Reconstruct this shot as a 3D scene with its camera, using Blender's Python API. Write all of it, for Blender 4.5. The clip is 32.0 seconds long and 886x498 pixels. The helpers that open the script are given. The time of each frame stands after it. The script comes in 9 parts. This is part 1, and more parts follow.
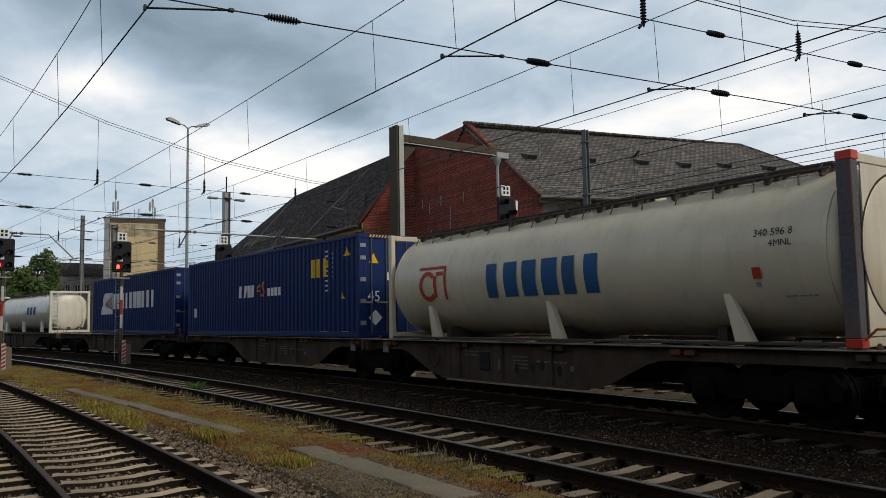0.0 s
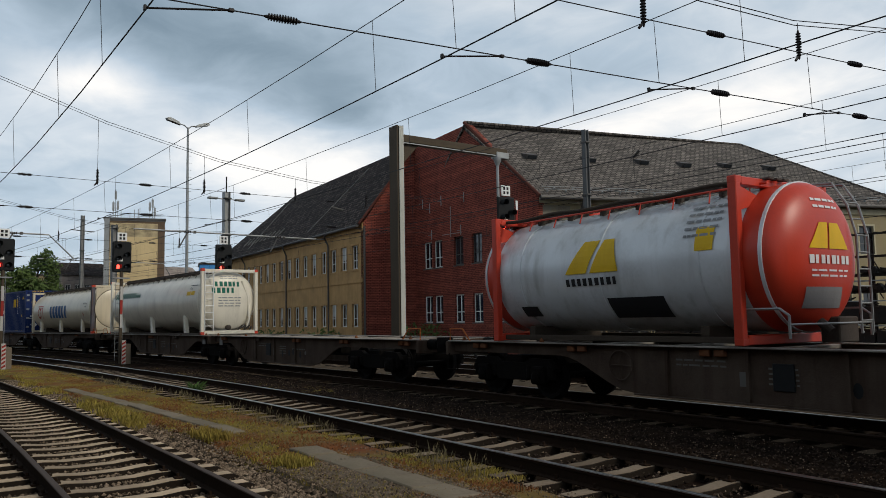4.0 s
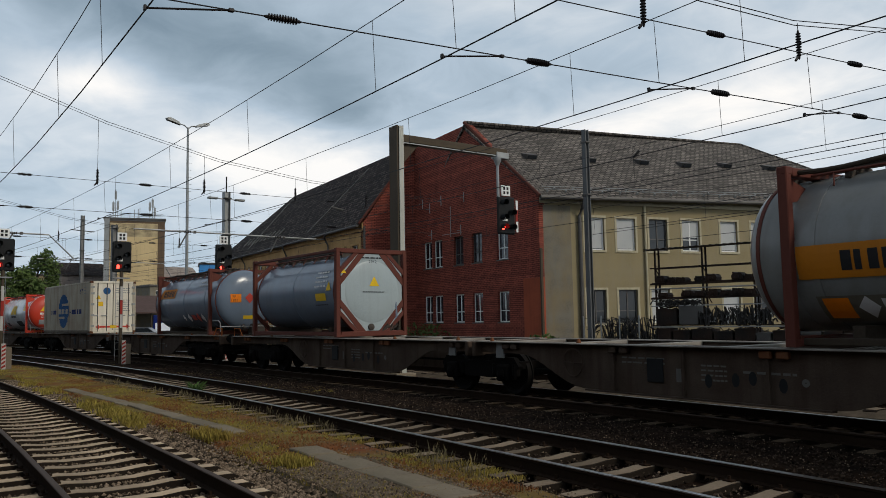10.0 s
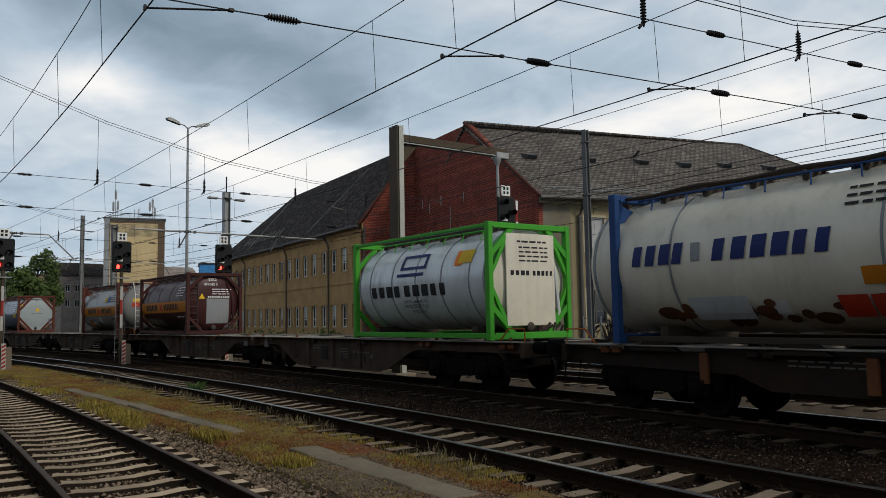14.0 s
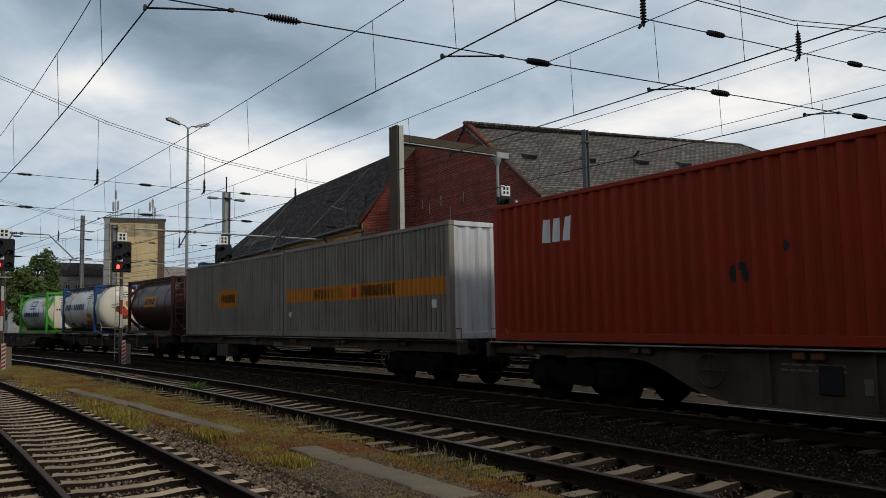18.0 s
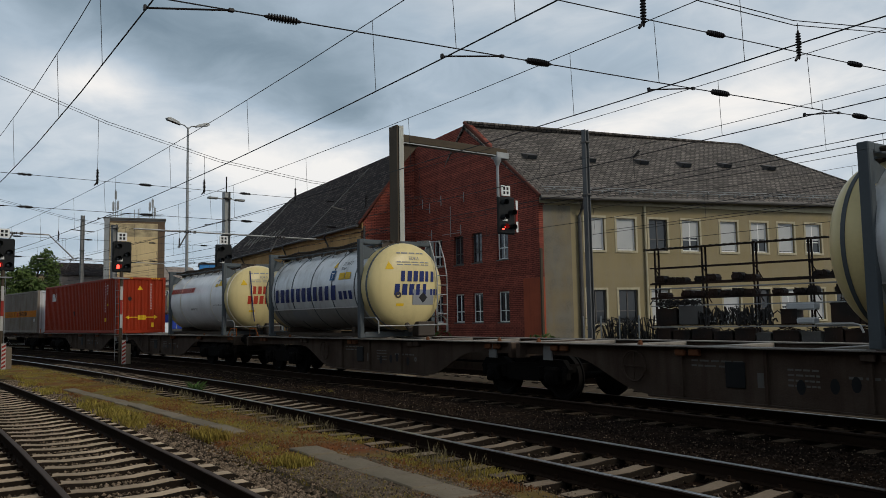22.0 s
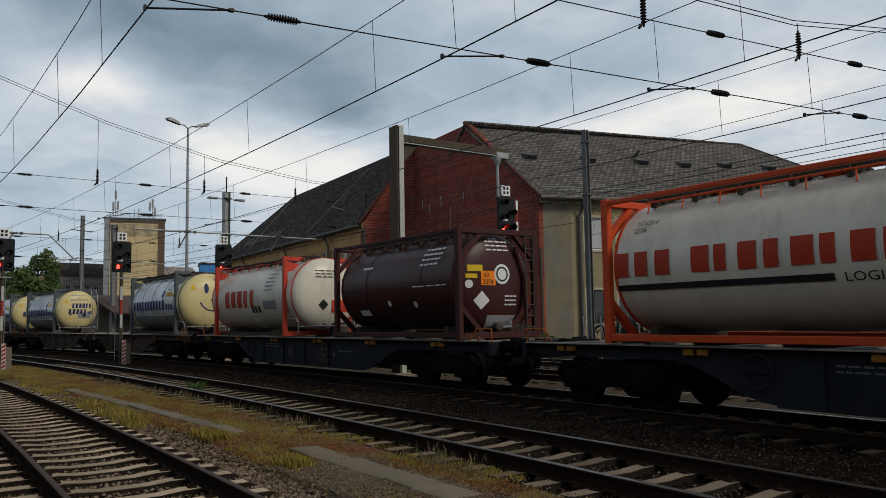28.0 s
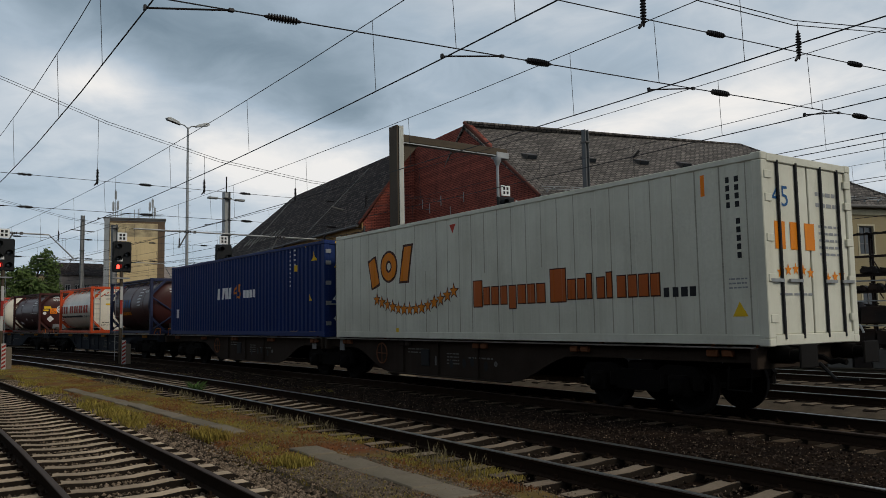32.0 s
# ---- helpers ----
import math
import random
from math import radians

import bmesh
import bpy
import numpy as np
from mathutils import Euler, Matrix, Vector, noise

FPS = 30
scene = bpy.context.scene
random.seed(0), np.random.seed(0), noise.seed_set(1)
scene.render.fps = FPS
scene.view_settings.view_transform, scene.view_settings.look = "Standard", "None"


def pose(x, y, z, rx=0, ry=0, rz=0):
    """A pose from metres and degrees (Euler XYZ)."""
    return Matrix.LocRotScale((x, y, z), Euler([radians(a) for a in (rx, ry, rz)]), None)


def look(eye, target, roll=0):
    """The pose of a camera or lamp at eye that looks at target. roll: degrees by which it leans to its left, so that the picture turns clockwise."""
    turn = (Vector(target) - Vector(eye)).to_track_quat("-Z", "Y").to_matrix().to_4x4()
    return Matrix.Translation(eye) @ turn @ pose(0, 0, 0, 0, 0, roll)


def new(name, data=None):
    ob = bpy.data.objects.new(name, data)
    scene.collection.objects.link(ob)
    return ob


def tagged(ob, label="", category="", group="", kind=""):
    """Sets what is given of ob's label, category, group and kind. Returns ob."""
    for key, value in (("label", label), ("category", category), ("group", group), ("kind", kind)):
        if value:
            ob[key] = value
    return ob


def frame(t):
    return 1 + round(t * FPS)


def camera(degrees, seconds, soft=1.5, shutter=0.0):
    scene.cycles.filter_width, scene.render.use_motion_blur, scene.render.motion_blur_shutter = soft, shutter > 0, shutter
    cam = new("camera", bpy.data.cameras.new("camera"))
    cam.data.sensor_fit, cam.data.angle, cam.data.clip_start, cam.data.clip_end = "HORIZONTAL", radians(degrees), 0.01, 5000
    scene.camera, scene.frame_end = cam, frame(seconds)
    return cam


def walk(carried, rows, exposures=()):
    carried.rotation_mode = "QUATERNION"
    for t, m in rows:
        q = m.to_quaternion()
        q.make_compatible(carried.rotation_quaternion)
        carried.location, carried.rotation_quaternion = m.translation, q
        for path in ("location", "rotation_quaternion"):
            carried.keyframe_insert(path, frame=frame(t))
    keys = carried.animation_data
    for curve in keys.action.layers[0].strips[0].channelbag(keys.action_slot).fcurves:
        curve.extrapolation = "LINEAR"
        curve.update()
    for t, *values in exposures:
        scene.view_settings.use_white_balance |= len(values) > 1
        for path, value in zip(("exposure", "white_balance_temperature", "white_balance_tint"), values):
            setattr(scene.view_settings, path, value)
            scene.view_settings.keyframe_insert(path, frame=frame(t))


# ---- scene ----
# camera on the platform edge, standing still
cam = camera(58.55, 32.0, soft=0.8, shutter=0.0)
EYE = Vector((0.0, 0.0, 1.663))
FWD = Vector((-0.8268 * 0.99618, 0.5625 * 0.99618, 0.08727))
VIEW = look(EYE, EYE + FWD, -1.0)
walk(cam, [(0.0, VIEW), (32.0, VIEW)], [(0.0, 0.13), (9.0, 0.08), (32.0, -0.13)])

# the tracks are concentric arcs: u runs along the train's track, n outwards from it
ARC_X, ARC_R, ARC_Y = -10.0, 352.463, 11.615 - 352.463


def arc(u, n=0.0, z=0.0):
    a = (u - ARC_X) / ARC_R
    return Vector((ARC_X + (ARC_R + n) * math.sin(a), ARC_Y + (ARC_R + n) * math.cos(a), z))


def arc_pose(u, n=0.0, z=0.0):
    p = arc(u, n, z)
    return pose(p.x, p.y, p.z, 0, 0, -math.degrees((u - ARC_X) / ARC_R))


# ---- world and light: a cloudy afternoon ----
SUN_EL, SUN_AZ = 36.0, 22.0
world = bpy.data.worlds.new("world")
scene.world = world
world.use_nodes = True
wn, wl = world.node_tree.nodes, world.node_tree.links
wn.clear()


sky = wn.new("ShaderNodeTexSky")
sky.sky_type = "NISHITA"
sky.sun_disc = False
sky.sun_elevation, sky.sun_rotation = radians(SUN_EL), radians(90 - SUN_AZ)
sky.dust_density = 2.0
geo = wn.new("ShaderNodeTexCoord")
sep = wn.new("ShaderNodeSeparateXYZ")
wl.new(geo.outputs["Generated"], sep.inputs[0])


def wmath(op, a, b=None, clamp=False):
    n = wn.new("ShaderNodeMath")
    n.operation, n.use_clamp = op, clamp
    for i, v in enumerate((a, b)):
        if v is None:
            continue
        if isinstance(v, (int, float)):
            n.inputs[i].default_value = v
        else:
            wl.new(v, n.inputs[i])
    return n.outputs[0]


# clouds lie on a flat layer: direction divided by its height
up = wmath("MAXIMUM", wmath("ADD", sep.outputs[2], 0.20), 0.06)
comb = wn.new("ShaderNodeCombineXYZ")
wl.new(wmath("DIVIDE", sep.outputs[0], up), comb.inputs[0])
wl.new(wmath("DIVIDE", sep.outputs[1], up), comb.inputs[1])


def wnoise(scale, detail, off, rough=0.55):
    m = wn.new("ShaderNodeMapping")
    m.inputs["Location"].default_value = off
    wl.new(comb.outputs[0], m.inputs[0])
    n = wn.new("ShaderNodeTexNoise")
    n.inputs["Scale"].default_value, n.inputs["Detail"].default_value = scale, detail
    n.inputs["Roughness"].default_value = rough
    n.inputs["Distortion"].default_value = 0.6
    wl.new(m.outputs[0], n.inputs[0])
    return n.outputs["Fac"]


def wramp(fac, stops):
    r = wn.new("ShaderNodeValToRGB")
    wl.new(fac, r.inputs[0])
    while len(r.color_ramp.elements) < len(stops):
        r.color_ramp.elements.new(0.5)
    for e, (p, c) in zip(r.color_ramp.elements, stops):
        e.position, e.color = p, (*c, 1)
    return r.outputs[0]


big = wnoise(1.7, 4, (3.1, 1.7, 0), 0.5)
fine = wnoise(4.2, 8, (7.3, 2.2, 0), 0.58)

# the cloud layer is pushed about by a slow turbulence, so that its banks get ragged edges
turb = wn.new("ShaderNodeTexNoise")
turb.inputs["Scale"].default_value, turb.inputs["Detail"].default_value = 7.0, 5
wl.new(geo.outputs["Generated"], turb.inputs[0])
warp = wn.new("ShaderNodeVectorMath")
warp.operation = "MULTIPLY_ADD"
wl.new(turb.outputs["Color"], warp.inputs[0])
warp.inputs[1].default_value = (0.10, 0.10, 0.05)
lean = wn.new("ShaderNodeVectorMath")
lean.operation = "SUBTRACT"
wl.new(geo.outputs["Generated"], lean.inputs[0])
lean.inputs[1].default_value = (0.05, 0.05, 0.025)
wl.new(lean.outputs[0], warp.inputs[2])

# cloud banks (negative: heavy and dark) and bright gaps: azimuth, elevation, half widths, lean, amount
BANKS = [
    (169.6, 15.8, 0.070, 0.028, 0, 0.50),
    (154.2, 16.2, 0.110, 0.060, 15, -0.36),
    (156.0, 10.8, 0.150, 0.048, 5, 0.57),
    (128.8, 13.9, 0.186, 0.036, -6, 0.42),
    (140.7, 17.4, 0.114, 0.050, 15, -0.11),
    (167.0, 20.8, 0.186, 0.043, 5, -0.30),
    (118.5, 17.0, 0.143, 0.086, 0, 0.12),
    (118.9, 10.3, 0.107, 0.050, 0, 0.18),
    (152.4, 14.2, 0.050, 0.025, 20, -0.14),
    (163.1, 12.5, 0.086, 0.036, 20, 0.08),
]
cover = wmath("ADD", wmath("MULTIPLY", wmath("SUBTRACT", big, 0.5), 0.55), wmath("ADD", wmath("MULTIPLY", wmath("SUBTRACT", fine, 0.5), 0.50), 0.555))
for az, el, wide, tall, tilt, amount in BANKS:
    az, el, tilt = radians(az), radians(el), radians(tilt)
    c = Vector((math.cos(el) * math.cos(az), math.cos(el) * math.sin(az), math.sin(el)))
    e = c.cross(Vector((0, 0, 1))).normalized()
    e = (e * math.cos(tilt) - e.cross(c) * math.sin(tilt)).normalized()
    mp = wn.new("ShaderNodeMapping")
    mp.vector_type = "TEXTURE"
    mp.inputs["Location"].default_value = c
    mp.inputs["Rotation"].default_value = Matrix((e, c, e.cross(c))).transposed().to_euler()
    mp.inputs["Scale"].default_value = (wide, 0.6, tall)
    wl.new(warp.outputs[0], mp.inputs[0])
    sq = wn.new("ShaderNodeVectorMath")
    sq.operation = "DOT_PRODUCT"
    wl.new(mp.outputs[0], sq.inputs[0])
    wl.new(mp.outputs[0], sq.inputs[1])
    cover = wmath("ADD", cover, wmath("MULTIPLY", wmath("POWER", 0.36788, sq.outputs["Value"]), amount))
clouds = wramp(cover, [(0.0, (0.130, 0.187, 0.235)), (0.25, (0.245, 0.318, 0.378)), (0.5, (0.405, 0.490, 0.570)), (0.75, (0.630, 0.675, 0.715)), (1.0, (0.93, 0.90, 0.86))])
# a little bluer towards the horizon
low = wmath("SUBTRACT", 1.0, wmath("MULTIPLY", sep.outputs[2], 5.0), True)
hz = wn.new("ShaderNodeMix")
hz.data_type = "RGBA"
wl.new(wmath("MULTIPLY", low, 0.38), hz.inputs[0])
wl.new(clouds, hz.inputs[6])
hz.inputs[7].default_value = (0.42, 0.52, 0.66, 1)
skymix = wn.new("ShaderNodeMix")
skymix.data_type = "RGBA"
skymix.inputs[0].default_value = 0.88
sk = wn.new("ShaderNodeMix")
sk.data_type, sk.blend_type = "RGBA", "MULTIPLY"
sk.inputs[0].default_value = 1.0
sk.inputs[7].default_value = (0.10, 0.10, 0.10, 1)
wl.new(sky.outputs[0], sk.inputs[6])
wl.new(sk.outputs[2], skymix.inputs[6])
# the unseen sky overhead is dimmed to cut the light it sheds
top = wn.new("ShaderNodeMapRange")
for i, v in ((1, 0.36), (2, 0.80), (3, 1.0), (4, 0.45)):
    top.inputs[i].default_value = v
wl.new(sep.outputs[2], top.inputs[0])
dim_top = wn.new("ShaderNodeVectorMath")
dim_top.operation = "SCALE"
wl.new(hz.outputs[2], dim_top.inputs[0])
wl.new(top.outputs[0], dim_top.inputs["Scale"])
wl.new(dim_top.outputs[0], skymix.inputs[7])
bg = wn.new("ShaderNodeBackground")
bg.inputs[1].default_value = 1.12
wl.new(skymix.outputs[2], bg.inputs[0])
wo = wn.new("ShaderNodeOutputWorld")
wl.new(bg.outputs[0], wo.inputs[0])

sun = new("sun", bpy.data.lights.new("sun", "SUN"))
sun.data.energy, sun.data.angle, sun.data.color = 1.45, radians(12), (1.0, 0.92, 0.78)
saz, sel = radians(SUN_AZ), radians(SUN_EL)
sun.matrix_world = look((0, 0, 0), (-math.cos(saz) * math.cos(sel), -math.sin(saz) * math.cos(sel), -math.sin(sel)))

# ---- materials ----
MATS = {}


def material(name, col, rough=0.7, metal=0.0, var=0.25, grime=0.0, grime_col=(0.05, 0.04, 0.03), scale=1.0, bump=0.15, bump_scale=40.0, streak=0.0, rand=0.0, col2=None, spec=0.18, fine=18.0, island=0.0):
    """A surface with grain at two scales, runs of dirt and a little relief."""
    if name in MATS:
        return MATS[name]
    m = bpy.data.materials.new(name)
    m.use_nodes = True
    N, L = m.node_tree.nodes, m.node_tree.links
    bs = N["Principled BSDF"]
    bs.inputs["Roughness"].default_value, bs.inputs["Metallic"].default_value = rough, metal
    bs.inputs["Specular IOR Level"].default_value = spec
    tc = N.new("ShaderNodeTexCoord")

    def noise_of(sc, detail, stretch=None):
        src = tc.outputs["Object"]
        if stretch:
            mp = N.new("ShaderNodeMapping")
            mp.inputs["Scale"].default_value = stretch
            L.new(src, mp.inputs[0])
            src = mp.outputs[0]
        t = N.new("ShaderNodeTexNoise")
        t.inputs["Scale"].default_value, t.inputs["Detail"].default_value = sc, detail
        L.new(src, t.inputs[0])
        return t.outputs["Fac"]

    def ramp(fac, lo, hi):
        r = N.new("ShaderNodeMapRange")
        r.inputs[1].default_value, r.inputs[2].default_value = lo, hi
        L.new(fac, r.inputs[0])
        return r.outputs[0]

    def blend(fac, a, b):
        x = N.new("ShaderNodeMix")
        x.data_type = "RGBA"
        for i, v in ((0, fac), (6, a), (7, b)):
            if hasattr(v, "node"):
                L.new(v, x.inputs[i])
            elif isinstance(v, (int, float)):
                x.inputs[i].default_value = v
            else:
                x.inputs[i].default_value = (*v, 1)
        return x.outputs[2]

    dark = tuple(c * (1 - var) for c in col)
    lite = tuple(min(1, c * (1 + var * 0.6)) for c in (col2 or col))
    c = blend(ramp(noise_of(1.3 * scale, 5), 0.3, 0.7), dark, lite)
    c = blend(ramp(noise_of(fine * scale, 6), 0.25, 0.75), c, tuple(0.5 * (a + b) for a, b in zip(col, lite)))
    if rand:
        oi = N.new("ShaderNodeObjectInfo")
        hs = N.new("ShaderNodeHueSaturation")
        mr = N.new("ShaderNodeMapRange")
        mr.inputs[3].default_value, mr.inputs[4].default_value = 1 - rand, 1 + rand
        L.new(oi.outputs["Random"], mr.inputs[0])
        L.new(mr.outputs[0], hs.inputs["Value"])
        L.new(c, hs.inputs["Color"])
        c = hs.outputs[0]
    if island:
        gi = N.new("ShaderNodeNewGeometry")
        hs = N.new("ShaderNodeHueSaturation")
        mr = N.new("ShaderNodeMapRange")
        mr.inputs[3].default_value, mr.inputs[4].default_value = 1 - island, 1 + island
        L.new(gi.outputs["Random Per Island"], mr.inputs[0])
        L.new(mr.outputs[0], hs.inputs["Value"])
        L.new(c, hs.inputs["Color"])
        c = hs.outputs[0]
    if grime:
        g = N.new("ShaderNodeMath")
        g.operation = "MULTIPLY"
        L.new(ramp(noise_of(0.9 * scale, 7), 0.42, 0.75), g.inputs[0])
        g.inputs[1].default_value = grime
        c = blend(g.outputs[0], c, grime_col)
    if streak:
        g = N.new("ShaderNodeMath")
        g.operation = "MULTIPLY"
        L.new(ramp(noise_of(1.0, 5, (5.0, 5.0, 0.35)), 0.5, 0.78), g.inputs[0])
        g.inputs[1].default_value = streak
        c = blend(g.outputs[0], c, grime_col)
    L.new(c, bs.inputs["Base Color"])
    if bump:
        b = N.new("ShaderNodeBump")
        b.inputs["Strength"].default_value = bump
        b.inputs["Distance"].default_value = 0.02
        L.new(noise_of(bump_scale, 5), b.inputs["Height"])
        L.new(b.outputs[0], bs.inputs["Normal"])
    MATS[name] = m
    return m


def glow(name, col, strength):
    m = bpy.data.materials.new(name)
    m.use_nodes = True
    b = m.node_tree.nodes["Principled BSDF"]
    b.inputs["Base Color"].default_value = (*col, 1)
    b.inputs["Emission Color"].default_value = (*col, 1)
    b.inputs["Emission Strength"].default_value = strength
    MATS[name] = m
    return m


def glass(name, col=(0.02, 0.025, 0.03), rough=0.06):
    m = bpy.data.materials.new(name)
    m.use_nodes = True
    b = m.node_tree.nodes["Principled BSDF"]
    b.inputs["Base Color"].default_value = (*col, 1)
    b.inputs["Roughness"].default_value = rough
    b.inputs["Specular IOR Level"].default_value = 0.6
    MATS[name] = m
    return m


# ---- mesh helpers ----
class Shape:
    """Collects vertices and faces of one mesh."""

    def __init__(self):
        self.v, self.f = [], []

    def add(self, vs, fs):
        o = len(self.v)
        self.v += [tuple(p) for p in vs]
        self.f += [tuple(i + o for i in f) for f in fs]
        return self

    def box(self, x0, x1, y0, y1, z0, z1, c=0.0):
        if c <= 0:
            return self.add([(x, y, z) for x in (x0, x1) for y in (y0, y1) for z in (z0, z1)],
                            [(0, 1, 3, 2), (4, 6, 7, 5), (0, 4, 5, 1), (2, 3, 7, 6), (0, 2, 6, 4), (1, 5, 7, 3)])
        c = min(c, (x1 - x0) / 2.1, (y1 - y0) / 2.1, (z1 - z0) / 2.1)
        vs, at = [], {}
        lim = ((x0, x1), (y0, y1), (z0, z1))
        for i in (0, 1):
            for j in (0, 1):
                for k in (0, 1):
                    for ax in (0, 1, 2):
                        p = [lim[a][s] for a, s in enumerate((i, j, k))]
                        for a, s in enumerate((i, j, k)):
                            if a != ax:
                                p[a] += c if s == 0 else -c
                        at[i, j, k, ax] = len(vs)
                        vs.append(p)
        fs = []
        for ax in (0, 1, 2):
            o = [a for a in (0, 1, 2) if a != ax]
            for s in (0, 1):
                ring = []
                for p, q in ((0, 0), (1, 0), (1, 1), (0, 1)):
                    key = [0, 0, 0]
                    key[ax], key[o[0]], key[o[1]] = s, p, q
                    ring.append(at[(*key, ax)])
                fs.append(tuple(ring))
            for p in (0, 1):
                for q in (0, 1):
                    a, b = [0, 0, 0], [0, 0, 0]
                    a[o[0]], a[o[1]], b[o[0]], b[o[1]], b[ax] = p, q, p, q, 1
                    fs.append((at[(*a, o[0])], at[(*b, o[0])], at[(*b, o[1])], at[(*a, o[1])]))
        for i in (0, 1):
            for j in (0, 1):
                for k in (0, 1):
                    fs.append(tuple(at[i, j, k, ax] for ax in (0, 1, 2)))
        return self.add(vs, fs)

    def prism(self, poly, axis, lo, hi):
        """Polygon in the two other axes, pushed along axis from lo to hi."""
        n = len(poly)

        def put(p, w):
            return {"x": (w, p[0], p[1]), "y": (p[0], w, p[1]), "z": (p[0], p[1], w)}[axis]
        vs = [put(p, lo) for p in poly] + [put(p, hi) for p in poly]
        fs = [tuple(range(n)), tuple(range(2 * n - 1, n - 1, -1))]
        fs += [(i, (i + 1) % n, n + (i + 1) % n, n + i) for i in range(n)]
        return self.add(vs, fs)

    def tube(self, pts, r, seg=6, cap=True):
        pts = [Vector(p) for p in pts]
        rings = []
        for i, p in enumerate(pts):
            d = (pts[min(i + 1, len(pts) - 1)] - pts[max(i - 1, 0)]).normalized()
            a = Vector((0, 0, 1)) if abs(d.z) < 0.9 else Vector((1, 0, 0))
            s = d.cross(a).normalized()
            t = s.cross(d)
            rr = r[i] if isinstance(r, (list, tuple)) else r
            rings.append([p + (s * math.cos(k * 2 * math.pi / seg) + t * math.sin(k * 2 * math.pi / seg)) * rr for k in range(seg)])
        vs = [q for ring in rings for q in ring]
        fs = [(i * seg + k, i * seg + (k + 1) % seg, (i + 1) * seg + (k + 1) % seg, (i + 1) * seg + k) for i in range(len(pts) - 1) for k in range(seg)]
        if cap:
            fs += [tuple(range(seg)), tuple((len(pts) - 1) * seg + k for k in range(seg))]
        return self.add(vs, fs)

    def rod(self, p0, p1, r, seg=8, r2=None):
        return self.tube([p0, p1], [r, r if r2 is None else r2], seg)

    def lathe(self, prof, yc=0.0, zc=0.0, seg=40, axis="x"):
        """Profile of (along, radius) spun round an axis through (yc, zc)."""
        vs, fs = [], []
        for a, r in prof:
            for k in range(seg):
                t = 2 * math.pi * k / seg
                c, s = r * math.cos(t), r * math.sin(t)
                vs.append((a, yc + c, zc + s) if axis == "x" else (yc + c, a, zc + s) if axis == "y" else (yc + c, zc + s, a))
        for i in range(len(prof) - 1):
            for k in range(seg):
                fs.append((i * seg + k, i * seg + (k + 1) % seg, (i + 1) * seg + (k + 1) % seg, (i + 1) * seg + k))
        fs += [tuple(range(seg)), tuple((len(prof) - 1) * seg + k for k in range(seg))]
        return self.add(vs, fs)

    def moved(self, m):
        self.v = [tuple(m @ Vector(p)) for p in self.v]
        return self

    def mesh(self, name, mat, smooth=False, fix=True):
        me = bpy.data.meshes.new(name)
        me.from_pydata(self.v, [], self.f)
        if fix:
            b = bmesh.new()
            b.from_mesh(me)
            bmesh.ops.recalc_face_normals(b, faces=b.faces)
            b.to_mesh(me)
            b.free()
        if smooth:
            me.polygons.foreach_set("use_smooth", [True] * len(me.polygons))
            me.set_sharp_from_angle(angle=radians(38))
        me.materials.append(mat)
        return me

    def part(self, name, mat, parent=None, label="", smooth=False, fix=True):
        ob = new(name, self.mesh(name, mat, smooth, fix))
        if parent is not None:
            ob.parent = parent
        if label:
            tagged(ob, label)
        return ob


def thing(name, label, category, group="", m=None):
    ob = tagged(new(name), label, category, group)
    ob.empty_display_size = 0.2
    if m is not None:
        ob.matrix_basis = m
    return ob


# ---- lettering: built once as flat triangles, then laid on surfaces ----
WORDS = ["45", "6777", "340 596 8", "4MNL", "4BNL", "22K2", "22K7", "FOODSTUFF ONLY", "NUR FÜR LEBENSMITTEL", "ALIMENTAIRES", "FOR FOODSTUFFS ONLY", "LOGISTICS", "60", "2078", "33", "1263", "L5R1", "457156", "LEGB", "1169166", "EMKA", "EDKA", "EMKO", "491042 0", "CAPACITY", "T", "PLEASE PUT LABELS HERE", "157655 4", "322012 7", "321957 5", "350300", "2253", "30", "1965", "22T6", "455560", "L", "A5", "E5"]
GLYPHS = {}


def cut_words():
    obs = []
    for w in WORDS:
        c = bpy.data.curves.new("word", "FONT")
        c.body, c.size, c.resolution_u = w, 1.0, 2
        obs.append((w, new("word", c)))
    deps = bpy.context.evaluated_depsgraph_get()
    for w, ob in obs:
        e = ob.evaluated_get(deps)
        me = e.to_mesh()
        me.calc_loop_triangles()
        tri = [[tuple(me.vertices[i].co[:2]) for i in t.vertices] for t in me.loop_triangles]
        xs = [p[0] for t in tri for p in t]
        ys = [p[1] for t in tri for p in t]
        x0, x1, y0, y1 = min(xs), max(xs), min(ys), max(ys)
        GLYPHS[w] = ([[((x - x0) / (y1 - y0), (y - y0) / (y1 - y0)) for x, y in t] for t in tri], (x1 - x0) / (y1 - y0))
        e.to_mesh_clear()
        c = ob.data
        bpy.data.objects.remove(ob)
        bpy.data.curves.remove(c)


cut_words()


def word(w, x, z, h, width=None, centre=False, down=False):
    """Triangles of a written word: its left foot at (x, z), height h."""
    tri, wide = GLYPHS[w]
    k = h if width is None else width / wide
    x0 = x - (wide * k / 2 if centre else 0)
    if down:
        return [[(x + (p[1]) * h, z - p[0] * h) for p in t] for t in tri]
    return [[(x0 + p[0] * k, z + p[1] * h) for p in t] for t in tri]


def bar(x, z, w, h, lean=0.0):
    return [(x, z), (x + w, z), (x + w + lean * h, z + h), (x + lean * h, z + h)]


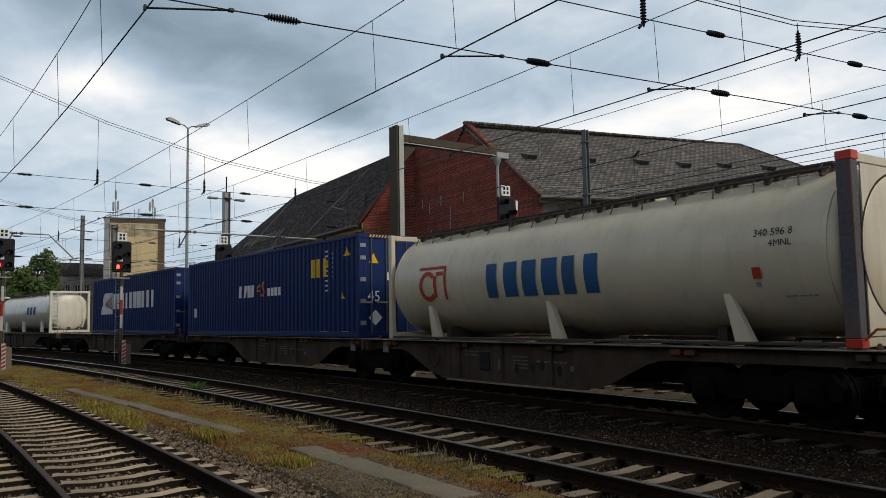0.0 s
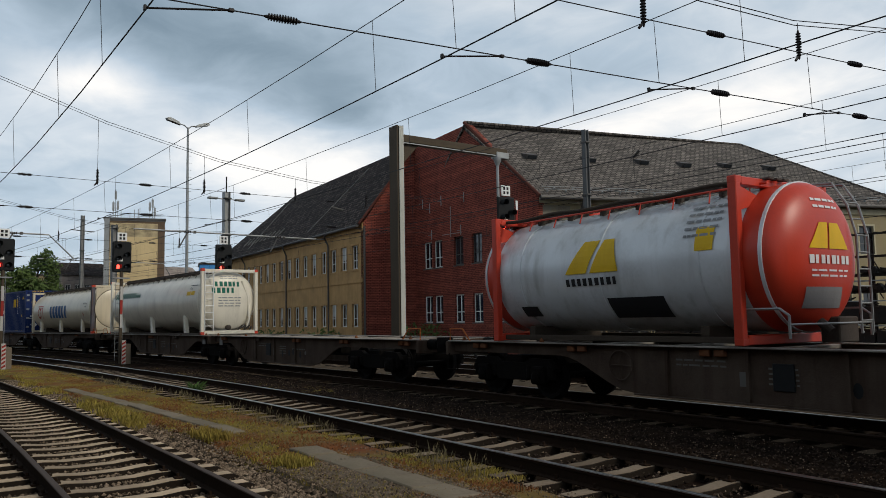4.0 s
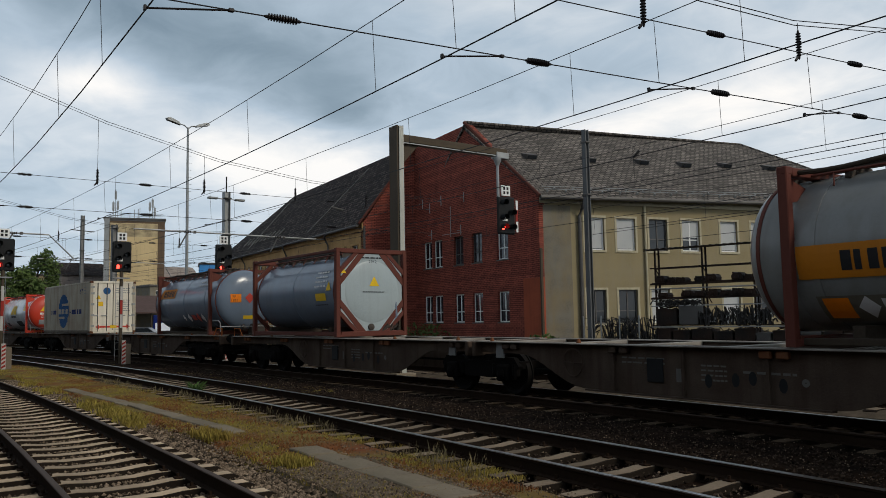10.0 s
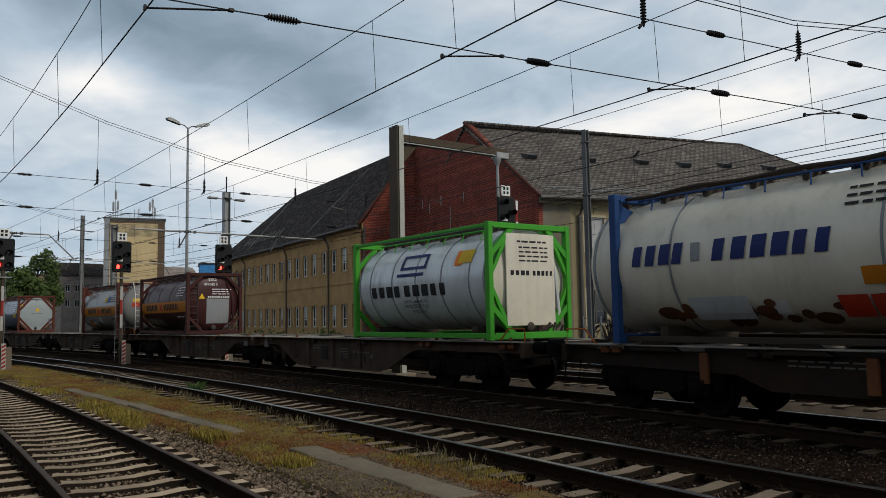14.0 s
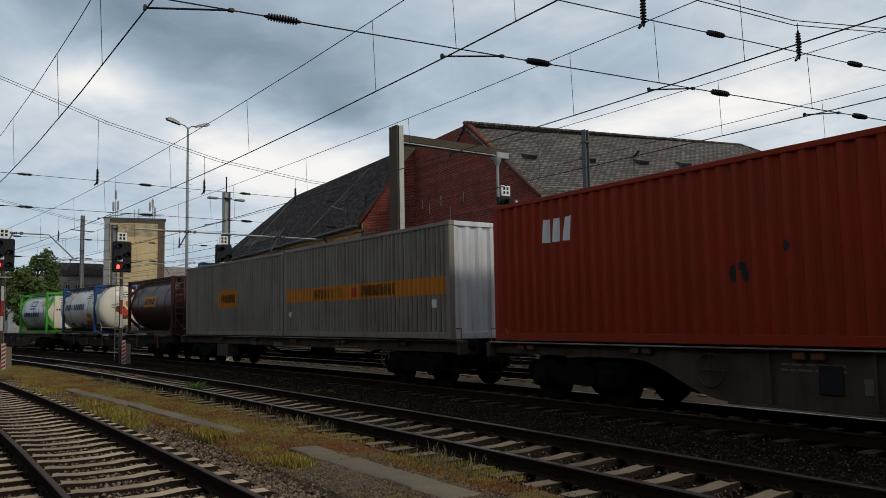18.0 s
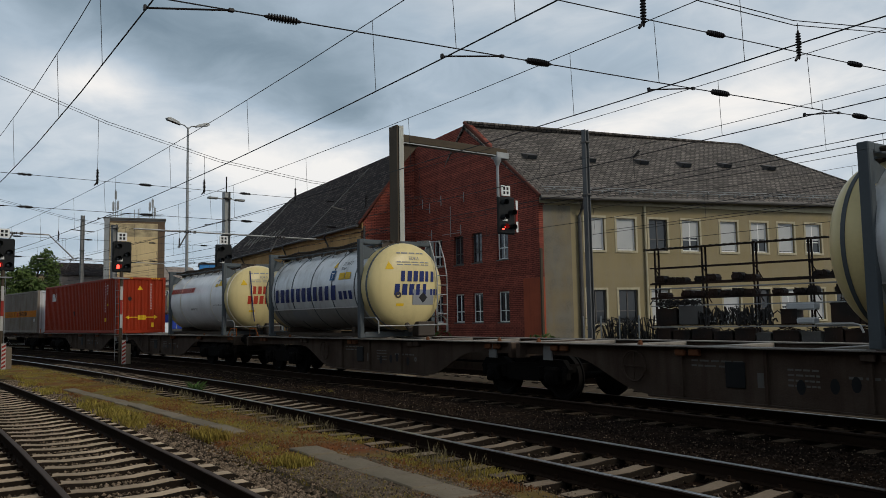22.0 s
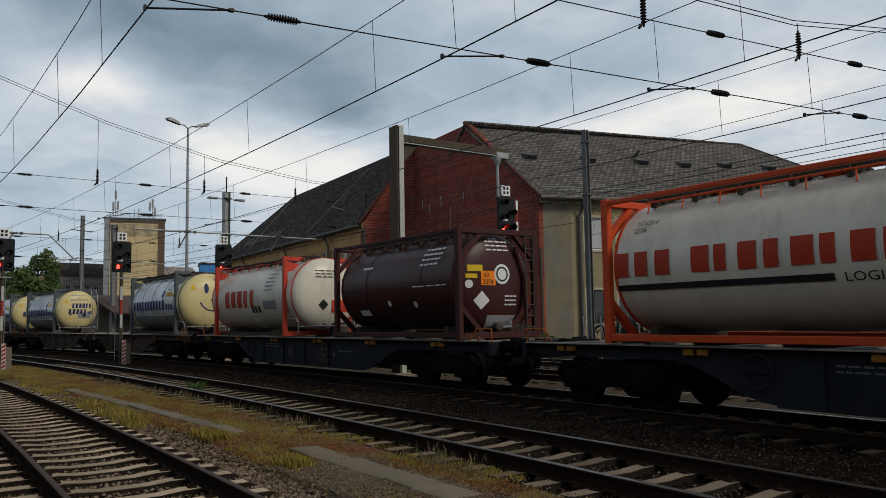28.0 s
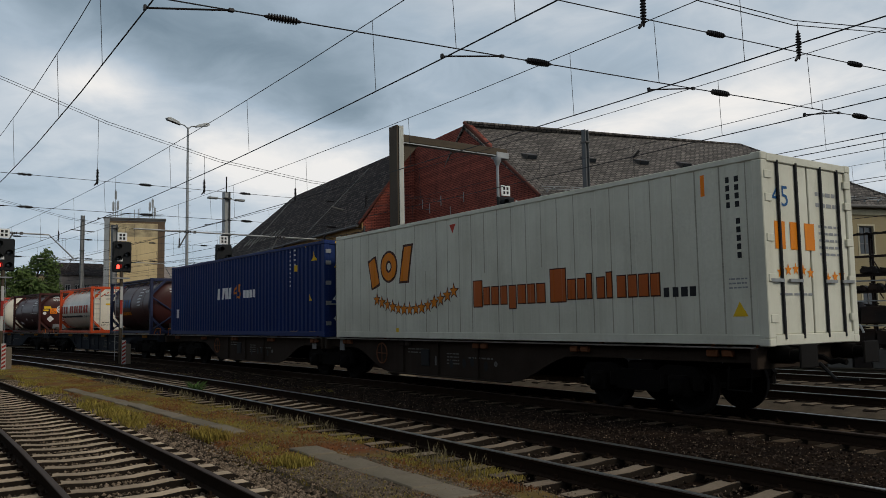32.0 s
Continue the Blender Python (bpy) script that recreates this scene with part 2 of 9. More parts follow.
def bars(x, z, w, h, n, fill=0.62, lean=0.0, seed=1):
    """A row of n plain bars of uneven width that stands for lettering."""
    r = random.Random(seed * 7 + n)
    step = w / n
    return [bar(x + i * step, z, step * r.uniform(0.50, 0.80), h, lean) for i in range(n)]


def lines(x, z, w, h, rows, seed=1):
    """A block of small writing: thin rows, broken into words."""
    r = random.Random(seed)
    out = []
    for i in range(rows):
        y = z + h - (i + 0.7) * h / rows
        a = 0.0
        while a < w * 0.92:
            b = min(w - a, r.uniform(0.12, 0.3) * w)
            out.append(bar(x + a, y, b * 0.80, h / rows * 0.36))
            a += b
    return out


def disc(x, z, r, n=28, rz=None):
    return [(x + r * math.cos(2 * math.pi * i / n), z + (rz or r) * math.sin(2 * math.pi * i / n)) for i in range(n)]


def ring(x, z, r, w, n=28, a0=0.0, a1=360.0):
    out = []
    for i in range(n):
        p, q = (radians(a0 + (a1 - a0) * j / n) for j in (i, i + 1))
        out.append([(x + a * math.cos(t), z + a * math.sin(t)) for a, t in ((r, p), (r, q), (r - w, q), (r - w, p))])
    return out


def star(x, z, r):
    out = []
    for i in range(5):
        a, b, c = (math.pi / 2 + 2 * math.pi * i / 5 + d for d in (-0.628, 0, 0.628))
        out.append([(x, z), (x + 0.42 * r * math.cos(a), z + 0.42 * r * math.sin(a)), (x + r * math.cos(b), z + r * math.sin(b)), (x + 0.42 * r * math.cos(c), z + 0.42 * r * math.sin(c))])
    return out


def diamond(x, z, r):
    return [(x - r, z), (x, z - r), (x + r, z), (x, z + r)]


def triangle(x, z, r):
    return [(x - r, z - 0.8 * r), (x + r, z - 0.8 * r), (x, z + 0.95 * r)]


def clip(poly, ax, lo, hi):
    for lim, sgn in ((lo, 1), (hi, -1)):
        out = []
        for i, p in enumerate(poly):
            q = poly[(i + 1) % len(poly)]
            a, b = (p[ax] - lim) * sgn, (q[ax] - lim) * sgn
            if a >= 0:
                out.append(p)
            if a * b < 0:
                t = a / (a - b)
                out.append((p[0] + t * (q[0] - p[0]), p[1] + t * (q[1] - p[1])))
        poly = out
        if len(poly) < 3:
            return []
    return poly


def laid(polys, mapping, xs=None, zs=None):
    """Polygons laid on a surface: cut at the breaks xs and zs, then mapped to 3D."""
    sh = Shape()
    seen = {}
    for poly in polys:
        todo = [poly]
        for ax, br in ((0, xs), (1, zs)):
            if br is None:
                continue
            nxt = []
            for p in todo:
                lo, hi = min(q[ax] for q in p), max(q[ax] for q in p)
                cuts = [lo - 1e-6] + [b for b in br if lo + 1e-4 < b < hi - 1e-4] + [hi + 1e-6]
                for a, b in zip(cuts, cuts[1:]):
                    c = clip(p, ax, a, b) if len(cuts) > 2 else p
                    if len(c) >= 3:
                        nxt.append(c)
            todo = nxt
        for p in todo:
            idx = []
            for q in p:
                k = (round(q[0], 4), round(q[1], 4))
                if k not in seen:
                    seen[k] = len(sh.v)
                    sh.v.append(tuple(mapping(*q)))
                if not idx or idx[-1] != seen[k]:
                    idx.append(seen[k])
            if len(idx) > 1 and idx[0] == idx[-1]:
                idx.pop()
            if len(set(idx)) >= 3 and len(set(idx)) == len(idx):
                sh.f.append(tuple(idx))
    return sh


def painted(polys, mapping, xs, zs, name, mat, t, label):
    """Bars of lettering become a part each; other marks stay one part."""
    if name.endswith(("lettering", "bars", "diamonds", "plates", "stripes", "runs", "number", "marks", "text")) and 1 < len(polys) <= (70 if name.endswith("runs") else 16):
        for p in polys:
            laid([p], mapping, xs, zs).part(name.rstrip("s") + ("_bar" if name.endswith("lettering") else ""), mat, t, label, fix=False)
    else:
        laid(polys, mapping, xs, zs).part(name, mat, t, label, fix=False)

# ---- materials of the place ----
M_RAIL = material("rail_steel", (0.024, 0.015, 0.010), 0.9, 0.0, 0.4, bump=0.1, spec=0.04)
M_RAILDULL = material("dull_rail_head", (0.06, 0.042, 0.032), 0.7, 0.0, 0.3, bump=0.05)
M_RAILTOP = material("rail_running_face", (0.42, 0.42, 0.42), 0.28, 1.0, 0.15, bump=0.02)
M_SLEEPER = material("concrete_sleeper", (0.52, 0.405, 0.285), 0.95, 0, 0.4, grime=0.75, bump=0.4, rand=0.16, spec=0.05)
M_SLEEPER2 = material("weathered_sleeper", (0.215, 0.168, 0.122), 0.95, 0, 0.35, grime=0.6, bump=0.5, rand=0.3, spec=0.05)
M_SLEEPER3 = material("oily_brown_sleeper", (0.085, 0.062, 0.042), 0.95, 0, 0.4, grime=0.4, grime_col=(0.04, 0.022, 0.012), bump=0.5, rand=0.4, spec=0.05)
M_BALLAST = material("ballast_stone", (0.095, 0.074, 0.053), 0.95, 0, 0.6, grime=0.4, grime_col=(0.02, 0.016, 0.012), bump=0.6, scale=3, spec=0.05)
# flanks: ballast stain, darkened further for the shade between sleepers
M_FLANK = material("stained_shaded_flank", (0.022, 0.017, 0.013), 1.0, 0, 0.4, bump=0.4, spec=0.03)
# bed soil darkened in colour for the shade in the sleeper gaps
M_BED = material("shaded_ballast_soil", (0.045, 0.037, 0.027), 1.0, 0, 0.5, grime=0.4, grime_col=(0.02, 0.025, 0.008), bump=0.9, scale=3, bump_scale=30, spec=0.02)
M_PEBBLE = material("grey_pebbles", (0.125, 0.102, 0.076), 0.95, 0, 0.6, grime=0.5, grime_col=(0.05, 0.04, 0.02), bump=0.9, scale=4, bump_scale=45, spec=0.05)
M_STONE = material("mixed_grey_stones", (0.158, 0.118, 0.084), 0.95, 0, 0.5, bump=0.5, scale=4, bump_scale=45, spec=0.05, island=0.75)
M_DARKSTONE = material("tarry_dark_stones", (0.033, 0.0235, 0.018), 0.95, 0, 0.5, bump=0.5, scale=4, bump_scale=45, spec=0.05, island=0.9)
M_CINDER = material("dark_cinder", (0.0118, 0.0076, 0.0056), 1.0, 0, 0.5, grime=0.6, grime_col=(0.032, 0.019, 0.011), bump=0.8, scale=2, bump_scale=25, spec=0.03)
M_GROUND = material("gravel_soil", (0.025, 0.019, 0.0145), 1.0, 0, 0.45, grime=0.5, grime_col=(0.04, 0.04, 0.015), bump=0.9, scale=1.2, bump_scale=18, col2=(0.035, 0.03, 0.024), spec=0.03)
M_MOSS = material("moss_and_soil", (0.19, 0.118, 0.05), 1.0, 0, 0.5, grime=0.9, grime_col=(0.165, 0.058, 0.03), scale=0.9, bump=1.0, bump_scale=22, col2=(0.13, 0.115, 0.035), spec=0.03)
M_SLAB = material("concrete_slab", (0.20, 0.165, 0.12), 0.95, 0, 0.4, grime=0.9, grime_col=(0.09, 0.08, 0.05), bump=0.35, rand=0.15)
M_GRASS = material("yellow_green_grass", (0.255, 0.225, 0.05), 0.9, 0, 0.4, scale=0.9, bump=0, col2=(0.27, 0.21, 0.05), grime=0.6, grime_col=(0.13, 0.055, 0.022), spec=0.05, island=0.45)
M_SORREL = material("rust_red_sorrel", (0.21, 0.092, 0.042), 0.9, 0, 0.4, scale=0.9, bump=0, col2=(0.18, 0.075, 0.03), spec=0.05, island=0.45)
M_WEED = material("green_weed", (0.05, 0.09, 0.025), 0.8, 0, 0.4, bump=0)
M_DRY = material("dry_grass", (0.15, 0.125, 0.07), 0.9, 0, 0.35, bump=0, island=0.45)
M_BRICK = material("red_brick_cladding", (0.27, 0.074, 0.050), 0.9, 0, 0.3, grime=0.4, grime_col=(0.08, 0.028, 0.024), bump=0.35, rand=0.16, scale=1.0)
M_YELLOW = material("pale_yellow_render", (0.265, 0.216, 0.122), 0.9, 0, 0.16, grime=0.4, grime_col=(0.26, 0.23, 0.17), streak=0.35, bump=0.25, bump_scale=60)
M_OCHRE = material("ochre_render", (0.46, 0.285, 0.125), 0.9, 0, 0.2, grime=0.4, grime_col=(0.14, 0.09, 0.05), streak=0.35, bump=0.25)
M_PALE = material("bare_grey_render", (0.165, 0.152, 0.125), 0.92, 0, 0.4, grime=0.8, grime_col=(0.22, 0.17, 0.09), streak=0.4, bump=0.3)
M_TRIM = material("cream_trim", (0.42, 0.375, 0.26), 0.8, 0, 0.15, streak=0.2, bump=0.1)
M_WHITE = material("white_window_paint", (0.72, 0.72, 0.70), 0.5, 0, 0.1, bump=0.05)
M_SIGNW = material("dulled_white_paint", (0.42, 0.41, 0.39), 0.7, 0, 0.2, bump=0.05)
M_SUNFACE = material("pale_sunlit_face", (0.42, 0.42, 0.38), 0.6, 0.1, 0.2, streak=0.3, grime_col=(0.2, 0.18, 0.14), bump=0.1)
M_BOARD = material("dark_red_verge_board", (0.085, 0.028, 0.02), 0.85, 0, 0.3, bump=0.1)
M_BLIND = material("white_blind", (0.44, 0.45, 0.45), 0.7, 0, 0.12, bump=0.1)
M_HOSE = material("dusty_dark_hoses", (0.045, 0.042, 0.040), 0.7, 0.1, 0.5, bump=0.2)
M_GUTTER = material("dark_zinc", (0.10, 0.095, 0.09), 0.55, 0.4, 0.3, bump=0.1)
M_STEELPOST = material("galvanised_steel", (0.30, 0.31, 0.31), 0.5, 0.6, 0.25, grime=0.3, grime_col=(0.14, 0.13, 0.11), streak=0.35, bump=0.1)
M_BROWNPOST = material("brown_weathered_steel", (0.075, 0.058, 0.04), 0.7, 0.2, 0.3, grime=0.4, grime_col=(0.07, 0.05, 0.035), bump=0.2)
M_POLE = material("grey_concrete_pole", (0.20, 0.20, 0.195), 0.85, 0, 0.2, grime=0.3, bump=0.3)
M_BLACK = material("matt_black", (0.012, 0.013, 0.014), 0.6, 0, 0.3, bump=0.05)
M_WIRE = material("weathered_copper_wire", (0.035, 0.035, 0.038), 0.6, 0.3, 0.3, bump=0)
M_INS = material("brown_insulator", (0.016, 0.013, 0.013), 0.35, 0, 0.3, bump=0)
M_REDSTRIPE = material("red_sign_paint", (0.28, 0.03, 0.022), 0.6, 0, 0.2, bump=0.05)
M_RUST = material("rusty_steel", (0.12, 0.05, 0.025), 0.85, 0.2, 0.5, grime=0.5, grime_col=(0.04, 0.025, 0.018), bump=0.5)
M_IRON = material("dark_iron_parts", (0.022, 0.018, 0.0165), 0.7, 0.4, 0.5, grime=0.5, grime_col=(0.09, 0.045, 0.025), bump=0.4)
M_LEAF = material("tree_leaves", (0.055, 0.10, 0.03), 0.7, 0, 0.45, bump=0, col2=(0.10, 0.14, 0.04), scale=0.6)
M_BARK = material("tree_bark", (0.07, 0.055, 0.04), 0.95, 0, 0.4, bump=0.6)
M_GLASS = glass("window_glass")
M_RED = glow("red_signal_light", (1.0, 0.03, 0.02), 9.0)


def roof_material(name, col, lo, hi, w, h, rough=0.9):
    m = material(name, col, rough, 0, 0.3, grime=0.45, grime_col=tuple(c * 0.45 for c in col), scale=0.5, bump=0)
    N, L = m.node_tree.nodes, m.node_tree.links
    bs = N["Principled BSDF"]
    old = bs.inputs["Base Color"].links[0].from_socket
    tc = N.new("ShaderNodeTexCoord")
    br = N.new("ShaderNodeTexBrick")
    br.inputs["Scale"].default_value = 1.0
    br.inputs["Brick Width"].default_value, br.inputs["Row Height"].default_value = w, h
    br.inputs["Mortar Size"].default_value, br.inputs["Bias"].default_value = 0.035, -0.2
    br.inputs["Color1"].default_value, br.inputs["Color2"].default_value, br.inputs["Mortar"].default_value = (lo, lo, lo * 0.98, 1), (hi * 1.02, hi, hi * 0.97, 1), (lo * 0.45, lo * 0.45, lo * 0.45, 1)
    L.new(tc.outputs["Object"], br.inputs[0])
    mx = N.new("ShaderNodeMix")
    mx.data_type, mx.blend_type = "RGBA", "MULTIPLY"
    mx.inputs[0].default_value = 1.0
    L.new(old, mx.inputs[6])
    L.new(br.outputs["Color"], mx.inputs[7])
    L.new(mx.outputs[2], bs.inputs["Base Color"])
    b = N.new("ShaderNodeBump")
    b.inputs["Strength"].default_value, b.inputs["Distance"].default_value = 0.7, 0.04
    L.new(br.outputs["Color"], b.inputs["Height"])
    L.new(b.outputs[0], bs.inputs["Normal"])
    return m


def bricked(m, w, h, lift, joint):
    """Lays a bond of bricks over an upright wall's paint: x along it, z up."""
    N, L = m.node_tree.nodes, m.node_tree.links
    bs = N["Principled BSDF"]
    old = bs.inputs["Base Color"].links[0].from_socket
    tc, mp, br = N.new("ShaderNodeTexCoord"), N.new("ShaderNodeMapping"), N.new("ShaderNodeTexBrick")
    mp.inputs["Rotation"].default_value = (radians(-90), 0, 0)
    L.new(tc.outputs["Object"], mp.inputs[0])
    L.new(mp.outputs[0], br.inputs[0])
    br.inputs["Scale"].default_value = 1.0
    br.inputs["Brick Width"].default_value, br.inputs["Row Height"].default_value = w, h
    br.inputs["Mortar Size"].default_value, br.inputs["Bias"].default_value = joint, -0.1
    br.inputs["Color1"].default_value, br.inputs["Color2"].default_value, br.inputs["Mortar"].default_value = (1 - lift, 1 - lift, 1 - lift, 1), (1 + lift, 1 + lift, 1 + lift, 1), (0.30, 0.26, 0.26, 1)
    mx = N.new("ShaderNodeMix")
    mx.data_type, mx.blend_type = "RGBA", "MULTIPLY"
    mx.inputs[0].default_value = 1.0
    L.new(old, mx.inputs[6])
    L.new(br.outputs["Color"], mx.inputs[7])
    L.new(mx.outputs[2], bs.inputs["Base Color"])


bricked(M_BRICK, 0.30, 0.1, 0.16, 0.014)
M_ROOF = roof_material("grey_brown_shingles", (0.165, 0.147, 0.134), 0.62, 1.42, 0.34, 0.24)
M_SLATE = roof_material("black_slates", (0.058, 0.046, 0.043), 0.40, 1.9, 0.4, 0.24)

# ---- ground: one sheet to the horizon ----
rng = np.random.default_rng(4)


def ground_sheet():
    us = [-2600, -900, -400, -200, -130, -90] + list(np.arange(-70, 0, 0.5)) + [0, 3, 6, 10, 20, 40, 90, 200, 500, 1100]
    ns = [-330, -200, -100, -50, -25, -15] + list(np.arange(-12, 6, 0.25)) + [6, 8, 10, 13, 17, 22, 30, 45, 70, 120, 250, 600, 1500, 2600]
    sh = Shape()
    vs = []
    for u in us:
        for n in ns:
            far = abs(u) > 300 or abs(n) > 300
            if far:
                p = Vector((u, 11.6 + n, 0))
            else:
                p = arc(u, n)
            z = -0.30 + 0.035 * noise.noise((p.x * 0.7, p.y * 0.7, 0)) + 0.02 * noise.noise((p.x * 2.4, p.y * 2.4, 3)) if -80 < u < 30 and -13 < n < 7 else -0.30
            vs.append((p.x, p.y, z))
    k = len(ns)
    sh.add(vs, [(i * k + j, i * k + j + 1, (i + 1) * k + j + 1, (i + 1) * k + j) for i in range(len(us) - 1) for j in range(k - 1)])
    return tagged(sh.part("ground", M_GROUND), "dark gravelly yard soil with thin moss", "ground", kind="structure")


ground_sheet()


def strip(name, n0, n1, u0, u1, z, mat, label, rough=0.03, step=0.35, dn=0.2, category="ground"):
    us, ns = list(np.arange(u0, u1 + step, step)), list(np.linspace(n0, n1, max(3, int((n1 - n0) / dn))))
    vs = []
    for u in us:
        for j, n in enumerate(ns):
            e = min(j, len(ns) - 1 - j)
            p = arc(u, n + (0.12 * noise.noise((u * 0.8, n, 5)) if e == 0 else 0))
            h = rough * noise.noise((p.x * 1.7, p.y * 1.7, 1)) + rough * 0.6 * noise.noise((p.x * 6, p.y * 6, 2))
            vs.append((p.x, p.y, z + h if e else z - 0.14))
    k = len(ns)
    sh = Shape().add(vs, [(i * k + j, i * k + j + 1, (i + 1) * k + j + 1, (i + 1) * k + j) for i in range(len(us) - 1) for j in range(k - 1)])
    return tagged(sh.part(name, mat, fix=False), label, category, kind="structure")


strip("verge", -7.75, -5.75, -60, 14, -0.175, M_MOSS, "mossy verge with yellow grass and rust-red plants", 0.028)
strip("gravel_patch", -7.85, -6.35, -9.6, 14, -0.158, M_PEBBLE, "grey pebbly patch at the end of the verge", 0.014, 0.12, 0.12)
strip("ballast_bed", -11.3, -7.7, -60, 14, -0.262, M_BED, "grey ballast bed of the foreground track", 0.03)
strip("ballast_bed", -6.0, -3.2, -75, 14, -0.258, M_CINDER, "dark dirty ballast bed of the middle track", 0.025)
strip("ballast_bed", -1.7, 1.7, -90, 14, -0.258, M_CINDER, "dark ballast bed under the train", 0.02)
strip("ballast_bed", 2.9, 6.3, -70, 10, -0.185, M_BALLAST, "grey gravel bed behind the train", 0.02, 0.6, 0.4)
strip("ballast_bed", 7.4, 10.8, -60, 8, -0.185, M_BALLAST, "grey gravel bed of the farther siding", 0.02, 0.6, 0.4)
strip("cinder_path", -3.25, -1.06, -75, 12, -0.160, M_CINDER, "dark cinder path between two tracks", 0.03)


# ---- tracks ----
def rail_profile(head):
    if head:
        return [(-0.034, -0.012), (0.034, -0.012), (0.032, -0.002), (0.02, 0.0), (-0.02, 0.0), (-0.032, -0.002)]
    return [(-0.07, -0.172), (0.07, -0.172), (0.07, -0.16), (0.012, -0.145), (0.01, -0.05), (0.036, -0.036), (0.036, -0.0125), (-0.036, -0.0125), (-0.036, -0.036), (-0.01, -0.05), (-0.012, -0.145), (-0.07, -0.16)]


def swept(prof, n, u0, u1, step=2.5):
    us = np.linspace(u0, u1, int((u1 - u0) / step) + 1)
    sh, k = Shape(), len(prof)
    vs = [tuple(arc(u, n + a, z)) for u in us for a, z in prof]
    fs = [(i * k + j, i * k + (j + 1) % k, (i + 1) * k + (j + 1) % k, (i + 1) * k + j) for i in range(len(us) - 1) for j in range(k)]
    return sh.add(vs, fs + [tuple(range(k)), tuple((len(us) - 1) * k + j for j in range(k))])


def sleeper_shape(concrete):
    sh = Shape()
    if concrete:
        sh.prism([(-1.3, -0.36), (1.3, -0.36), (1.3, -0.20), (1.22, -0.172), (0.5, -0.172), (0.25, -0.195), (-0.25, -0.195), (-0.5, -0.172), (-1.22, -0.172), (-1.3, -0.20)], "x", -0.13, 0.13)
    else:
        sh.box(-0.13, 0.13, -1.3, 1.3, -0.33, -0.172, 0.02)
    return sh


def fastening_shape():
    sh = Shape()
    for s in (-1, 1):
        for d in (-1, 1):
            y = s * 0.7175 + d * 0.11
            sh.box(-0.06, 0.06, y - 0.045, y + 0.045, -0.172, -0.145, 0.006)
            sh.rod((0, y, -0.16), (0, y, -0.105), 0.018, 6)
    return sh


def track(name, n, u0, u1, s0, s1, mat, concrete, label, face=None, near=None):
    root = thing(name, label, "railway track")
    root["kind"] = "structure"
    for d in (-0.7525, 0.7525):
        r = swept(rail_profile(False), n + d, u0, u1).part("rail", M_RAIL, root, "rust-brown rail web and foot")
        top = near if near and d < 0 else face
        swept(rail_profile(True), n + d, u0, u1).part("running_face", top or M_RAILTOP, r, "dull brown running face" if top else "worn bright running face")
    me = sleeper_shape(concrete).mesh("sleeper", M_FLANK)
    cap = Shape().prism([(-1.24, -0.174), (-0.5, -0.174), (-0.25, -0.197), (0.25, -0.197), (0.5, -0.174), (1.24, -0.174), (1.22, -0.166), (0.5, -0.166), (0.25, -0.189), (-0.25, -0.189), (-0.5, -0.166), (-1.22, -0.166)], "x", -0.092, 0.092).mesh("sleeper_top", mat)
    fa = fastening_shape().mesh("fastening", M_RAIL)
    u = s0
    r = random.Random(int(abs(n * 10)))
    while u < s1:
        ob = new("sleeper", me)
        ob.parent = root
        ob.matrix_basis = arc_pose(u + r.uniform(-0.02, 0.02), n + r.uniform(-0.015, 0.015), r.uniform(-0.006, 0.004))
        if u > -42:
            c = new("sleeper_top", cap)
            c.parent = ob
        if u > -24:
            f = new("fastening", fa)
            f.parent = ob
        u += 0.62
    return root


track("track_1", -9.5, -80, 25, -45, 12, M_SLEEPER, True, "foreground track with pale concrete sleepers in ballast", M_RAILDULL)
track("track_2", -4.67, -110, 40, -70, 12, M_SLEEPER2, True, "middle track with dark rails and weathered sleepers")
track("track_3", 0.0, -230, 120, -75, 12, M_SLEEPER3, True, "curved track that carries the freight train", near=M_RAILDULL)
track("track_4", 4.6, -230, 60, -60, 4, M_SLEEPER2, True, "track behind the freight train")
track("track_5", 9.1, -230, 60, -45, 0, M_SLEEPER2, True, "farther siding beside the storage racks")


# ballast stones and tufts, nobody could count them
def scatter_stones(name, n0, n1, u0, u1, count, size, mat, z, seed, label):
    g = np.random.default_rng(seed)
    base = np.array([(1, 0, 0), (-1, 0, 0), (0, 1, 0), (0, -1, 0), (0, 0, 1), (0, 0, -1)], float)
    tri = [(0, 2, 4), (2, 1, 4), (1, 3, 4), (3, 0, 4), (2, 0, 5), (1, 2, 5), (3, 1, 5), (0, 3, 5)]
    t = g.random(count) ** 1.6
    us = u1 - t * (u1 - u0)
    nn = g.uniform(n0, n1, count)
    sh = Shape()
    for i in range(count):
        p = arc(us[i], nn[i])
        s = size * g.uniform(0.5, 1.25)
        q = base * g.uniform(0.55, 1.15, (6, 3)) * s
        q[:, :2] += g.uniform(-0.3, 0.3, (6, 2)) * s
        a = g.uniform(0, 6.28)
        c, d = math.cos(a), math.sin(a)
        sh.add([(p.x + x * c - y * d, p.y + x * d + y * c, z + zz * 0.8) for x, y, zz in q], tri)
    return tagged(sh.part(name, mat, fix=False), label, "ballast", kind="stuff")


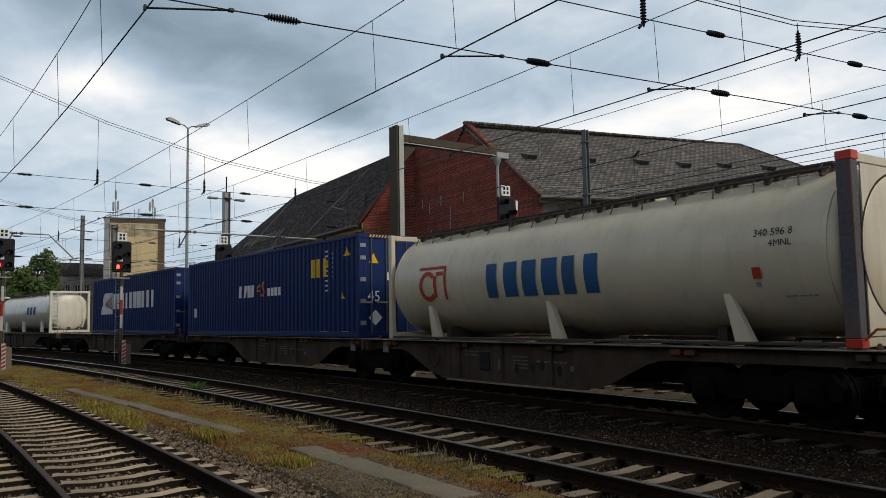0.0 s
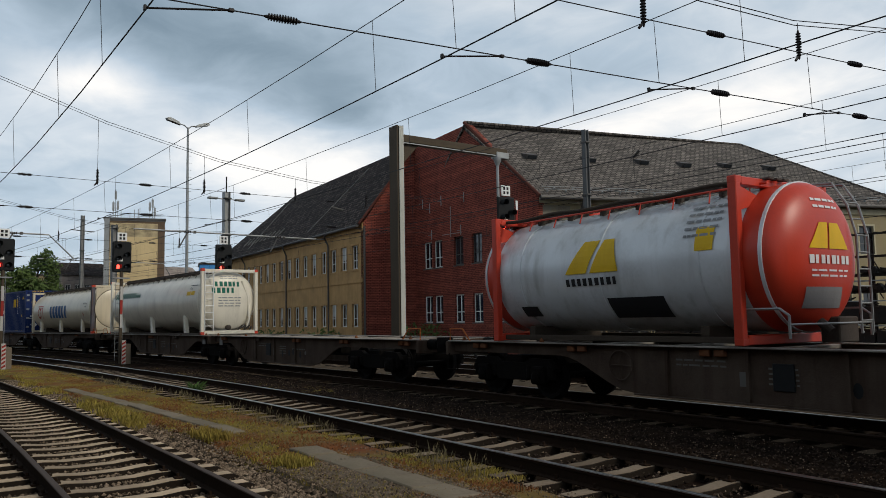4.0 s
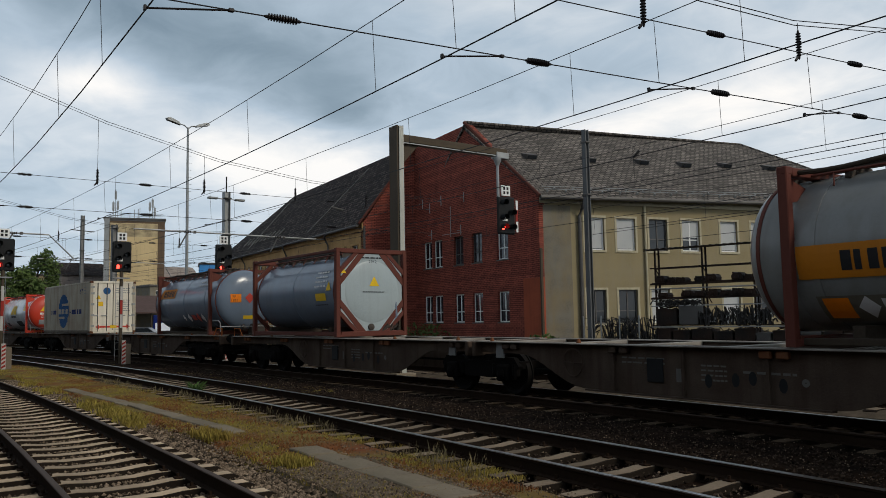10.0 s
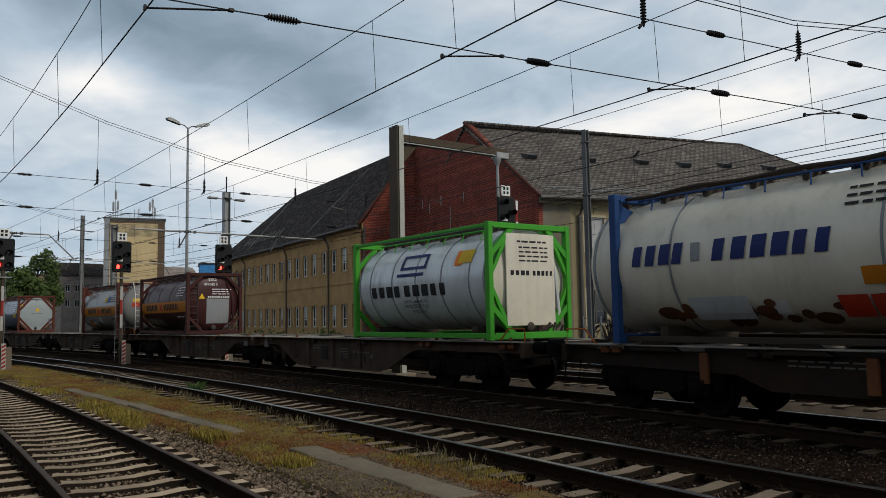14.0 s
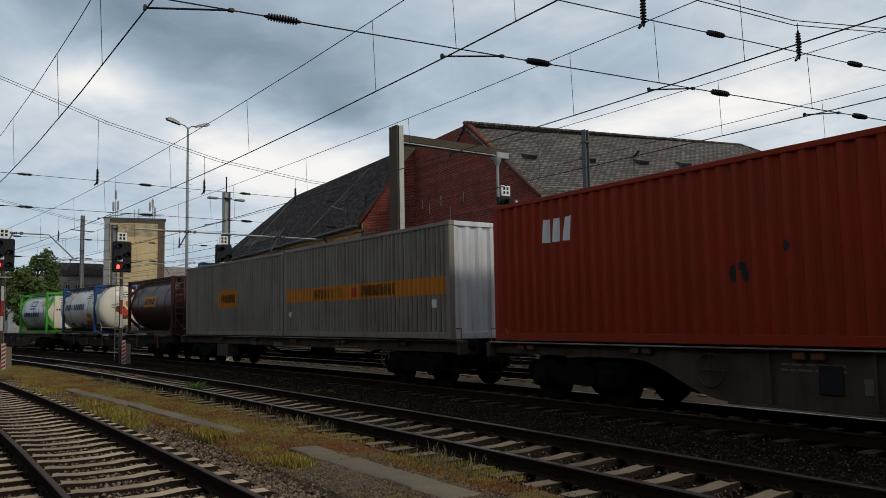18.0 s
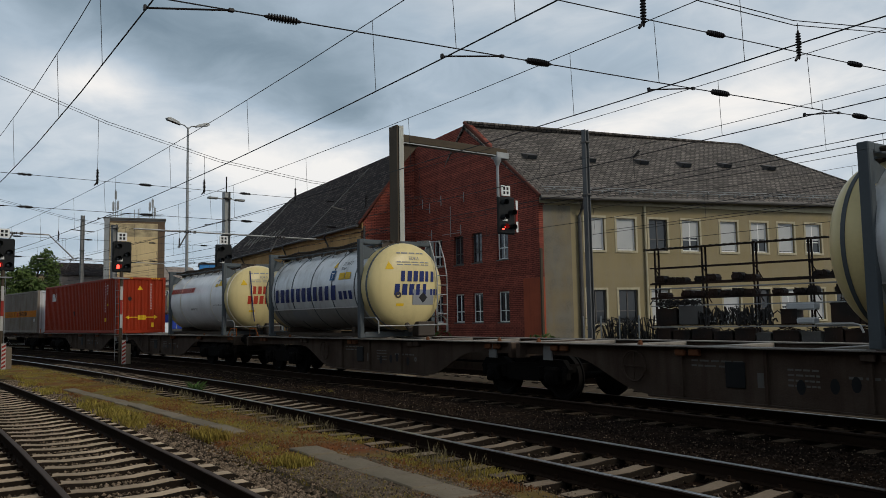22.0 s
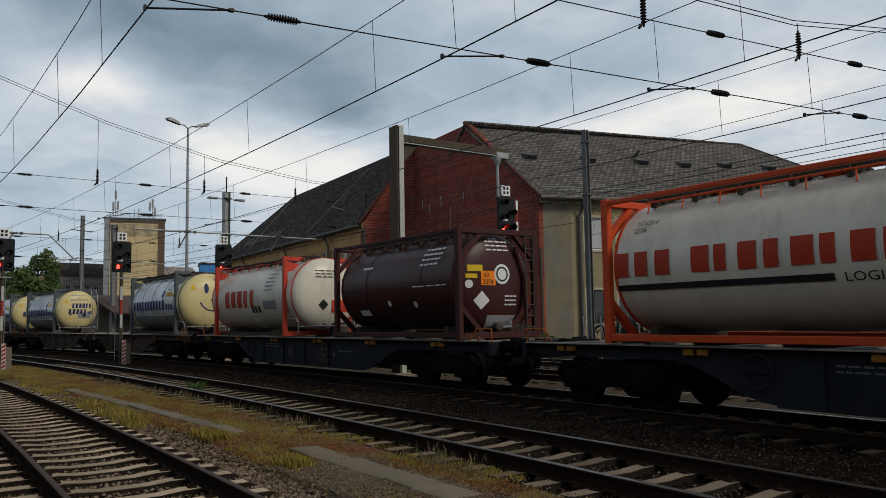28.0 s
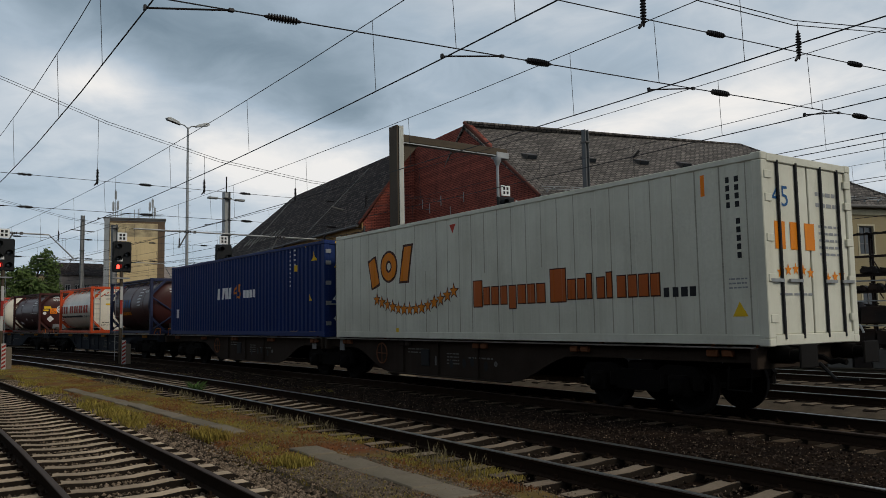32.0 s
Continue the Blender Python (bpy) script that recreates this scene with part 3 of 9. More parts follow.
scatter_stones("ballast_stones", -11.2, -8.0, -30, -2.5, 26000, 0.027, M_STONE, -0.222, 1, "loose grey ballast stones round the sleepers")
scatter_stones("dark_ballast_stones", -6.0, -3.3, -40, -2, 9000, 0.034, M_DARKSTONE, -0.235, 2, "small dark ballast stones of the middle track")
scatter_stones("track_pebbles", -5.9, -3.4, -30, -2, 2200, 0.022, M_STONE, -0.222, 10, "scattered pale stones between the rails of the middle track")
scatter_stones("path_gravel", -3.3, -1.5, -35, -2, 9000, 0.022, M_DARKSTONE, -0.148, 3, "fine dark gravel on the path")
scatter_stones("verge_gravel", -7.9, -5.8, -18, -2, 6000, 0.016, M_STONE, -0.168, 6, "scattered pale pebbles in the verge")
scatter_stones("shoulder_stones", -8.25, -7.6, -32, -4, 7000, 0.03, M_STONE, -0.222, 7, "grey stones on the ballast shoulder")
scatter_stones("patch_pebbles", -7.8, -6.4, -9.5, -3, 12000, 0.014, M_STONE, -0.152, 8, "small grey pebbles at the end of the verge")
scatter_stones("cinder_specks", -3.3, -1.1, -30, -1, 2600, 0.013, M_STONE, -0.146, 9, "pale specks of gravel on the cinder")


def trough_n(u):
    """The cable trough runs straight while the tracks bend."""
    return -6.84 if u > -12 else -6.95 + 0.036 * (u + 13.0)


def tufts(name, count, n0, n1, u0, u1, h, mat, seed, label, width=0.006, lean=0.35, thr=-0.1, blades=7):
    g = random.Random(seed)
    sh = Shape()
    made = 0
    tries = 0
    while made < count and tries < count * 8:
        tries += 1
        u = u1 - (g.random() ** 1.5) * (u1 - u0)
        n = g.uniform(n0, n1)
        p = arc(u, n)
        if abs(n - trough_n(u)) < 0.22 and (u < -13.1 or -10.6 < u < -7.3) and u > -25 and g.random() < 0.9:
            continue
        if noise.noise((p.x * 0.55, p.y * 0.9, seed)) < thr:
            continue
        made += 1
        for _ in range(blades):
            a, l = g.uniform(0, 6.28), h * g.uniform(0.4, 1.15)
            x, y = p.x + g.uniform(-0.06, 0.06), p.y + g.uniform(-0.06, 0.06)
            dx, dy = math.cos(a) * width, math.sin(a) * width
            ox, oy = g.uniform(-lean, lean) * l, g.uniform(-lean, lean) * l
            sh.add([(x - dx, y - dy, -0.2), (x + dx, y + dy, -0.2), (x + dx * 0.6 + ox * 0.5, y + dy * 0.6 + oy * 0.5, -0.2 + l * 0.65), (x + ox * 1.3, y + oy * 1.3, -0.2 + l)], [(0, 1, 2), (0, 2, 3)])
    return tagged(sh.part(name, mat, fix=False), label, "grass", kind="stuff")


tufts("grass", 5600, -7.75, -5.6, -46, -6.5, 0.062, M_GRASS, 11, "low yellow-green grass on the verge", 0.0045, 0.45)
tufts("sorrel", 2600, -7.7, -6.0, -34, -6.5, 0.06, M_SORREL, 21, "low rust-red sorrel on the verge", 0.0045, 0.7, 0.04)
tufts("dry_grass", 260, -6.2, -5.5, -30, -2.5, 0.19, M_DRY, 12, "tall dry stalks beside the middle track", 0.004, 0.25, 0.0, 4)
tufts("grass_patch", 150, -7.65, -7.35, -13.4, -12.3, 0.17, M_GRASS, 13, "thick green-yellow tuft of grass", 0.006, 0.3, -1.0)
tufts("grass_patch", 110, -7.6, -7.3, -9.9, -9.3, 0.16, M_GRASS, 18, "thick green-yellow tuft of grass", 0.006, 0.3, -1.0)
tufts("grass_far", 450, -3.2, -1.9, -60, -18, 0.06, M_GRASS, 14, "thin grass on the cinder path", 0.008, 0.4, 0.08)
tufts("weed_row", 400, -8.2, -7.6, -40, -14, 0.13, M_GRASS, 15, "grass along the foreground ballast", 0.008, 0.4, 0.0)
tufts("weeds", 14, -4.9, -4.6, -22.2, -21.9, 0.26, M_WEED, 16, "green weed growing between the rails", 0.02, 0.8, -1.0, 5)


# concrete cable trough covers in the verge
def slab_row():
    root = thing("cable_trough", "row of sunken concrete cable trough covers in the verge", "cable trough")
    root["kind"] = "structure"
    r = random.Random(5)
    mesh_a = Shape().box(-0.485, 0.485, -0.155, 0.155, -0.06, 0.016, 0.014).mesh("slab", M_SLAB)
    mesh_b = Shape().box(-0.33, 0.33, -0.22, 0.22, -0.06, 0.02, 0.014).mesh("slab", M_SLAB)
    for u0, u1, me, step in ((-25.0, -13.0, mesh_a, 1.0), (-10.7, -7.3, mesh_b, 0.68)):
        u = u0
        while u < u1:
            ob = new("slab", me)
            ob.parent = root
            ob.matrix_basis = arc_pose(u + step / 2, trough_n(u) + r.uniform(-0.015, 0.015), -0.158 + r.uniform(-0.014, 0.006)) @ pose(0, 0, 0, r.uniform(-1.4, 1.4), r.uniform(-0.9, 0.9), r.uniform(-1.2, 1.2) + (2.0 if u < -12 else 0))
            u += step


slab_row()


# ---- signals ----
M_BEIGEBOX = material("weathered_beige_box", (0.17, 0.14, 0.105), 0.9, 0, 0.2, grime=0.4, bump=0.2)


def signal(u, n, head_top, hang=None, striped=True, box=True, lamp=True):
    label = "black colour-light signal showing red" + (", on a red and white post" if striped else "")
    s = thing("railway_signal", label, "signal", "main signals of the station", arc_pose(u, n, -0.2))
    zt = head_top + 0.2
    zb = zt - 1.42
    # the face looks along +x, to the oncoming side
    Shape().box(-0.10, 0.02, -0.43, 0.43, zb, zt, 0.06).part("head", M_BLACK, s, "black head board")
    for y, z in ((-0.19, zb + 0.26), (0.19, zb + 0.26), (-0.19, zb + 0.62), (0.19, zb + 0.8), (-0.19, zt - 0.24)):
        hood = Shape()
        seg = 14
        for k in range(seg):
            a, b = (math.radians(-30 + 240 * j / seg) for j in (k, k + 1))
            hood.add([(x, y + r * math.cos(t), z + r * math.sin(t)) for t in (a, b) for x, r in ((0.02, 0.125), (0.26, 0.12))], [(0, 1, 3, 2)])
        hd = hood.part("hood", M_BLACK, s)
        red = lamp and y < 0 and abs(z - zb - 0.26) < 0.01
        Shape().lathe([(0.02, 0.095), (0.035, 0.09), (0.045, 0.06)], y, z, 16).part("lens", M_RED if red else M_GLASS, hd, "lit red lens" if red else "dark lens", True)
    Shape().box(0.0, 0.03, -0.22, 0.02, zb + 0.50, zb + 0.63).part("number_plate", M_WHITE, s, "small white plate")
    pl = Shape().box(-0.05, 0.0, -0.21, 0.21, zt + 0.03, zt + 0.42).part("name_plate", M_WHITE, s, "white name plate")
    for a0, z0 in ((-0.13, 0.25), (0.03, 0.25), (-0.13, 0.09), (0.03, 0.09)):
        laid([bar(a0, zt + z0, 0.1, 0.11)], lambda a, z: (0.004, a, z)).part("plate_mark", M_BLACK, pl)
    if hang is None:
        Shape().rod((-0.06, 0, 0.0), (-0.06, 0, zb + 0.1), 0.07, 12).part("post", M_BROWNPOST, s, smooth=True)
        Shape().box(-0.14, 0.08, -0.35, 0.35, zb - 0.30, zb - 0.24, 0.01).part("bracket", M_STEELPOST, s)
        lad = Shape()
        for y in (-0.16, 0.16):
            lad.rod((-0.32, y, 0.2), (-0.32, y, zb + 0.6), 0.014, 6)
        z = 0.4
        while z < zb + 0.5:
            lad.rod((-0.32, -0.16, z), (-0.32, 0.16, z), 0.010, 6)
            z += 0.3
        lad.part("ladder", M_STEELPOST, s)
        if striped:
            z, k = zb - 0.65, 0
            while z > 0.9 and k < 3:
                Shape().box(0.02, 0.03, -0.055, 0.055, z - 0.62, z, 0.003).part("marker_strip", (M_SIGNW, M_REDSTRIPE)[k % 2], s, ("white", "red")[k % 2] + " marker strip")
                z -= 0.64
                k += 1
        if box:
            Shape().box(-0.28, 0.28, 0.14, 0.38, 0.0, 0.95, 0.02).part("cabinet", M_BEIGEBOX, s, "pale concrete relay box")
            st = Shape()
            for i in range(6):
                st.add([(0.31, -0.02 + a, 0.05 + 0.17 * i + b) for a, b in ((0, 0), (0.16, 0.1), (0.16, 0.19), (0, 0.09))], [(0, 1, 2, 3)])
            Shape().box(0.295, 0.305, -0.03, 0.15, 0.02, 1.12).part("striped_board", M_SIGNW, s, "red and white striped board")
            st.part("stripes", M_REDSTRIPE, s)
        Shape().box(-0.4, 0.3, -0.4, 0.4, -0.25, 0.03, 0.03).part("footing", M_SLAB, s)
    else:
        Shape().rod((-0.06, -0.33, zb + 0.2), (-0.06, -0.33, hang + 0.2), 0.055, 12).part("hanger_pipe", M_STEELPOST, s, smooth=True)
        Shape().lathe([(hang - 0.05, 0.06), (hang + 0.15, 0.14), (hang + 0.26, 0.14)], -0.06, -0.33, 14, "z").part("hanger_cone", M_STEELPOST, s, smooth=True)
        Shape().box(0.03, 0.04, 0.44, 0.54, zb + 0.1, zb + 0.5).part("white_stripe", M_WHITE, s)
        Shape().box(0.03, 0.04, 0.44, 0.54, zb + 0.52, zb + 0.92).part("red_stripe", M_REDSTRIPE, s)
        Shape().box(0.03, 0.04, 0.44, 0.54, zb + 0.94, zb + 1.3).part("white_stripe", M_WHITE, s)
    return s


signal(-39.3, -7.0, 5.43)
signal(-38.5, -2.3, 5.44)
signal(-38.0, 2.4, 5.47, striped=True)
signal(-22.6, 7.05, 6.15, hang=7.55)


def gantry():
    g = thing("signal_gantry", "tall brown steel post with a cantilever beam carrying a signal", "signal gantry", m=arc_pose(-22.9, 2.4, -0.25))
    sh = Shape()
    sh.box(-0.26, 0.24, -0.13, -0.10, 0, 8.52).box(-0.26, 0.24, 0.10, 0.13, 0, 8.52).box(0.19, 0.22, -0.10, 0.10, 0, 8.5).box(-0.24, -0.21, -0.10, 0.10, 0, 8.5)
    sh.part("post", M_BROWNPOST, g, "dark brown I-section post")
    # pale plate paints the sunlight on the post's +x face
    Shape().box(0.245, 0.265, -0.06, 0.125, 0, 8.5, 0.004).part("post_face", M_SUNFACE, g, "pale plate coloured as the sunlit face of the post")
    Shape().box(-0.13, 0.17, 0.17, 4.9, 7.98, 8.24, 0.015).part("beam", M_BROWNPOST, g, "cantilever beam, galvanised below")
    Shape().box(-0.11, 0.15, 0.2, 4.85, 7.94, 7.975).part("beam_flange", M_STEELPOST, g)
    Shape().box(-0.16, 0.20, 4.35, 4.95, 7.86, 8.10, 0.02).part("beam_head", M_STEELPOST, g)
    Shape().prism([(0.17, 7.2), (0.17, 7.95), (0.9, 7.95)], "x", -0.02, 0.04).part("gusset", M_BROWNPOST, g)
    Shape().box(-0.5, 0.45, -0.4, 0.4, -0.2, 0.12, 0.03).part("footing", M_SLAB, g)


gantry()


# ---- overhead line ----
def mast(name, u, n, top, label, w=0.3, mat=None, heads=False):
    m = thing(name, label, "mast", m=arc_pose(u, n, -0.25))
    mat = mat or M_STEELPOST
    h = top + 0.25
    sh = Shape()
    sh.box(-w / 2, w / 2, -w / 2, -w / 2 + 0.03, 0, h).box(-w / 2, w / 2, w / 2 - 0.03, w / 2, 0, h).box(-0.02, 0.02, -w / 2 + 0.03, w / 2 - 0.03, 0, h)
    sh.part("post", mat, m)
    Shape().box(-w, w, -w, w, -0.2, 0.15, 0.02).part("footing", M_SLAB, m)
    for z in (h - 0.5, h * 0.72):
        Shape().box(-w * 0.75, w * 0.75, -w * 0.6, w * 0.6, z, z + 0.07, 0.01).part("collar", M_GUTTER, m)
    return m


mast("catenary_mast", -20.4, 9.0, 8.47, "grey steel H-section catenary mast with clamps", 0.19, material("weathered_grey_mast", (0.115, 0.118, 0.12), 0.7, 0.1, 0.3, streak=0.3, bump=0.15))
mk = mast("catenary_mast", -52.0, 9.0, 10.6, "grey steel mast with small lamp arms near its top", 0.42)
arm = Shape().rod((0, -1.0, 10.35), (0, 1.0, 10.35), 0.03, 8).part("lamp_arm", M_STEELPOST, mk)
for s in (-1, 1):
    Shape().box(-0.16, 0.16, s * 1.0 - 0.35, s * 1.0 + 0.35, 10.28, 10.42, 0.04).part("lamp_head", M_STEELPOST, arm)
Shape().rod((0, 0, 10.8), (0, 0, 11.9), 0.05, 8).part("insulator", M_INS, mk)
mk = mast("catenary_mast", -86.8, 12.0, 13.0, "distant grey steel catenary mast with a short crossarm", 0.32, M_POLE)
Shape().rod((0, -1.2, 11.7), (0, 1.2, 11.6), 0.05, 8).part("crossarm", M_GUTTER, mk)
mast("catenary_mast", -100.0, 7.2, 8.6, "distant small grey catenary mast", 0.4)
mast("catenary_mast", -104.0, 24.0, 14.6, "distant grey concrete catenary mast", 0.62, M_POLE)

lp = thing("yard_lamp", "tall slim grey yard lamp with two heads", "street lamp", m=arc_pose(-54.0, 7.1, -0.25))
Shape().rod((0, 0, 0), (-0.05, 0, 15.5), 0.13, 12, 0.07).part("pole", M_STEELPOST, lp, smooth=True)
for s in (-1, 1):
    a = Shape().tube([(-0.05, 0, 15.4), (-0.05, s * 0.25, 15.62), (-0.05, s * 0.75, 15.7)], 0.04, 8).part("arm", M_STEELPOST, lp)
    Shape().prism([(s * 0.55, 15.6), (s * 1.5, 15.82), (s * 1.55, 15.95), (s * 1.3, 16.02), (s * 0.7, 15.8)], "x", -0.22, 0.12).part("lamp_head", M_STEELPOST, a)
st = Shape()
for z in np.arange(2.5, 14.5, 0.5):
    st.rod((-0.04, 0, z), (-0.04, 0.28, z), 0.012, 6)
st.part("climbing_rungs", M_STEELPOST, lp)


def insulator(p0, p1, r=0.075, discs=7):
    p0, p1 = Vector(p0), Vector(p1)
    d = (p1 - p0)
    prof = [(-0.12, r * 0.2), (-0.06, r * 0.38), (0.0, r * 0.42)]
    for i in range(discs):
        a = i / discs
        b = 0.82 + 0.18 * math.sin(math.pi * (i + 0.5) / discs)
        prof += [(a + 0.1 / discs, r * 0.5), (a + 0.28 / discs, r * b), (a + 0.52 / discs, r * b * 0.97), (a + 0.75 / discs, r * 0.52)]
    prof += [(1.0, r * 0.42), (1.06, r * 0.38), (1.12, r * 0.2)]
    sh = Shape()
    sh.lathe([(t * d.length, q) for t, q in prof], 0, 0, 14)
    sh.moved(Matrix.Translation(p0) @ d.to_track_quat("X", "Z").to_matrix().to_4x4())
    return sh


def line_over(n, zc, zm, first, label):
    """Contact wire and messenger wire over one track, with droppers."""
    root = thing("overhead_line", label, "catenary")
    Shape().tube([arc(u, n, zc) for u in np.arange(-170, 41, 5)], 0.011, 6).part("contact_wire", M_WIRE, root)
    Shape().tube([arc(u, n - 0.06, zm) for u in np.arange(-170, 41, 5)], 0.008, 6).part("messenger_wire", M_WIRE, root)
    for k in range(-3, 13):
        u = first - 6.2 * k if k >= 0 else first + 4.0 - 6.2 * (k + 1)
        Shape().rod(arc(u, n, zc), arc(u, n - 0.06, zm), 0.0055, 5).part("dropper", M_WIRE, root)
    return root


def feeder(n0, z0, n1, z1, sag, label):
    """A single wire that crosses the yard at a flat angle."""
    root = thing("feeder_cable", label, "cable")
    pts = []
    for k in range(25):
        t = k / 24
        pts.append(arc(-95 + 125 * t, n0 + (n1 - n0) * t, z0 + (z1 - z0) * t - sag * 4 * t * (1 - t)))
    Shape().tube(pts, 0.012, 5).part("wire", M_WIRE, root)


for n0, z0, n1, z1 in ((10.0, 6.9, 11.2, 6.9), (15.2, 7.6, 15.8, 7.4), (16.5, 6.2, 19.5, 6.4), (19.0, 7.0, 21.0, 7.2), (20.5, 5.8, 22.0, 5.9)):
    feeder(n0, z0, n1, z1, 0.35, "thin dark feeder cable above the sidings")

LINES = [(-9.15, -17.2), (-4.73, -12.2), (-0.42, -11.6), (3.88, -11.2), (7.7, -10.9), (13.0, -12.0), (17.5, -9.0)]
for n, first in LINES:
    line_over(n, 5.75, 7.05, first, "overhead contact line with droppers above a track")


def cross_span(u0, skew, label, n0, n1, zl, zu, tops):
    """Wires across all tracks in one upright plane; tops: points of the carrying cable."""
    root = thing("cross_span", label, "catenary")

    def at(n, z):
        return arc(u0 + skew * n, n, z)

    def top(n):
        for (a, za), (b, zb) in zip(tops, tops[1:]):
            if a <= n <= b:
                return za + (zb - za) * (n - a) / (b - a)
        return tops[-1][1]
    Shape().tube([at(n, zl) for n in np.arange(n0, n1 + 0.1, 2.0)], 0.010, 6).part("lower_span_wire", M_WIRE, root)
    Shape().tube([at(n, zu) for n in np.arange(n0, n1 + 0.1, 2.0)], 0.010, 6).part("upper_span_wire", M_WIRE, root)
    for d in (-0.05, 0.05):
        Shape().tube([at(n, z + d) for n, z in tops], 0.010, 6).part("head_span_cable", M_WIRE, root)
    for n, first in LINES[:5]:
        if not n0 < n < n1:
            continue
        m = n - 0.06
        insulator(at(m, zu + 0.42), at(m, zu - 0.10), 0.062, 9).part("hanging_insulator", M_INS, root, smooth=True)
        Shape().rod(at(m, top(m)), at(m, zu + 0.42), 0.008, 6).part("hanger", M_WIRE, root)
        Shape().tube([at(m, zu), at(m - 0.05, zu - 0.12), at(m - 0.12, zu - 0.2)], 0.028, 6).part("clamp", M_INS, root)
        Shape().rod(at(m + 0.25, zu), at(m + 0.32, zl), 0.006, 5).part("tie_wire", M_WIRE, root)
        a = Shape().rod(at(n, 5.79), at(n + 1.12, zl), 0.014, 6).part("steady_arm", M_INS, root)
        Shape().box(-0.03, 0.03, -0.02, 0.02, -0.045, 0.03, 0.008).moved(arc_pose(u0 + skew * n, n, 5.80)).part("wire_clamp", M_INS, a)
        Shape().box(-0.03, 0.03, -0.04, 0.04, -0.025, 0.025, 0.008).moved(arc_pose(u0 + skew * (n + 1.12), n + 1.12, zl)).part("span_clamp", M_INS, a)
        for nn, zz in ((n + 1.85, zl), (n + 1.8, zu)):
            insulator(at(nn - 0.22, zz), at(nn + 0.22, zz), 0.062, 11 if n < -2 else 8).part("span_insulator", M_INS, root, smooth=True)


cross_span(-9.58, 0.1, "flexible cross-span of wires with dark insulators over all tracks", -16.0, 18.0, 5.955, 7.13, [(-16.0, 11.6), (-9.0, 9.2), (-4.73, 8.25), (-0.45, 7.80), (3.7, 7.75), (8.3, 8.25), (18.0, 10.4)])
cross_span(-33.3, 0.0, "second cross-span of wires farther down the yard", -16.0, 12.0, 6.06, 7.28, [(-16.0, 13.8), (-8.27, 10.83), (-4.47, 9.64), (0.19, 8.62), (4.64, 8.12), (12.0, 7.8)])
cross_span(-56.5, 0.0, "distant cross-span of wires", -12.0, 12.0, 6.0, 7.28, [(-12.0, 11.6), (-4.47, 9.6), (0.19, 8.62), (4.64, 8.12), (12.0, 8.4)])


def tube_arm(u, n0, n1, z, drop=None, n2=None):
    """A level tube across the tracks from n0 to n1, bent down to n2 at its end."""
    c = thing("catenary_cantilever", "pale galvanised tubular catenary arm with insulators", "catenary")
    pts = [arc(u, n0, z), arc(u, n1, z)] + ([arc(u, n2, z - drop)] if drop else [])
    Shape().tube(pts, 0.045, 8).part("tube", M_STEELPOST, c, "pale galvanised tube")
    for k in (0.25, 0.72):
        n = n0 + (n1 - n0) * k
        insulator(arc(u, n - 0.22, z), arc(u, n + 0.22, z), 0.085, 4).part("insulator", M_INS, c)
        Shape().rod(arc(u, n, z), arc(u, n - 0.55, z - 1.0), 0.04, 6).part("stay", M_GUTTER, c)
        Shape().box(-0.07, 0.07, -0.08, 0.08, -0.08, 0.08, 0.02).moved(arc_pose(u, n + 0.42, z)).part("clamp", M_GUTTER, c)


tube_arm(-52.0, -9.0, -2.25, 7.0, 1.4, -0.8)
mast("catenary_mast", -52.0, -9.1, 8.4, "grey steel catenary mast at the yard's edge", 0.3)
tube_arm(-46.8, 0.9, 13.6, 7.05)
tube_arm(-86.8, 7.6, 21.0, 8.3, 1.6, 22.0)


# ---- buildings ----
def wall_cells(length, height, thick, holes):
    """A wall along x with rectangular holes (x0, x1, z0, z1); outer face at y = 0."""
    sh = Shape()
    xs = sorted({0.0, length, *[v for h in holes for v in h[:2]]})
    for a, b in zip(xs, xs[1:]):
        col = sorted([h for h in holes if h[0] < b - 1e-6 and h[1] > a + 1e-6], key=lambda h: h[2])
        z = 0.0
        for h in col:
            if h[2] > z + 1e-6:
                sh.box(a, b, 0, thick, z, h[2])
            z = h[3]
        if z < height:
            sh.box(a, b, 0, thick, z, height)
    return sh


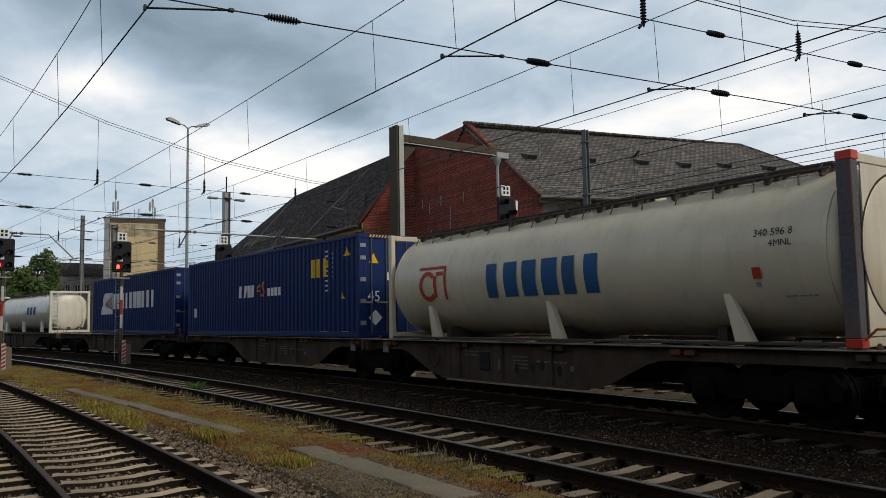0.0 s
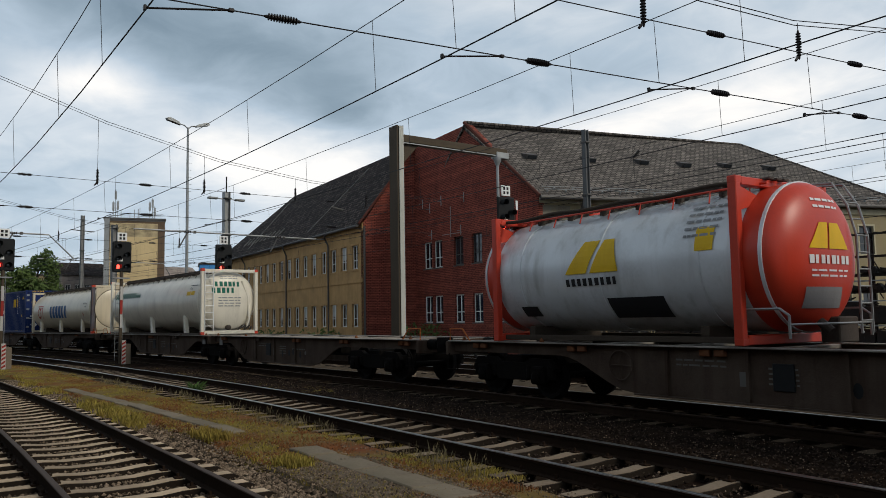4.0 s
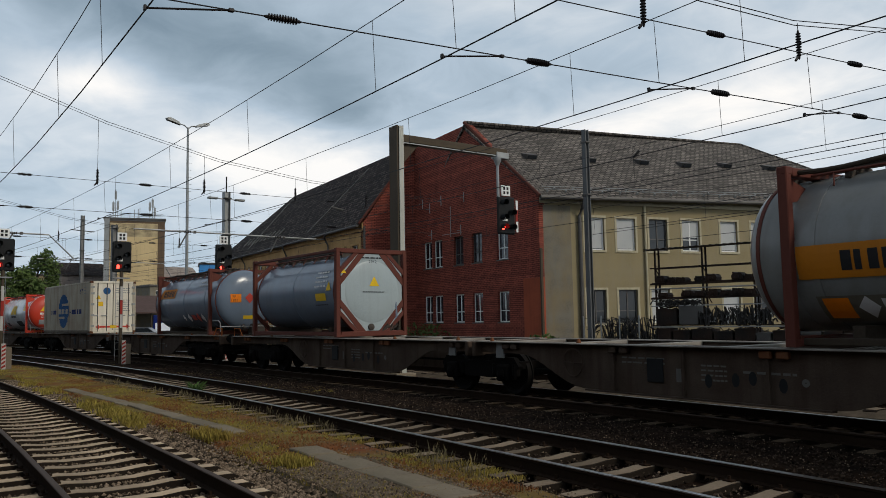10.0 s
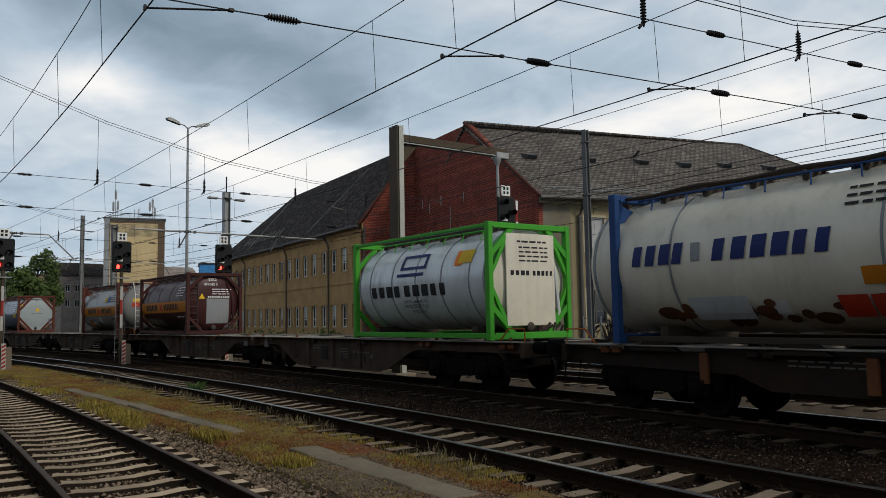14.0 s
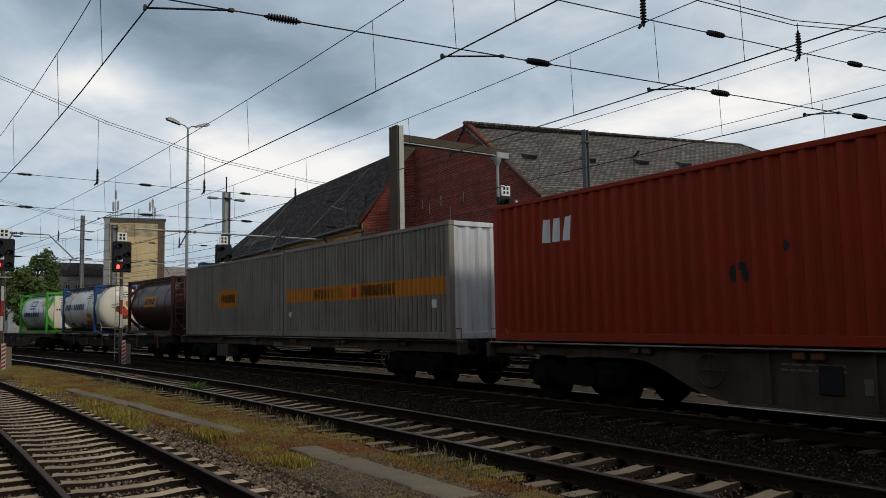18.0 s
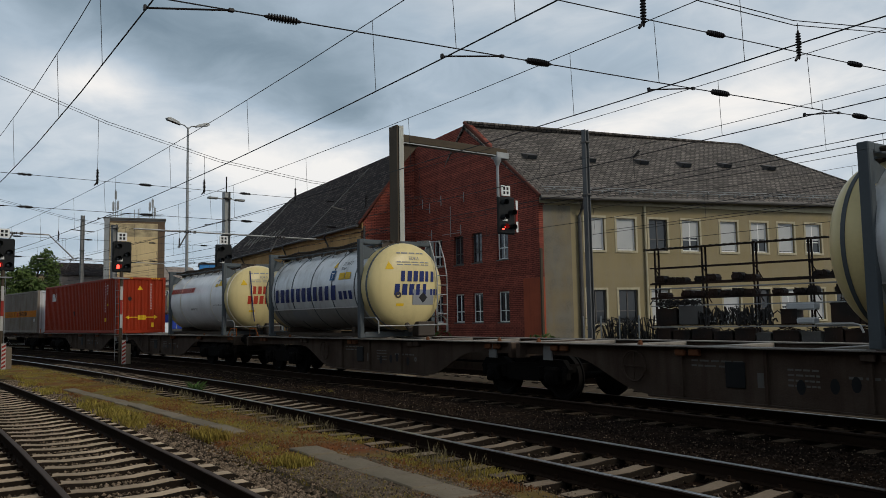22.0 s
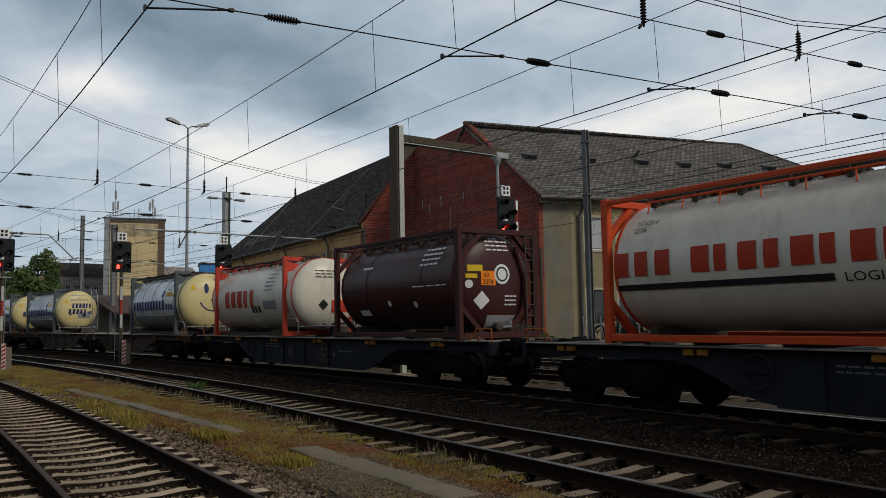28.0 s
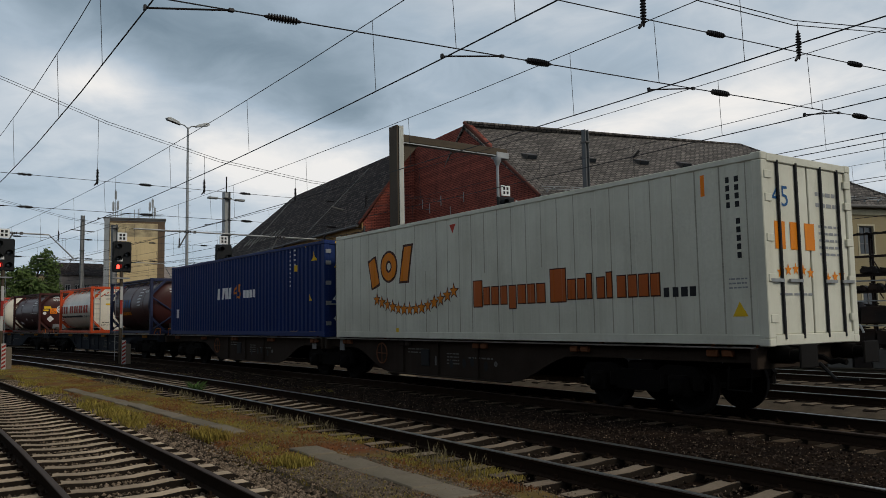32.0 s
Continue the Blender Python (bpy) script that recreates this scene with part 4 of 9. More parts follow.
def window(parent, m, w, h, style, trim=None, depth=0.14):
    """A window in an opening whose lower left outer corner is at m."""
    root = new("window")
    root.parent = parent
    root.matrix_basis = m
    fr = Shape()
    t = 0.07
    y0, y1 = depth - 0.03, depth + 0.04
    fr.box(0, t, y0, y1, 0, h).box(w - t, w, y0, y1, 0, h).box(t, w - t, y0, y1, 0, t).box(t, w - t, y0, y1, h - t, h)
    if style not in ("fixed", "blind"):
        fr.box(w / 2 - 0.035, w / 2 + 0.035, y0, y1, t, h - t)
        fr.box(t, w / 2 - 0.035, y0 + 0.01, y1 - 0.01, h * 0.36, h * 0.36 + 0.05).box(w / 2 + 0.035, w - t, y0 + 0.01, y1 - 0.01, h * 0.36, h * 0.36 + 0.05)
    fr.part("frame", M_WHITE if style != "dark" else M_GUTTER, root, "white window frame" if style != "dark" else "dark window frame")
    Shape().box(t * 0.5, w - t * 0.5, depth, depth + 0.012, t * 0.5, h - t * 0.5).part("pane", M_GLASS, root, "dark reflecting glass")
    r = random.Random(int(m.translation.x * 50))
    if style in ("blind", "half"):
        z = h * (0.06 if style == "blind" else 0.45)
        Shape().box(t, w - t, depth - 0.02, depth - 0.005, z, h - t).part("blind", M_BLIND, root, "lowered white blind")
    if trim is not None:
        tr = Shape()
        a = 0.11
        tr.box(-a, 0, -0.025, 0.02, -a, h + a).box(w, w + a, -0.025, 0.02, -a, h + a).box(0, w, -0.025, 0.02, h, h + a).box(0, w, -0.05, 0.03, -a, 0)
        tr.part("surround", trim, root, "pale window surround")
    else:
        Shape().box(-0.05, w + 0.05, -0.05, depth, -0.06, 0).part("sill", M_GUTTER, root)
    return root


def polygon_slab(poly, thick, m, name, mat, parent, label=""):
    ob = Shape().prism(poly, "z", 0.0, thick).part(name, mat, parent, label)
    ob.matrix_basis = m
    return ob


def plane_pose(o, ex, toward):
    """Pose whose x runs along ex and whose y points to 'toward' within the plane."""
    x = Vector(ex).normalized()
    y = Vector(toward) - Vector(o)
    y = (y - x * y.dot(x)).normalized()
    z = x.cross(y)
    return Matrix.Translation(o) @ Matrix((x, y, z)).transposed().to_4x4()


def roof_slab(corners, name, mat, parent, label="", thick=0.12):
    """A roof plane through 3D corners: first two on the eave."""
    o = Vector(corners[0])
    m = plane_pose(o, Vector(corners[1]) - o, corners[2])
    inv = m.inverted()
    return polygon_slab([tuple((inv @ Vector(c))[:2]) for c in corners], thick, m, name, mat, parent, label), m


def courses(parent, m, spans, pitch=0.2):
    """Lapped red cladding: spans(z) gives the stretches that the course at z covers."""
    z = 0.0
    while z < 12.9:
        for a, b in spans(z):
            if b - a > 0.05:
                sh = Shape().add([(a, -0.03, z), (b, -0.03, z), (b, -0.008, z + pitch), (a, -0.008, z + pitch), (a, 0.01, z), (b, 0.01, z), (b, 0.01, z + pitch), (a, 0.01, z + pitch)],
                                 [(0, 1, 2, 3), (4, 7, 6, 5), (0, 4, 5, 1), (3, 2, 6, 7), (0, 3, 7, 4), (1, 5, 6, 2)])
                ob = sh.part("cladding_course", M_BRICK, parent, fix=False)
                ob.matrix_basis = m
        z += pitch


def main_hall():
    b = thing("station_building", "two-storey yellow station building with a red-clad gable and grey shingle roof", "building")
    fa, ya = -4.0, 76.0
    front = pose(-42.3, 26.67, -0.25, 0, 0, fa)
    L = 13.05
    wins = []
    for x in (1.1, 2.35, 4.75, 6.9 - 0.2, 9.2):
        for z, h in ((1.65, 1.62), (4.95, 1.66)):
            wins.append((x, x + 1.05, z, z + h))
    wl_ = wall_cells(L, 7.85, 0.35, wins)
    wl_.prism([(0, 7.85), (L, 7.85), (6.45, 12.95), (0, 12.80)], "y", 0, 0.35)
    w = wl_.part("front_wall", M_BRICK, b, "red-clad gable wall")
    w.matrix_basis = front
    for i, (x0, x1, z0, z1) in enumerate(wins):
        window(b, front @ pose(x0, 0, z0), x1 - x0, z1 - z0, ["pair", "pair", "dark", "dark", "pair"][i // 2] if i % 2 else "pair")

    def spans(z):
        top = z + 0.2
        if top <= 7.85:
            hi = L
        else:
            hi = L - (top - 7.85) / 5.2 * (L - 6.45)
        if top > 12.9:
            return []
        segs, a = [], 0.0
        for x0, x1 in sorted({(h[0], h[1]) for h in wins if h[2] < top - 0.02 and h[3] > z + 0.02}):
            segs.append((a, x0))
            a = x1
        return segs + [(a, hi)]
    courses(b, front, spans)
    # orange-red boards, colour brightened for the sun on this panel
    ob = Shape().box(12.2, 13.56, -0.52, -0.20, 0.3, 3.8, 0.01).part("lower_panel", material("orange_red_boards", (0.33, 0.080, 0.038), 0.85, 0, 0.25, grime=0.4, grime_col=(0.16, 0.04, 0.025), streak=0.3, bump=0.2), b, "projecting orange-red boarded panel")
    ob.matrix_basis = front
    ob = Shape().box(L - 0.34, L + 0.12, -0.19, 0.36, 0, 7.85).part("corner_trim", M_BRICK, b, "dull red corner strip")
    ob.matrix_basis = front
    # yellow side facade
    c0 = Vector((-29.22, 25.62, -0.25))
    side = Matrix.Translation(c0) @ pose(0, 0, 0, 0, 0, ya)
    LS = 24.6
    wins = []
    mids = [3.1, 4.95, 6.9, 8.95, 11.43, 13.48, 15.35, 17.3, 19.3, 21.3]
    styles = ["blind", "blind", "dark", "half", "blind", "half", "blind", "half", "dark", "dark"]
    lower = ["dark", "dark", "blind", "half", "blind", "dark", "half", "blind", "dark", "dark"]
    wins = [(x - 0.56, x + 0.56, 5.2, 6.85) for x in mids] + [(x - 0.56, x + 0.56, 1.5, 3.2) for x in mids]
    sw = wall_cells(LS, 7.85, 0.35, wins).prism([(0, 7.85), (LS, 7.85), (LS, 8.15)], "y", 0, 0.35)
    w = sw.part("side_wall", M_YELLOW, b, "pale yellow rendered wall, patched")
    w.matrix_basis = side
    for k, (x0, x1, z0, z1) in enumerate(wins):
        stl = (styles + lower)[k]
        window(b, side @ pose(x0, 0, z0), x1 - x0, z1 - z0, stl, M_TRIM)
    ob = Shape().box(0.05, 1.75, -0.012, 0.01, 0.0, 7.4).box(0.05, 1.75, -0.02, -0.012, 0.05, 3.6).part("bare_patch", M_PALE, b, "bare grey patch of render")
    ob.matrix_basis = side
    ob = Shape().box(0.0, LS, -0.10, 0.0, 7.5, 7.85).part("cornice", M_TRIM, b, "pale cornice below the eave")
    ob.matrix_basis = side
    ob = Shape().tube([(2.2, -0.12, 0), (2.2, -0.12, 6.9), (2.25, -0.35, 7.3), (2.3, -0.5, 7.6)], 0.10, 10).part("downpipe", M_GUTTER, b, "dark grey downpipe", True)
    ob.matrix_basis = side
    ob = Shape().rod((6.05, -0.1, 0), (6.05, -0.1, 7.5), 0.06, 8).part("downpipe", M_TRIM, b, "thin cream downpipe", True)
    ob.matrix_basis = side
    # rear and inner walls close the block behind the facades
    back = Shape()
    for p, q in (((-23.5, 49.3), (-36.3, 52.5)), ((-36.3, 52.5), (-42.4, 27.0))):
        nrm = Vector((q[1] - p[1], p[0] - q[0])).normalized() * 0.3
        back.prism([p, q, (q[0] + nrm.x, q[1] + nrm.y), (p[0] + nrm.x, p[1] + nrm.y)], "z", -0.25, 7.6)
    back.part("rear_wall", M_YELLOW, b)
    # roof
    r0, r1 = Vector((-35.87, 26.05, 12.66)), Vector((-31.3, 45.1, 12.56))
    e0, e1 = Vector((-28.75, 25.3, 7.42)), Vector((-22.85, 49.6, 7.72))
    w0, w1 = Vector((-42.6, 26.9, 7.5)), Vector((-36.7, 52.9, 7.42))
    east, em = roof_slab([e0, e1, r1, r0], "roof_slope", M_ROOF, b, "grey-brown shingle slope")
    roof_slab([e1, w1, r1], "roof_hip", M_ROOF, b)
    roof_slab([w1, w0, r0, r1], "roof_slope", M_ROOF, b)
    rid = Shape().tube([r0 + Vector((0, 0, 0.14)), r1 + Vector((0, 0, 0.14)), e1 + Vector((0, 0, 0.16))], 0.08, 8)
    rid.part("ridge_tiles", M_ROOF, b)
    Shape().tube([e0 + Vector((0.06, 0, 0.02)), e1 + Vector((0.06, 0, 0.02))], 0.10, 8).part("gutter", M_GUTTER, b, "dark zinc gutter")
    Shape().tube([r0 + Vector((0, -0.05, 0.1)), e0 + Vector((0, -0.02, 0.1))], 0.09, 6).part("verge_board", M_BOARD, b, "dull red verge board")
    # roof hatches on the slope: along the eave, up the slope
    for x, y in ((1.5, 4.85), (5.1, 4.75), (8.6, 4.8), (11.45, 4.7), (14.5, 4.9), (17.8, 4.85)):
        hroot = new("roof_hatch")
        hroot.parent = b
        hroot.matrix_basis = em @ pose(x, y, 0.12)
        Shape().prism([(-0.35, 0.0), (0.35, 0.0), (0.35, 0.06), (-0.35, 0.28)], "x", -0.32, 0.32).part("frame", M_GUTTER, hroot, "dark metal hatch frame")
        Shape().box(-0.26, 0.26, -0.39, -0.352, 0.05, 0.24).part("pane", M_GLASS, hroot)
    sg = Shape()
    for i in range(46):
        sg.box(0.5 + i * 0.52, 0.58 + i * 0.52, 0.35 + 0.3 * (i % 2), 0.43 + 0.3 * (i % 2), 0.12, 0.24)
    for y in (0.5, 0.8):
        sg.rod((0.4, y, 0.24), (24.3, y, 0.24), 0.018, 6)
    ob = sg.part("snow_guard", M_STEELPOST, b, "metal snow guards above the eave")
    ob.matrix_basis = em
    ob = Shape().rod((8.6, 5.6, 0.1), (8.6, 5.25, 0.7), 0.08, 8).part("vent_pipe", M_GUTTER, b)
    ob.matrix_basis = em
    # wires and brackets on the red wall
    br = Shape()
    for x, z in ((1.1, 9.0), (3.4, 8.9), (6.0, 8.75), (2.0, 8.6), (2.2, 6.95), (5.6, 6.9)):
        br.rod((x, -0.05, z - 0.25), (x, -0.05, z + 0.35), 0.03, 6).rod((x, -0.05, z), (x, -0.3, z), 0.02, 6)
    br.rod((4.9, -0.3, 6.6), (4.9, -0.3, 8.4), 0.025, 6).rod((3.9, -0.3, 6.8), (6.1, -0.3, 6.75), 0.02, 6)
    ob = br.part("wall_brackets", M_STEELPOST, b, "old wire brackets on the wall")
    ob.matrix_basis = front
    ob = Shape().box(13.58, 13.68, -0.52, -0.40, 0.0, 5.2).part("wall_post", M_BROWNPOST, b, "rusty post beside the gable")
    ob.matrix_basis = front


main_hall()


def side_wing():
    b = thing("station_wing", "long ochre station wing with black slate roof and red-clad end", "building")
    fa = -4.0
    c = Vector((-42.55, 23.06, -0.25))
    L = 33.0
    m = Matrix.Translation(c) @ pose(0, 0, 0, 0, 0, fa) @ pose(-L, 0, 0)
    wins = []
    x = 1.2
    while x < L - 1.0:
        for z, h in ((1.45, 1.45), (5.05, 1.5)):
            wins.append((x, x + 0.95, z, z + h))
        x += 1.85 if int(x * 7) % 2 else 1.75
    w = wall_cells(L, 7.85, 0.35, wins).part("front_wall", M_OCHRE, b, "ochre rendered wall with rows of windows")
    w.matrix_basis = m
    for i, (x0, x1, z0, z1) in enumerate(wins):
        window(b, m @ pose(x0, 0, z0), x1 - x0, z1 - z0, "pair" if i % 3 else "half", M_OCHRE)
    ob = Shape().box(0, L, -0.10, 0.0, 7.35, 7.85).box(0, L, -0.06, 0.0, 4.2, 4.42).part("cornice", M_OCHRE, b)
    ob.matrix_basis = m
    pipe = Shape()
    for x in (L - 5.5, L - 14.0, L - 25.0):
        pipe.rod((x, -0.1, 0.0), (x, -0.1, 6.9), 0.055, 8).tube([(x, -0.1, 6.9), (x + 0.2, -0.45, 7.45), (x + 0.8, -0.5, 7.6)], 0.055, 8)
    ob = pipe.part("downpipe", M_GUTTER, b)
    ob.matrix_basis = m
    # east end wall, red cladding
    em = Matrix.Translation(c) @ pose(0, 0, 0, 0, 0, 86.0)
    ew = Shape().prism([(0, 0), (3.72, 0), (3.72, 13.0), (0, 7.85)], "y", 0.0, 0.35)
    ob = ew.part("end_wall", M_BRICK, b, "red-clad end wall")
    ob.matrix_basis = em

    def spans(z):
        top = z + 0.2
        a = 0.0 if top <= 7.85 else (top - 7.85) / 5.15 * 3.72
        return [(a, 3.70)] if top < 12.9 else []
    courses(b, em, spans)
    ob = Shape().rod((0.02, -0.12, 0.0), (0.02, -0.12, 7.6), 0.07, 8).part("downpipe", M_GUTTER, b)
    ob.matrix_basis = em
    e0 = Vector((-42.45, 22.65, 7.38))
    d = Vector((-math.cos(radians(4)), math.sin(radians(4)), 0))
    r0, r1 = Vector((-42.2, 26.75, 12.6)), Vector((-65.0, 28.35, 12.5))
    e1 = e0 + d * 33.5
    back0, back1 = Vector((-41.9, 30.9, 7.38)), Vector((-41.9, 30.9, 7.38)) + d * 33.5
    s, sm = roof_slab([e1, e0, r0, r1], "roof_slope", M_SLATE, b, "black slate slope")
    roof_slab([back0, back1, r1, r0], "roof_slope", M_SLATE, b)
    roof_slab([back1, e1, r1], "roof_hip", M_SLATE, b)
    Shape().prism([(-36.2, 26.75), (-42.2, 27.0), (-42.0, 30.8), (-36.6, 30.0)], "z", 7.4, 12.3).part("valley_block", M_SLATE, b)
    Shape().tube([e0 + Vector((0, -0.05, 0)), e1 + Vector((0, -0.05, 0))], 0.09, 8).part("gutter", M_GUTTER, b)
    Shape().tube([r0 + Vector((0, 0, 0.12)), r1 + Vector((0, 0, 0.12)), e1 + Vector((0, 0, 0.12))], 0.10, 8).part("ridge_tiles", M_SLATE, b)
    Shape().tube([e0 + Vector((0.05, 0, 0.1)), r0 + Vector((0.05, 0, 0.1))], 0.08, 6).part("verge_board", M_BOARD, b, "dull red verge board")
    strips = [((24.2, 0.6, 0.16), (27.2, 6.2, 0.14), 0.03), ((9.5, 0.6, 0.16), (11.2, 6.2, 0.14), 0.03)]
    strips += [((7.0 + i * 1.15, 1.2, 0.16), (7.5 + i * 1.15, 2.0, 0.16), 0.05) for i in range(9)]
    for p0, p1, rr in strips:
        ob = Shape().rod(p0, p1, rr, 6).part("roof_flashing", M_POLE, b, "pale metal flashing strip")
        ob.matrix_basis = sm
    ob = Shape().rod((28.5, 2.0, 0.1), (28.5, 1.6, 0.9), 0.07, 8).part("vent_pipe", M_GUTTER, b)
    ob.matrix_basis = sm


side_wing()


# ---- storage racks with spare parts ----
RACK = pose(-21.3, 24.45, -0.25, 0, 0, 15.0)


def rack_item(sh, name, mat, label, category, group="", kind=""):
    ob = sh.part(name, mat)
    ob.matrix_basis = RACK
    return tagged(ob, label, category, group, kind)


def brake_block(x, z, w, h, y0, d):
    """A worn casting with sloping flanks, a web and two lugs."""
    sh = Shape().prism([(x, z), (x + w, z), (x + w * 1.05, z + h * 0.55), (x + w * 0.92, z + h), (x + w * 0.12, z + h), (x - w * 0.05, z + h * 0.55)], "y", y0, y0 + d)
    sh.box(x + w * 0.3, x + w * 0.7, y0 - 0.05, y0, z + h * 0.15, z + h * 0.7, 0.01)
    sh.box(x + w * 0.1, x + w * 0.25, y0 - 0.03, y0 + d, z + h, z + h * 1.18).box(x + w * 0.7, x + w * 0.85, y0 - 0.03, y0 + d, z + h, z + h * 1.12)
    return sh


def racks():
    b = thing("storage_rack", "long rusty steel storage rack with a thin corrugated roof", "rack")
    b.matrix_basis = RACK
    L, D, H, bay = 11.7, 0.34, 4.46, 1.92
    # ladder-like uprights with knee braces
    for i in range(7):
        x = 0.2 + i * bay
        for y in (0, D):
            Shape().box(x - 0.03, x + 0.03, y - 0.03, y + 0.03, 0, H).part("post", M_IRON, b)
        rungs = Shape()
        for q in range(9):
            rungs.rod((x, 0, 0.3 + q * 0.5), (x, D, 0.3 + q * 0.5), 0.016, 5)
        rungs.part("rungs", M_IRON, b)
        knees = Shape()
        for z in (1.45, 2.26, 2.93, 3.75):
            knees.rod((x, -0.01, z - 0.02), (x + 0.32, -0.01, z - 0.62), 0.02, 5)
        knees.part("brace", M_IRON, b)
    for z, h, mt in ((3.75, 0.05, M_IRON), (3.13, 0.07, M_IRON), (2.93, 0.035, M_STEELPOST), (2.56, 0.06, M_IRON), (2.26, 0.04, M_STEELPOST), (1.45, 0.05, M_STEELPOST), (0.75, 0.06, M_IRON)):
        for y in (-0.06, D + 0.06):
            Shape().box(0, L, y - 0.025, y + 0.025, z - h, z).part("shelf_beam", mt, b, "bare pale tube" if mt is M_STEELPOST else "")
    for z in (3.13, 2.56, 1.47, 0.77):
        for k in range(3):
            y = -0.05 + k * 0.15
            Shape().box(0.05, L - 0.05, y, y + 0.12, z, z + 0.025).part("shelf_board", M_IRON, b)
    n = 150
    sh = Shape()
    for y, dz in ((-0.42, 0.0), (D + 0.42, 0.05)):
        sh.add([(-0.1 + (L + 0.3) * i / n, y, H + dz + 0.02 * math.sin(i * 1.9)) for i in range(n + 1)], [])
    for y, dz in ((-0.42, 0.012), (D + 0.42, 0.062)):
        sh.add([(-0.1 + (L + 0.3) * i / n, y, H + dz + 0.02 * math.sin(i * 1.9)) for i in range(n + 1)], [])
    k = n + 1
    sh.f = [(i, i + 1, k + i + 1, k + i) for i in range(n)] + [(2 * k + i, 2 * k + i + 1, 3 * k + i + 1, 3 * k + i) for i in range(n)] + [(i, i + 1, 2 * k + i + 1, 2 * k + i) for i in range(n)]
    sh.part("roof_sheet", M_IRON, b, "thin corrugated roof")
    Shape().box(-0.1, L + 0.2, -0.40, -0.36, H - 0.06, H - 0.02).part("roof_edge", M_IRON, b)
    g = random.Random(8)
    # castings on the two upper shelves, in loose rows
    for z, lo, hi in ((3.155, 0.3, 3.9), (3.155, 6.1, 11.4), (2.585, 0.3, 11.4)):
        x = lo
        while x < hi:
            w, h = g.uniform(0.30, 0.50), g.uniform(0.15, 0.24)
            rack_item(brake_block(x, z, w, h, g.uniform(-0.2, -0.05), 0.5), "spare_part", M_IRON, "dark worn iron brake casting on a rack shelf", "spare part", "spare parts on the rack")
            x += w + g.choice((0.05, 0.08, 0.12, 0.35, 0.6))
    # dark bins crowd the lower shelves
    for z, h0, h1 in ((1.5, 0.38, 0.72), (0.8, 0.4, 0.6), (0.02, 0.45, 0.66)):
        x = 0.28
        while x < 11.3:
            w, h = g.uniform(0.5, 0.95), g.uniform(h0, h1)
            if z > 1 and (1.9 < x < 4.6 or 5.0 < x < 6.1):
                x += 0.5
                continue
            y0 = g.uniform(-0.22, -0.12)
            bn = Shape().box(x, x + w, y0, y0 + 0.75, z, z + h, 0.02)
            bn.box(x - 0.015, x + w + 0.015, y0 - 0.02, y0, z + h - 0.07, z + h - 0.01).box(x + w * 0.35, x + w * 0.65, y0 - 0.015, y0, z + h * 0.35, z + h * 0.5)
            for q in range(3):
                bn.tube([(x + g.uniform(0.05, w - 0.1), y0 + 0.2, z + h), (x + g.uniform(0.05, w), y0 + 0.25, z + h + g.uniform(0.05, 0.16)), (x + g.uniform(0.05, w), y0 + 0.3, z + h)], 0.02, 5)
            rack_item(bn, "parts_bin", M_IRON if g.random() < 0.8 else M_GUTTER, "dark sheet-metal parts bin on a rack shelf", "bin", "parts bins on the rack")
            x += w + g.uniform(0.03, 0.10)
    # hoses with bright couplings heaped between the bins
    for x0, x1 in ((0.3, 1.9), (1.9, 3.2), (3.2, 4.6)):
        dark, bright = Shape(), Shape()
        for q in range(70):
            x, y, z = g.uniform(x0, x1), g.uniform(-0.15, 0.35), 1.5 if x0 > 1 else 2.2
            hh = g.uniform(0.2, 0.72) if x0 > 1 else g.uniform(0.1, 0.3)
            w = g.uniform(-0.4, 0.4)
            pts = [(x, y, z), (x + w * 0.3, y - 0.05, z + hh * 0.8), (x + w * 0.7, y - 0.06, z + hh), (x + w, y - 0.05, z + hh * g.uniform(0.3, 0.8))]
            dark.tube(pts, g.uniform(0.018, 0.035), 5)
            if q % 2 and x0 > 1:
                p, r = Vector(pts[3]), Vector((g.uniform(-0.06, 0.06), -0.03, g.uniform(-0.14, 0.02)))
                bright.rod(p, p + r, 0.022, 6)
        rack_item(dark, "spare_hoses", M_HOSE, "heap of dark bent hoses on the rack", "spare parts", kind="stuff")
        if bright.v:
            rack_item(bright, "hose_couplings", M_STEELPOST, "bright steel couplings of the heaped hoses", "spare parts", kind="stuff")
    # whitish wrapped boxes and rolled sheet
    for x, z, w, h in ((5.15, 1.98, 0.95, 0.26), (5.0, 1.50, 1.05, 0.22)):
        rack_item(Shape().box(x, x + w, -0.18, 0.5, z, z + h, 0.05), "wrapped_box", M_BLIND, "whitish plastic-wrapped box on a rack shelf", "box")
    rack_item(Shape().tube([(6.1, -0.25, 1.5), (7.3, -0.25, 1.5), (7.5, -0.25, 1.45), (7.6, -0.25, 1.2)], 0.04, 8), "bent_pipe", M_SIGNW, "pale bent pipe lying along the rack", "pipe")
    # scrap tangle between the rack and the facade
    g = random.Random(3)
    for k in range(12):
        x, sh = -2.3 + k * 0.2, Shape()
        for q in range(11):
            a, h = g.uniform(-0.7, 0.7), g.uniform(0.5, 1.9)
            sh.tube([(x + q * 0.04, 0.3, 0.02), (x + a * 0.4, 0.3 + g.uniform(-0.3, 0.3), h), (x + a, 0.3 + g.uniform(-0.2, 0.2), h * g.uniform(0.85, 1.0)), (x + a * 1.4, 0.3, h * g.uniform(0.6, 0.9))], g.uniform(0.018, 0.032), 5)
        rack_item(sh, "scrap_rods", M_HOSE, "tangle of dark bent scrap rods beside the rack", "scrap", "scrap heap")


racks()


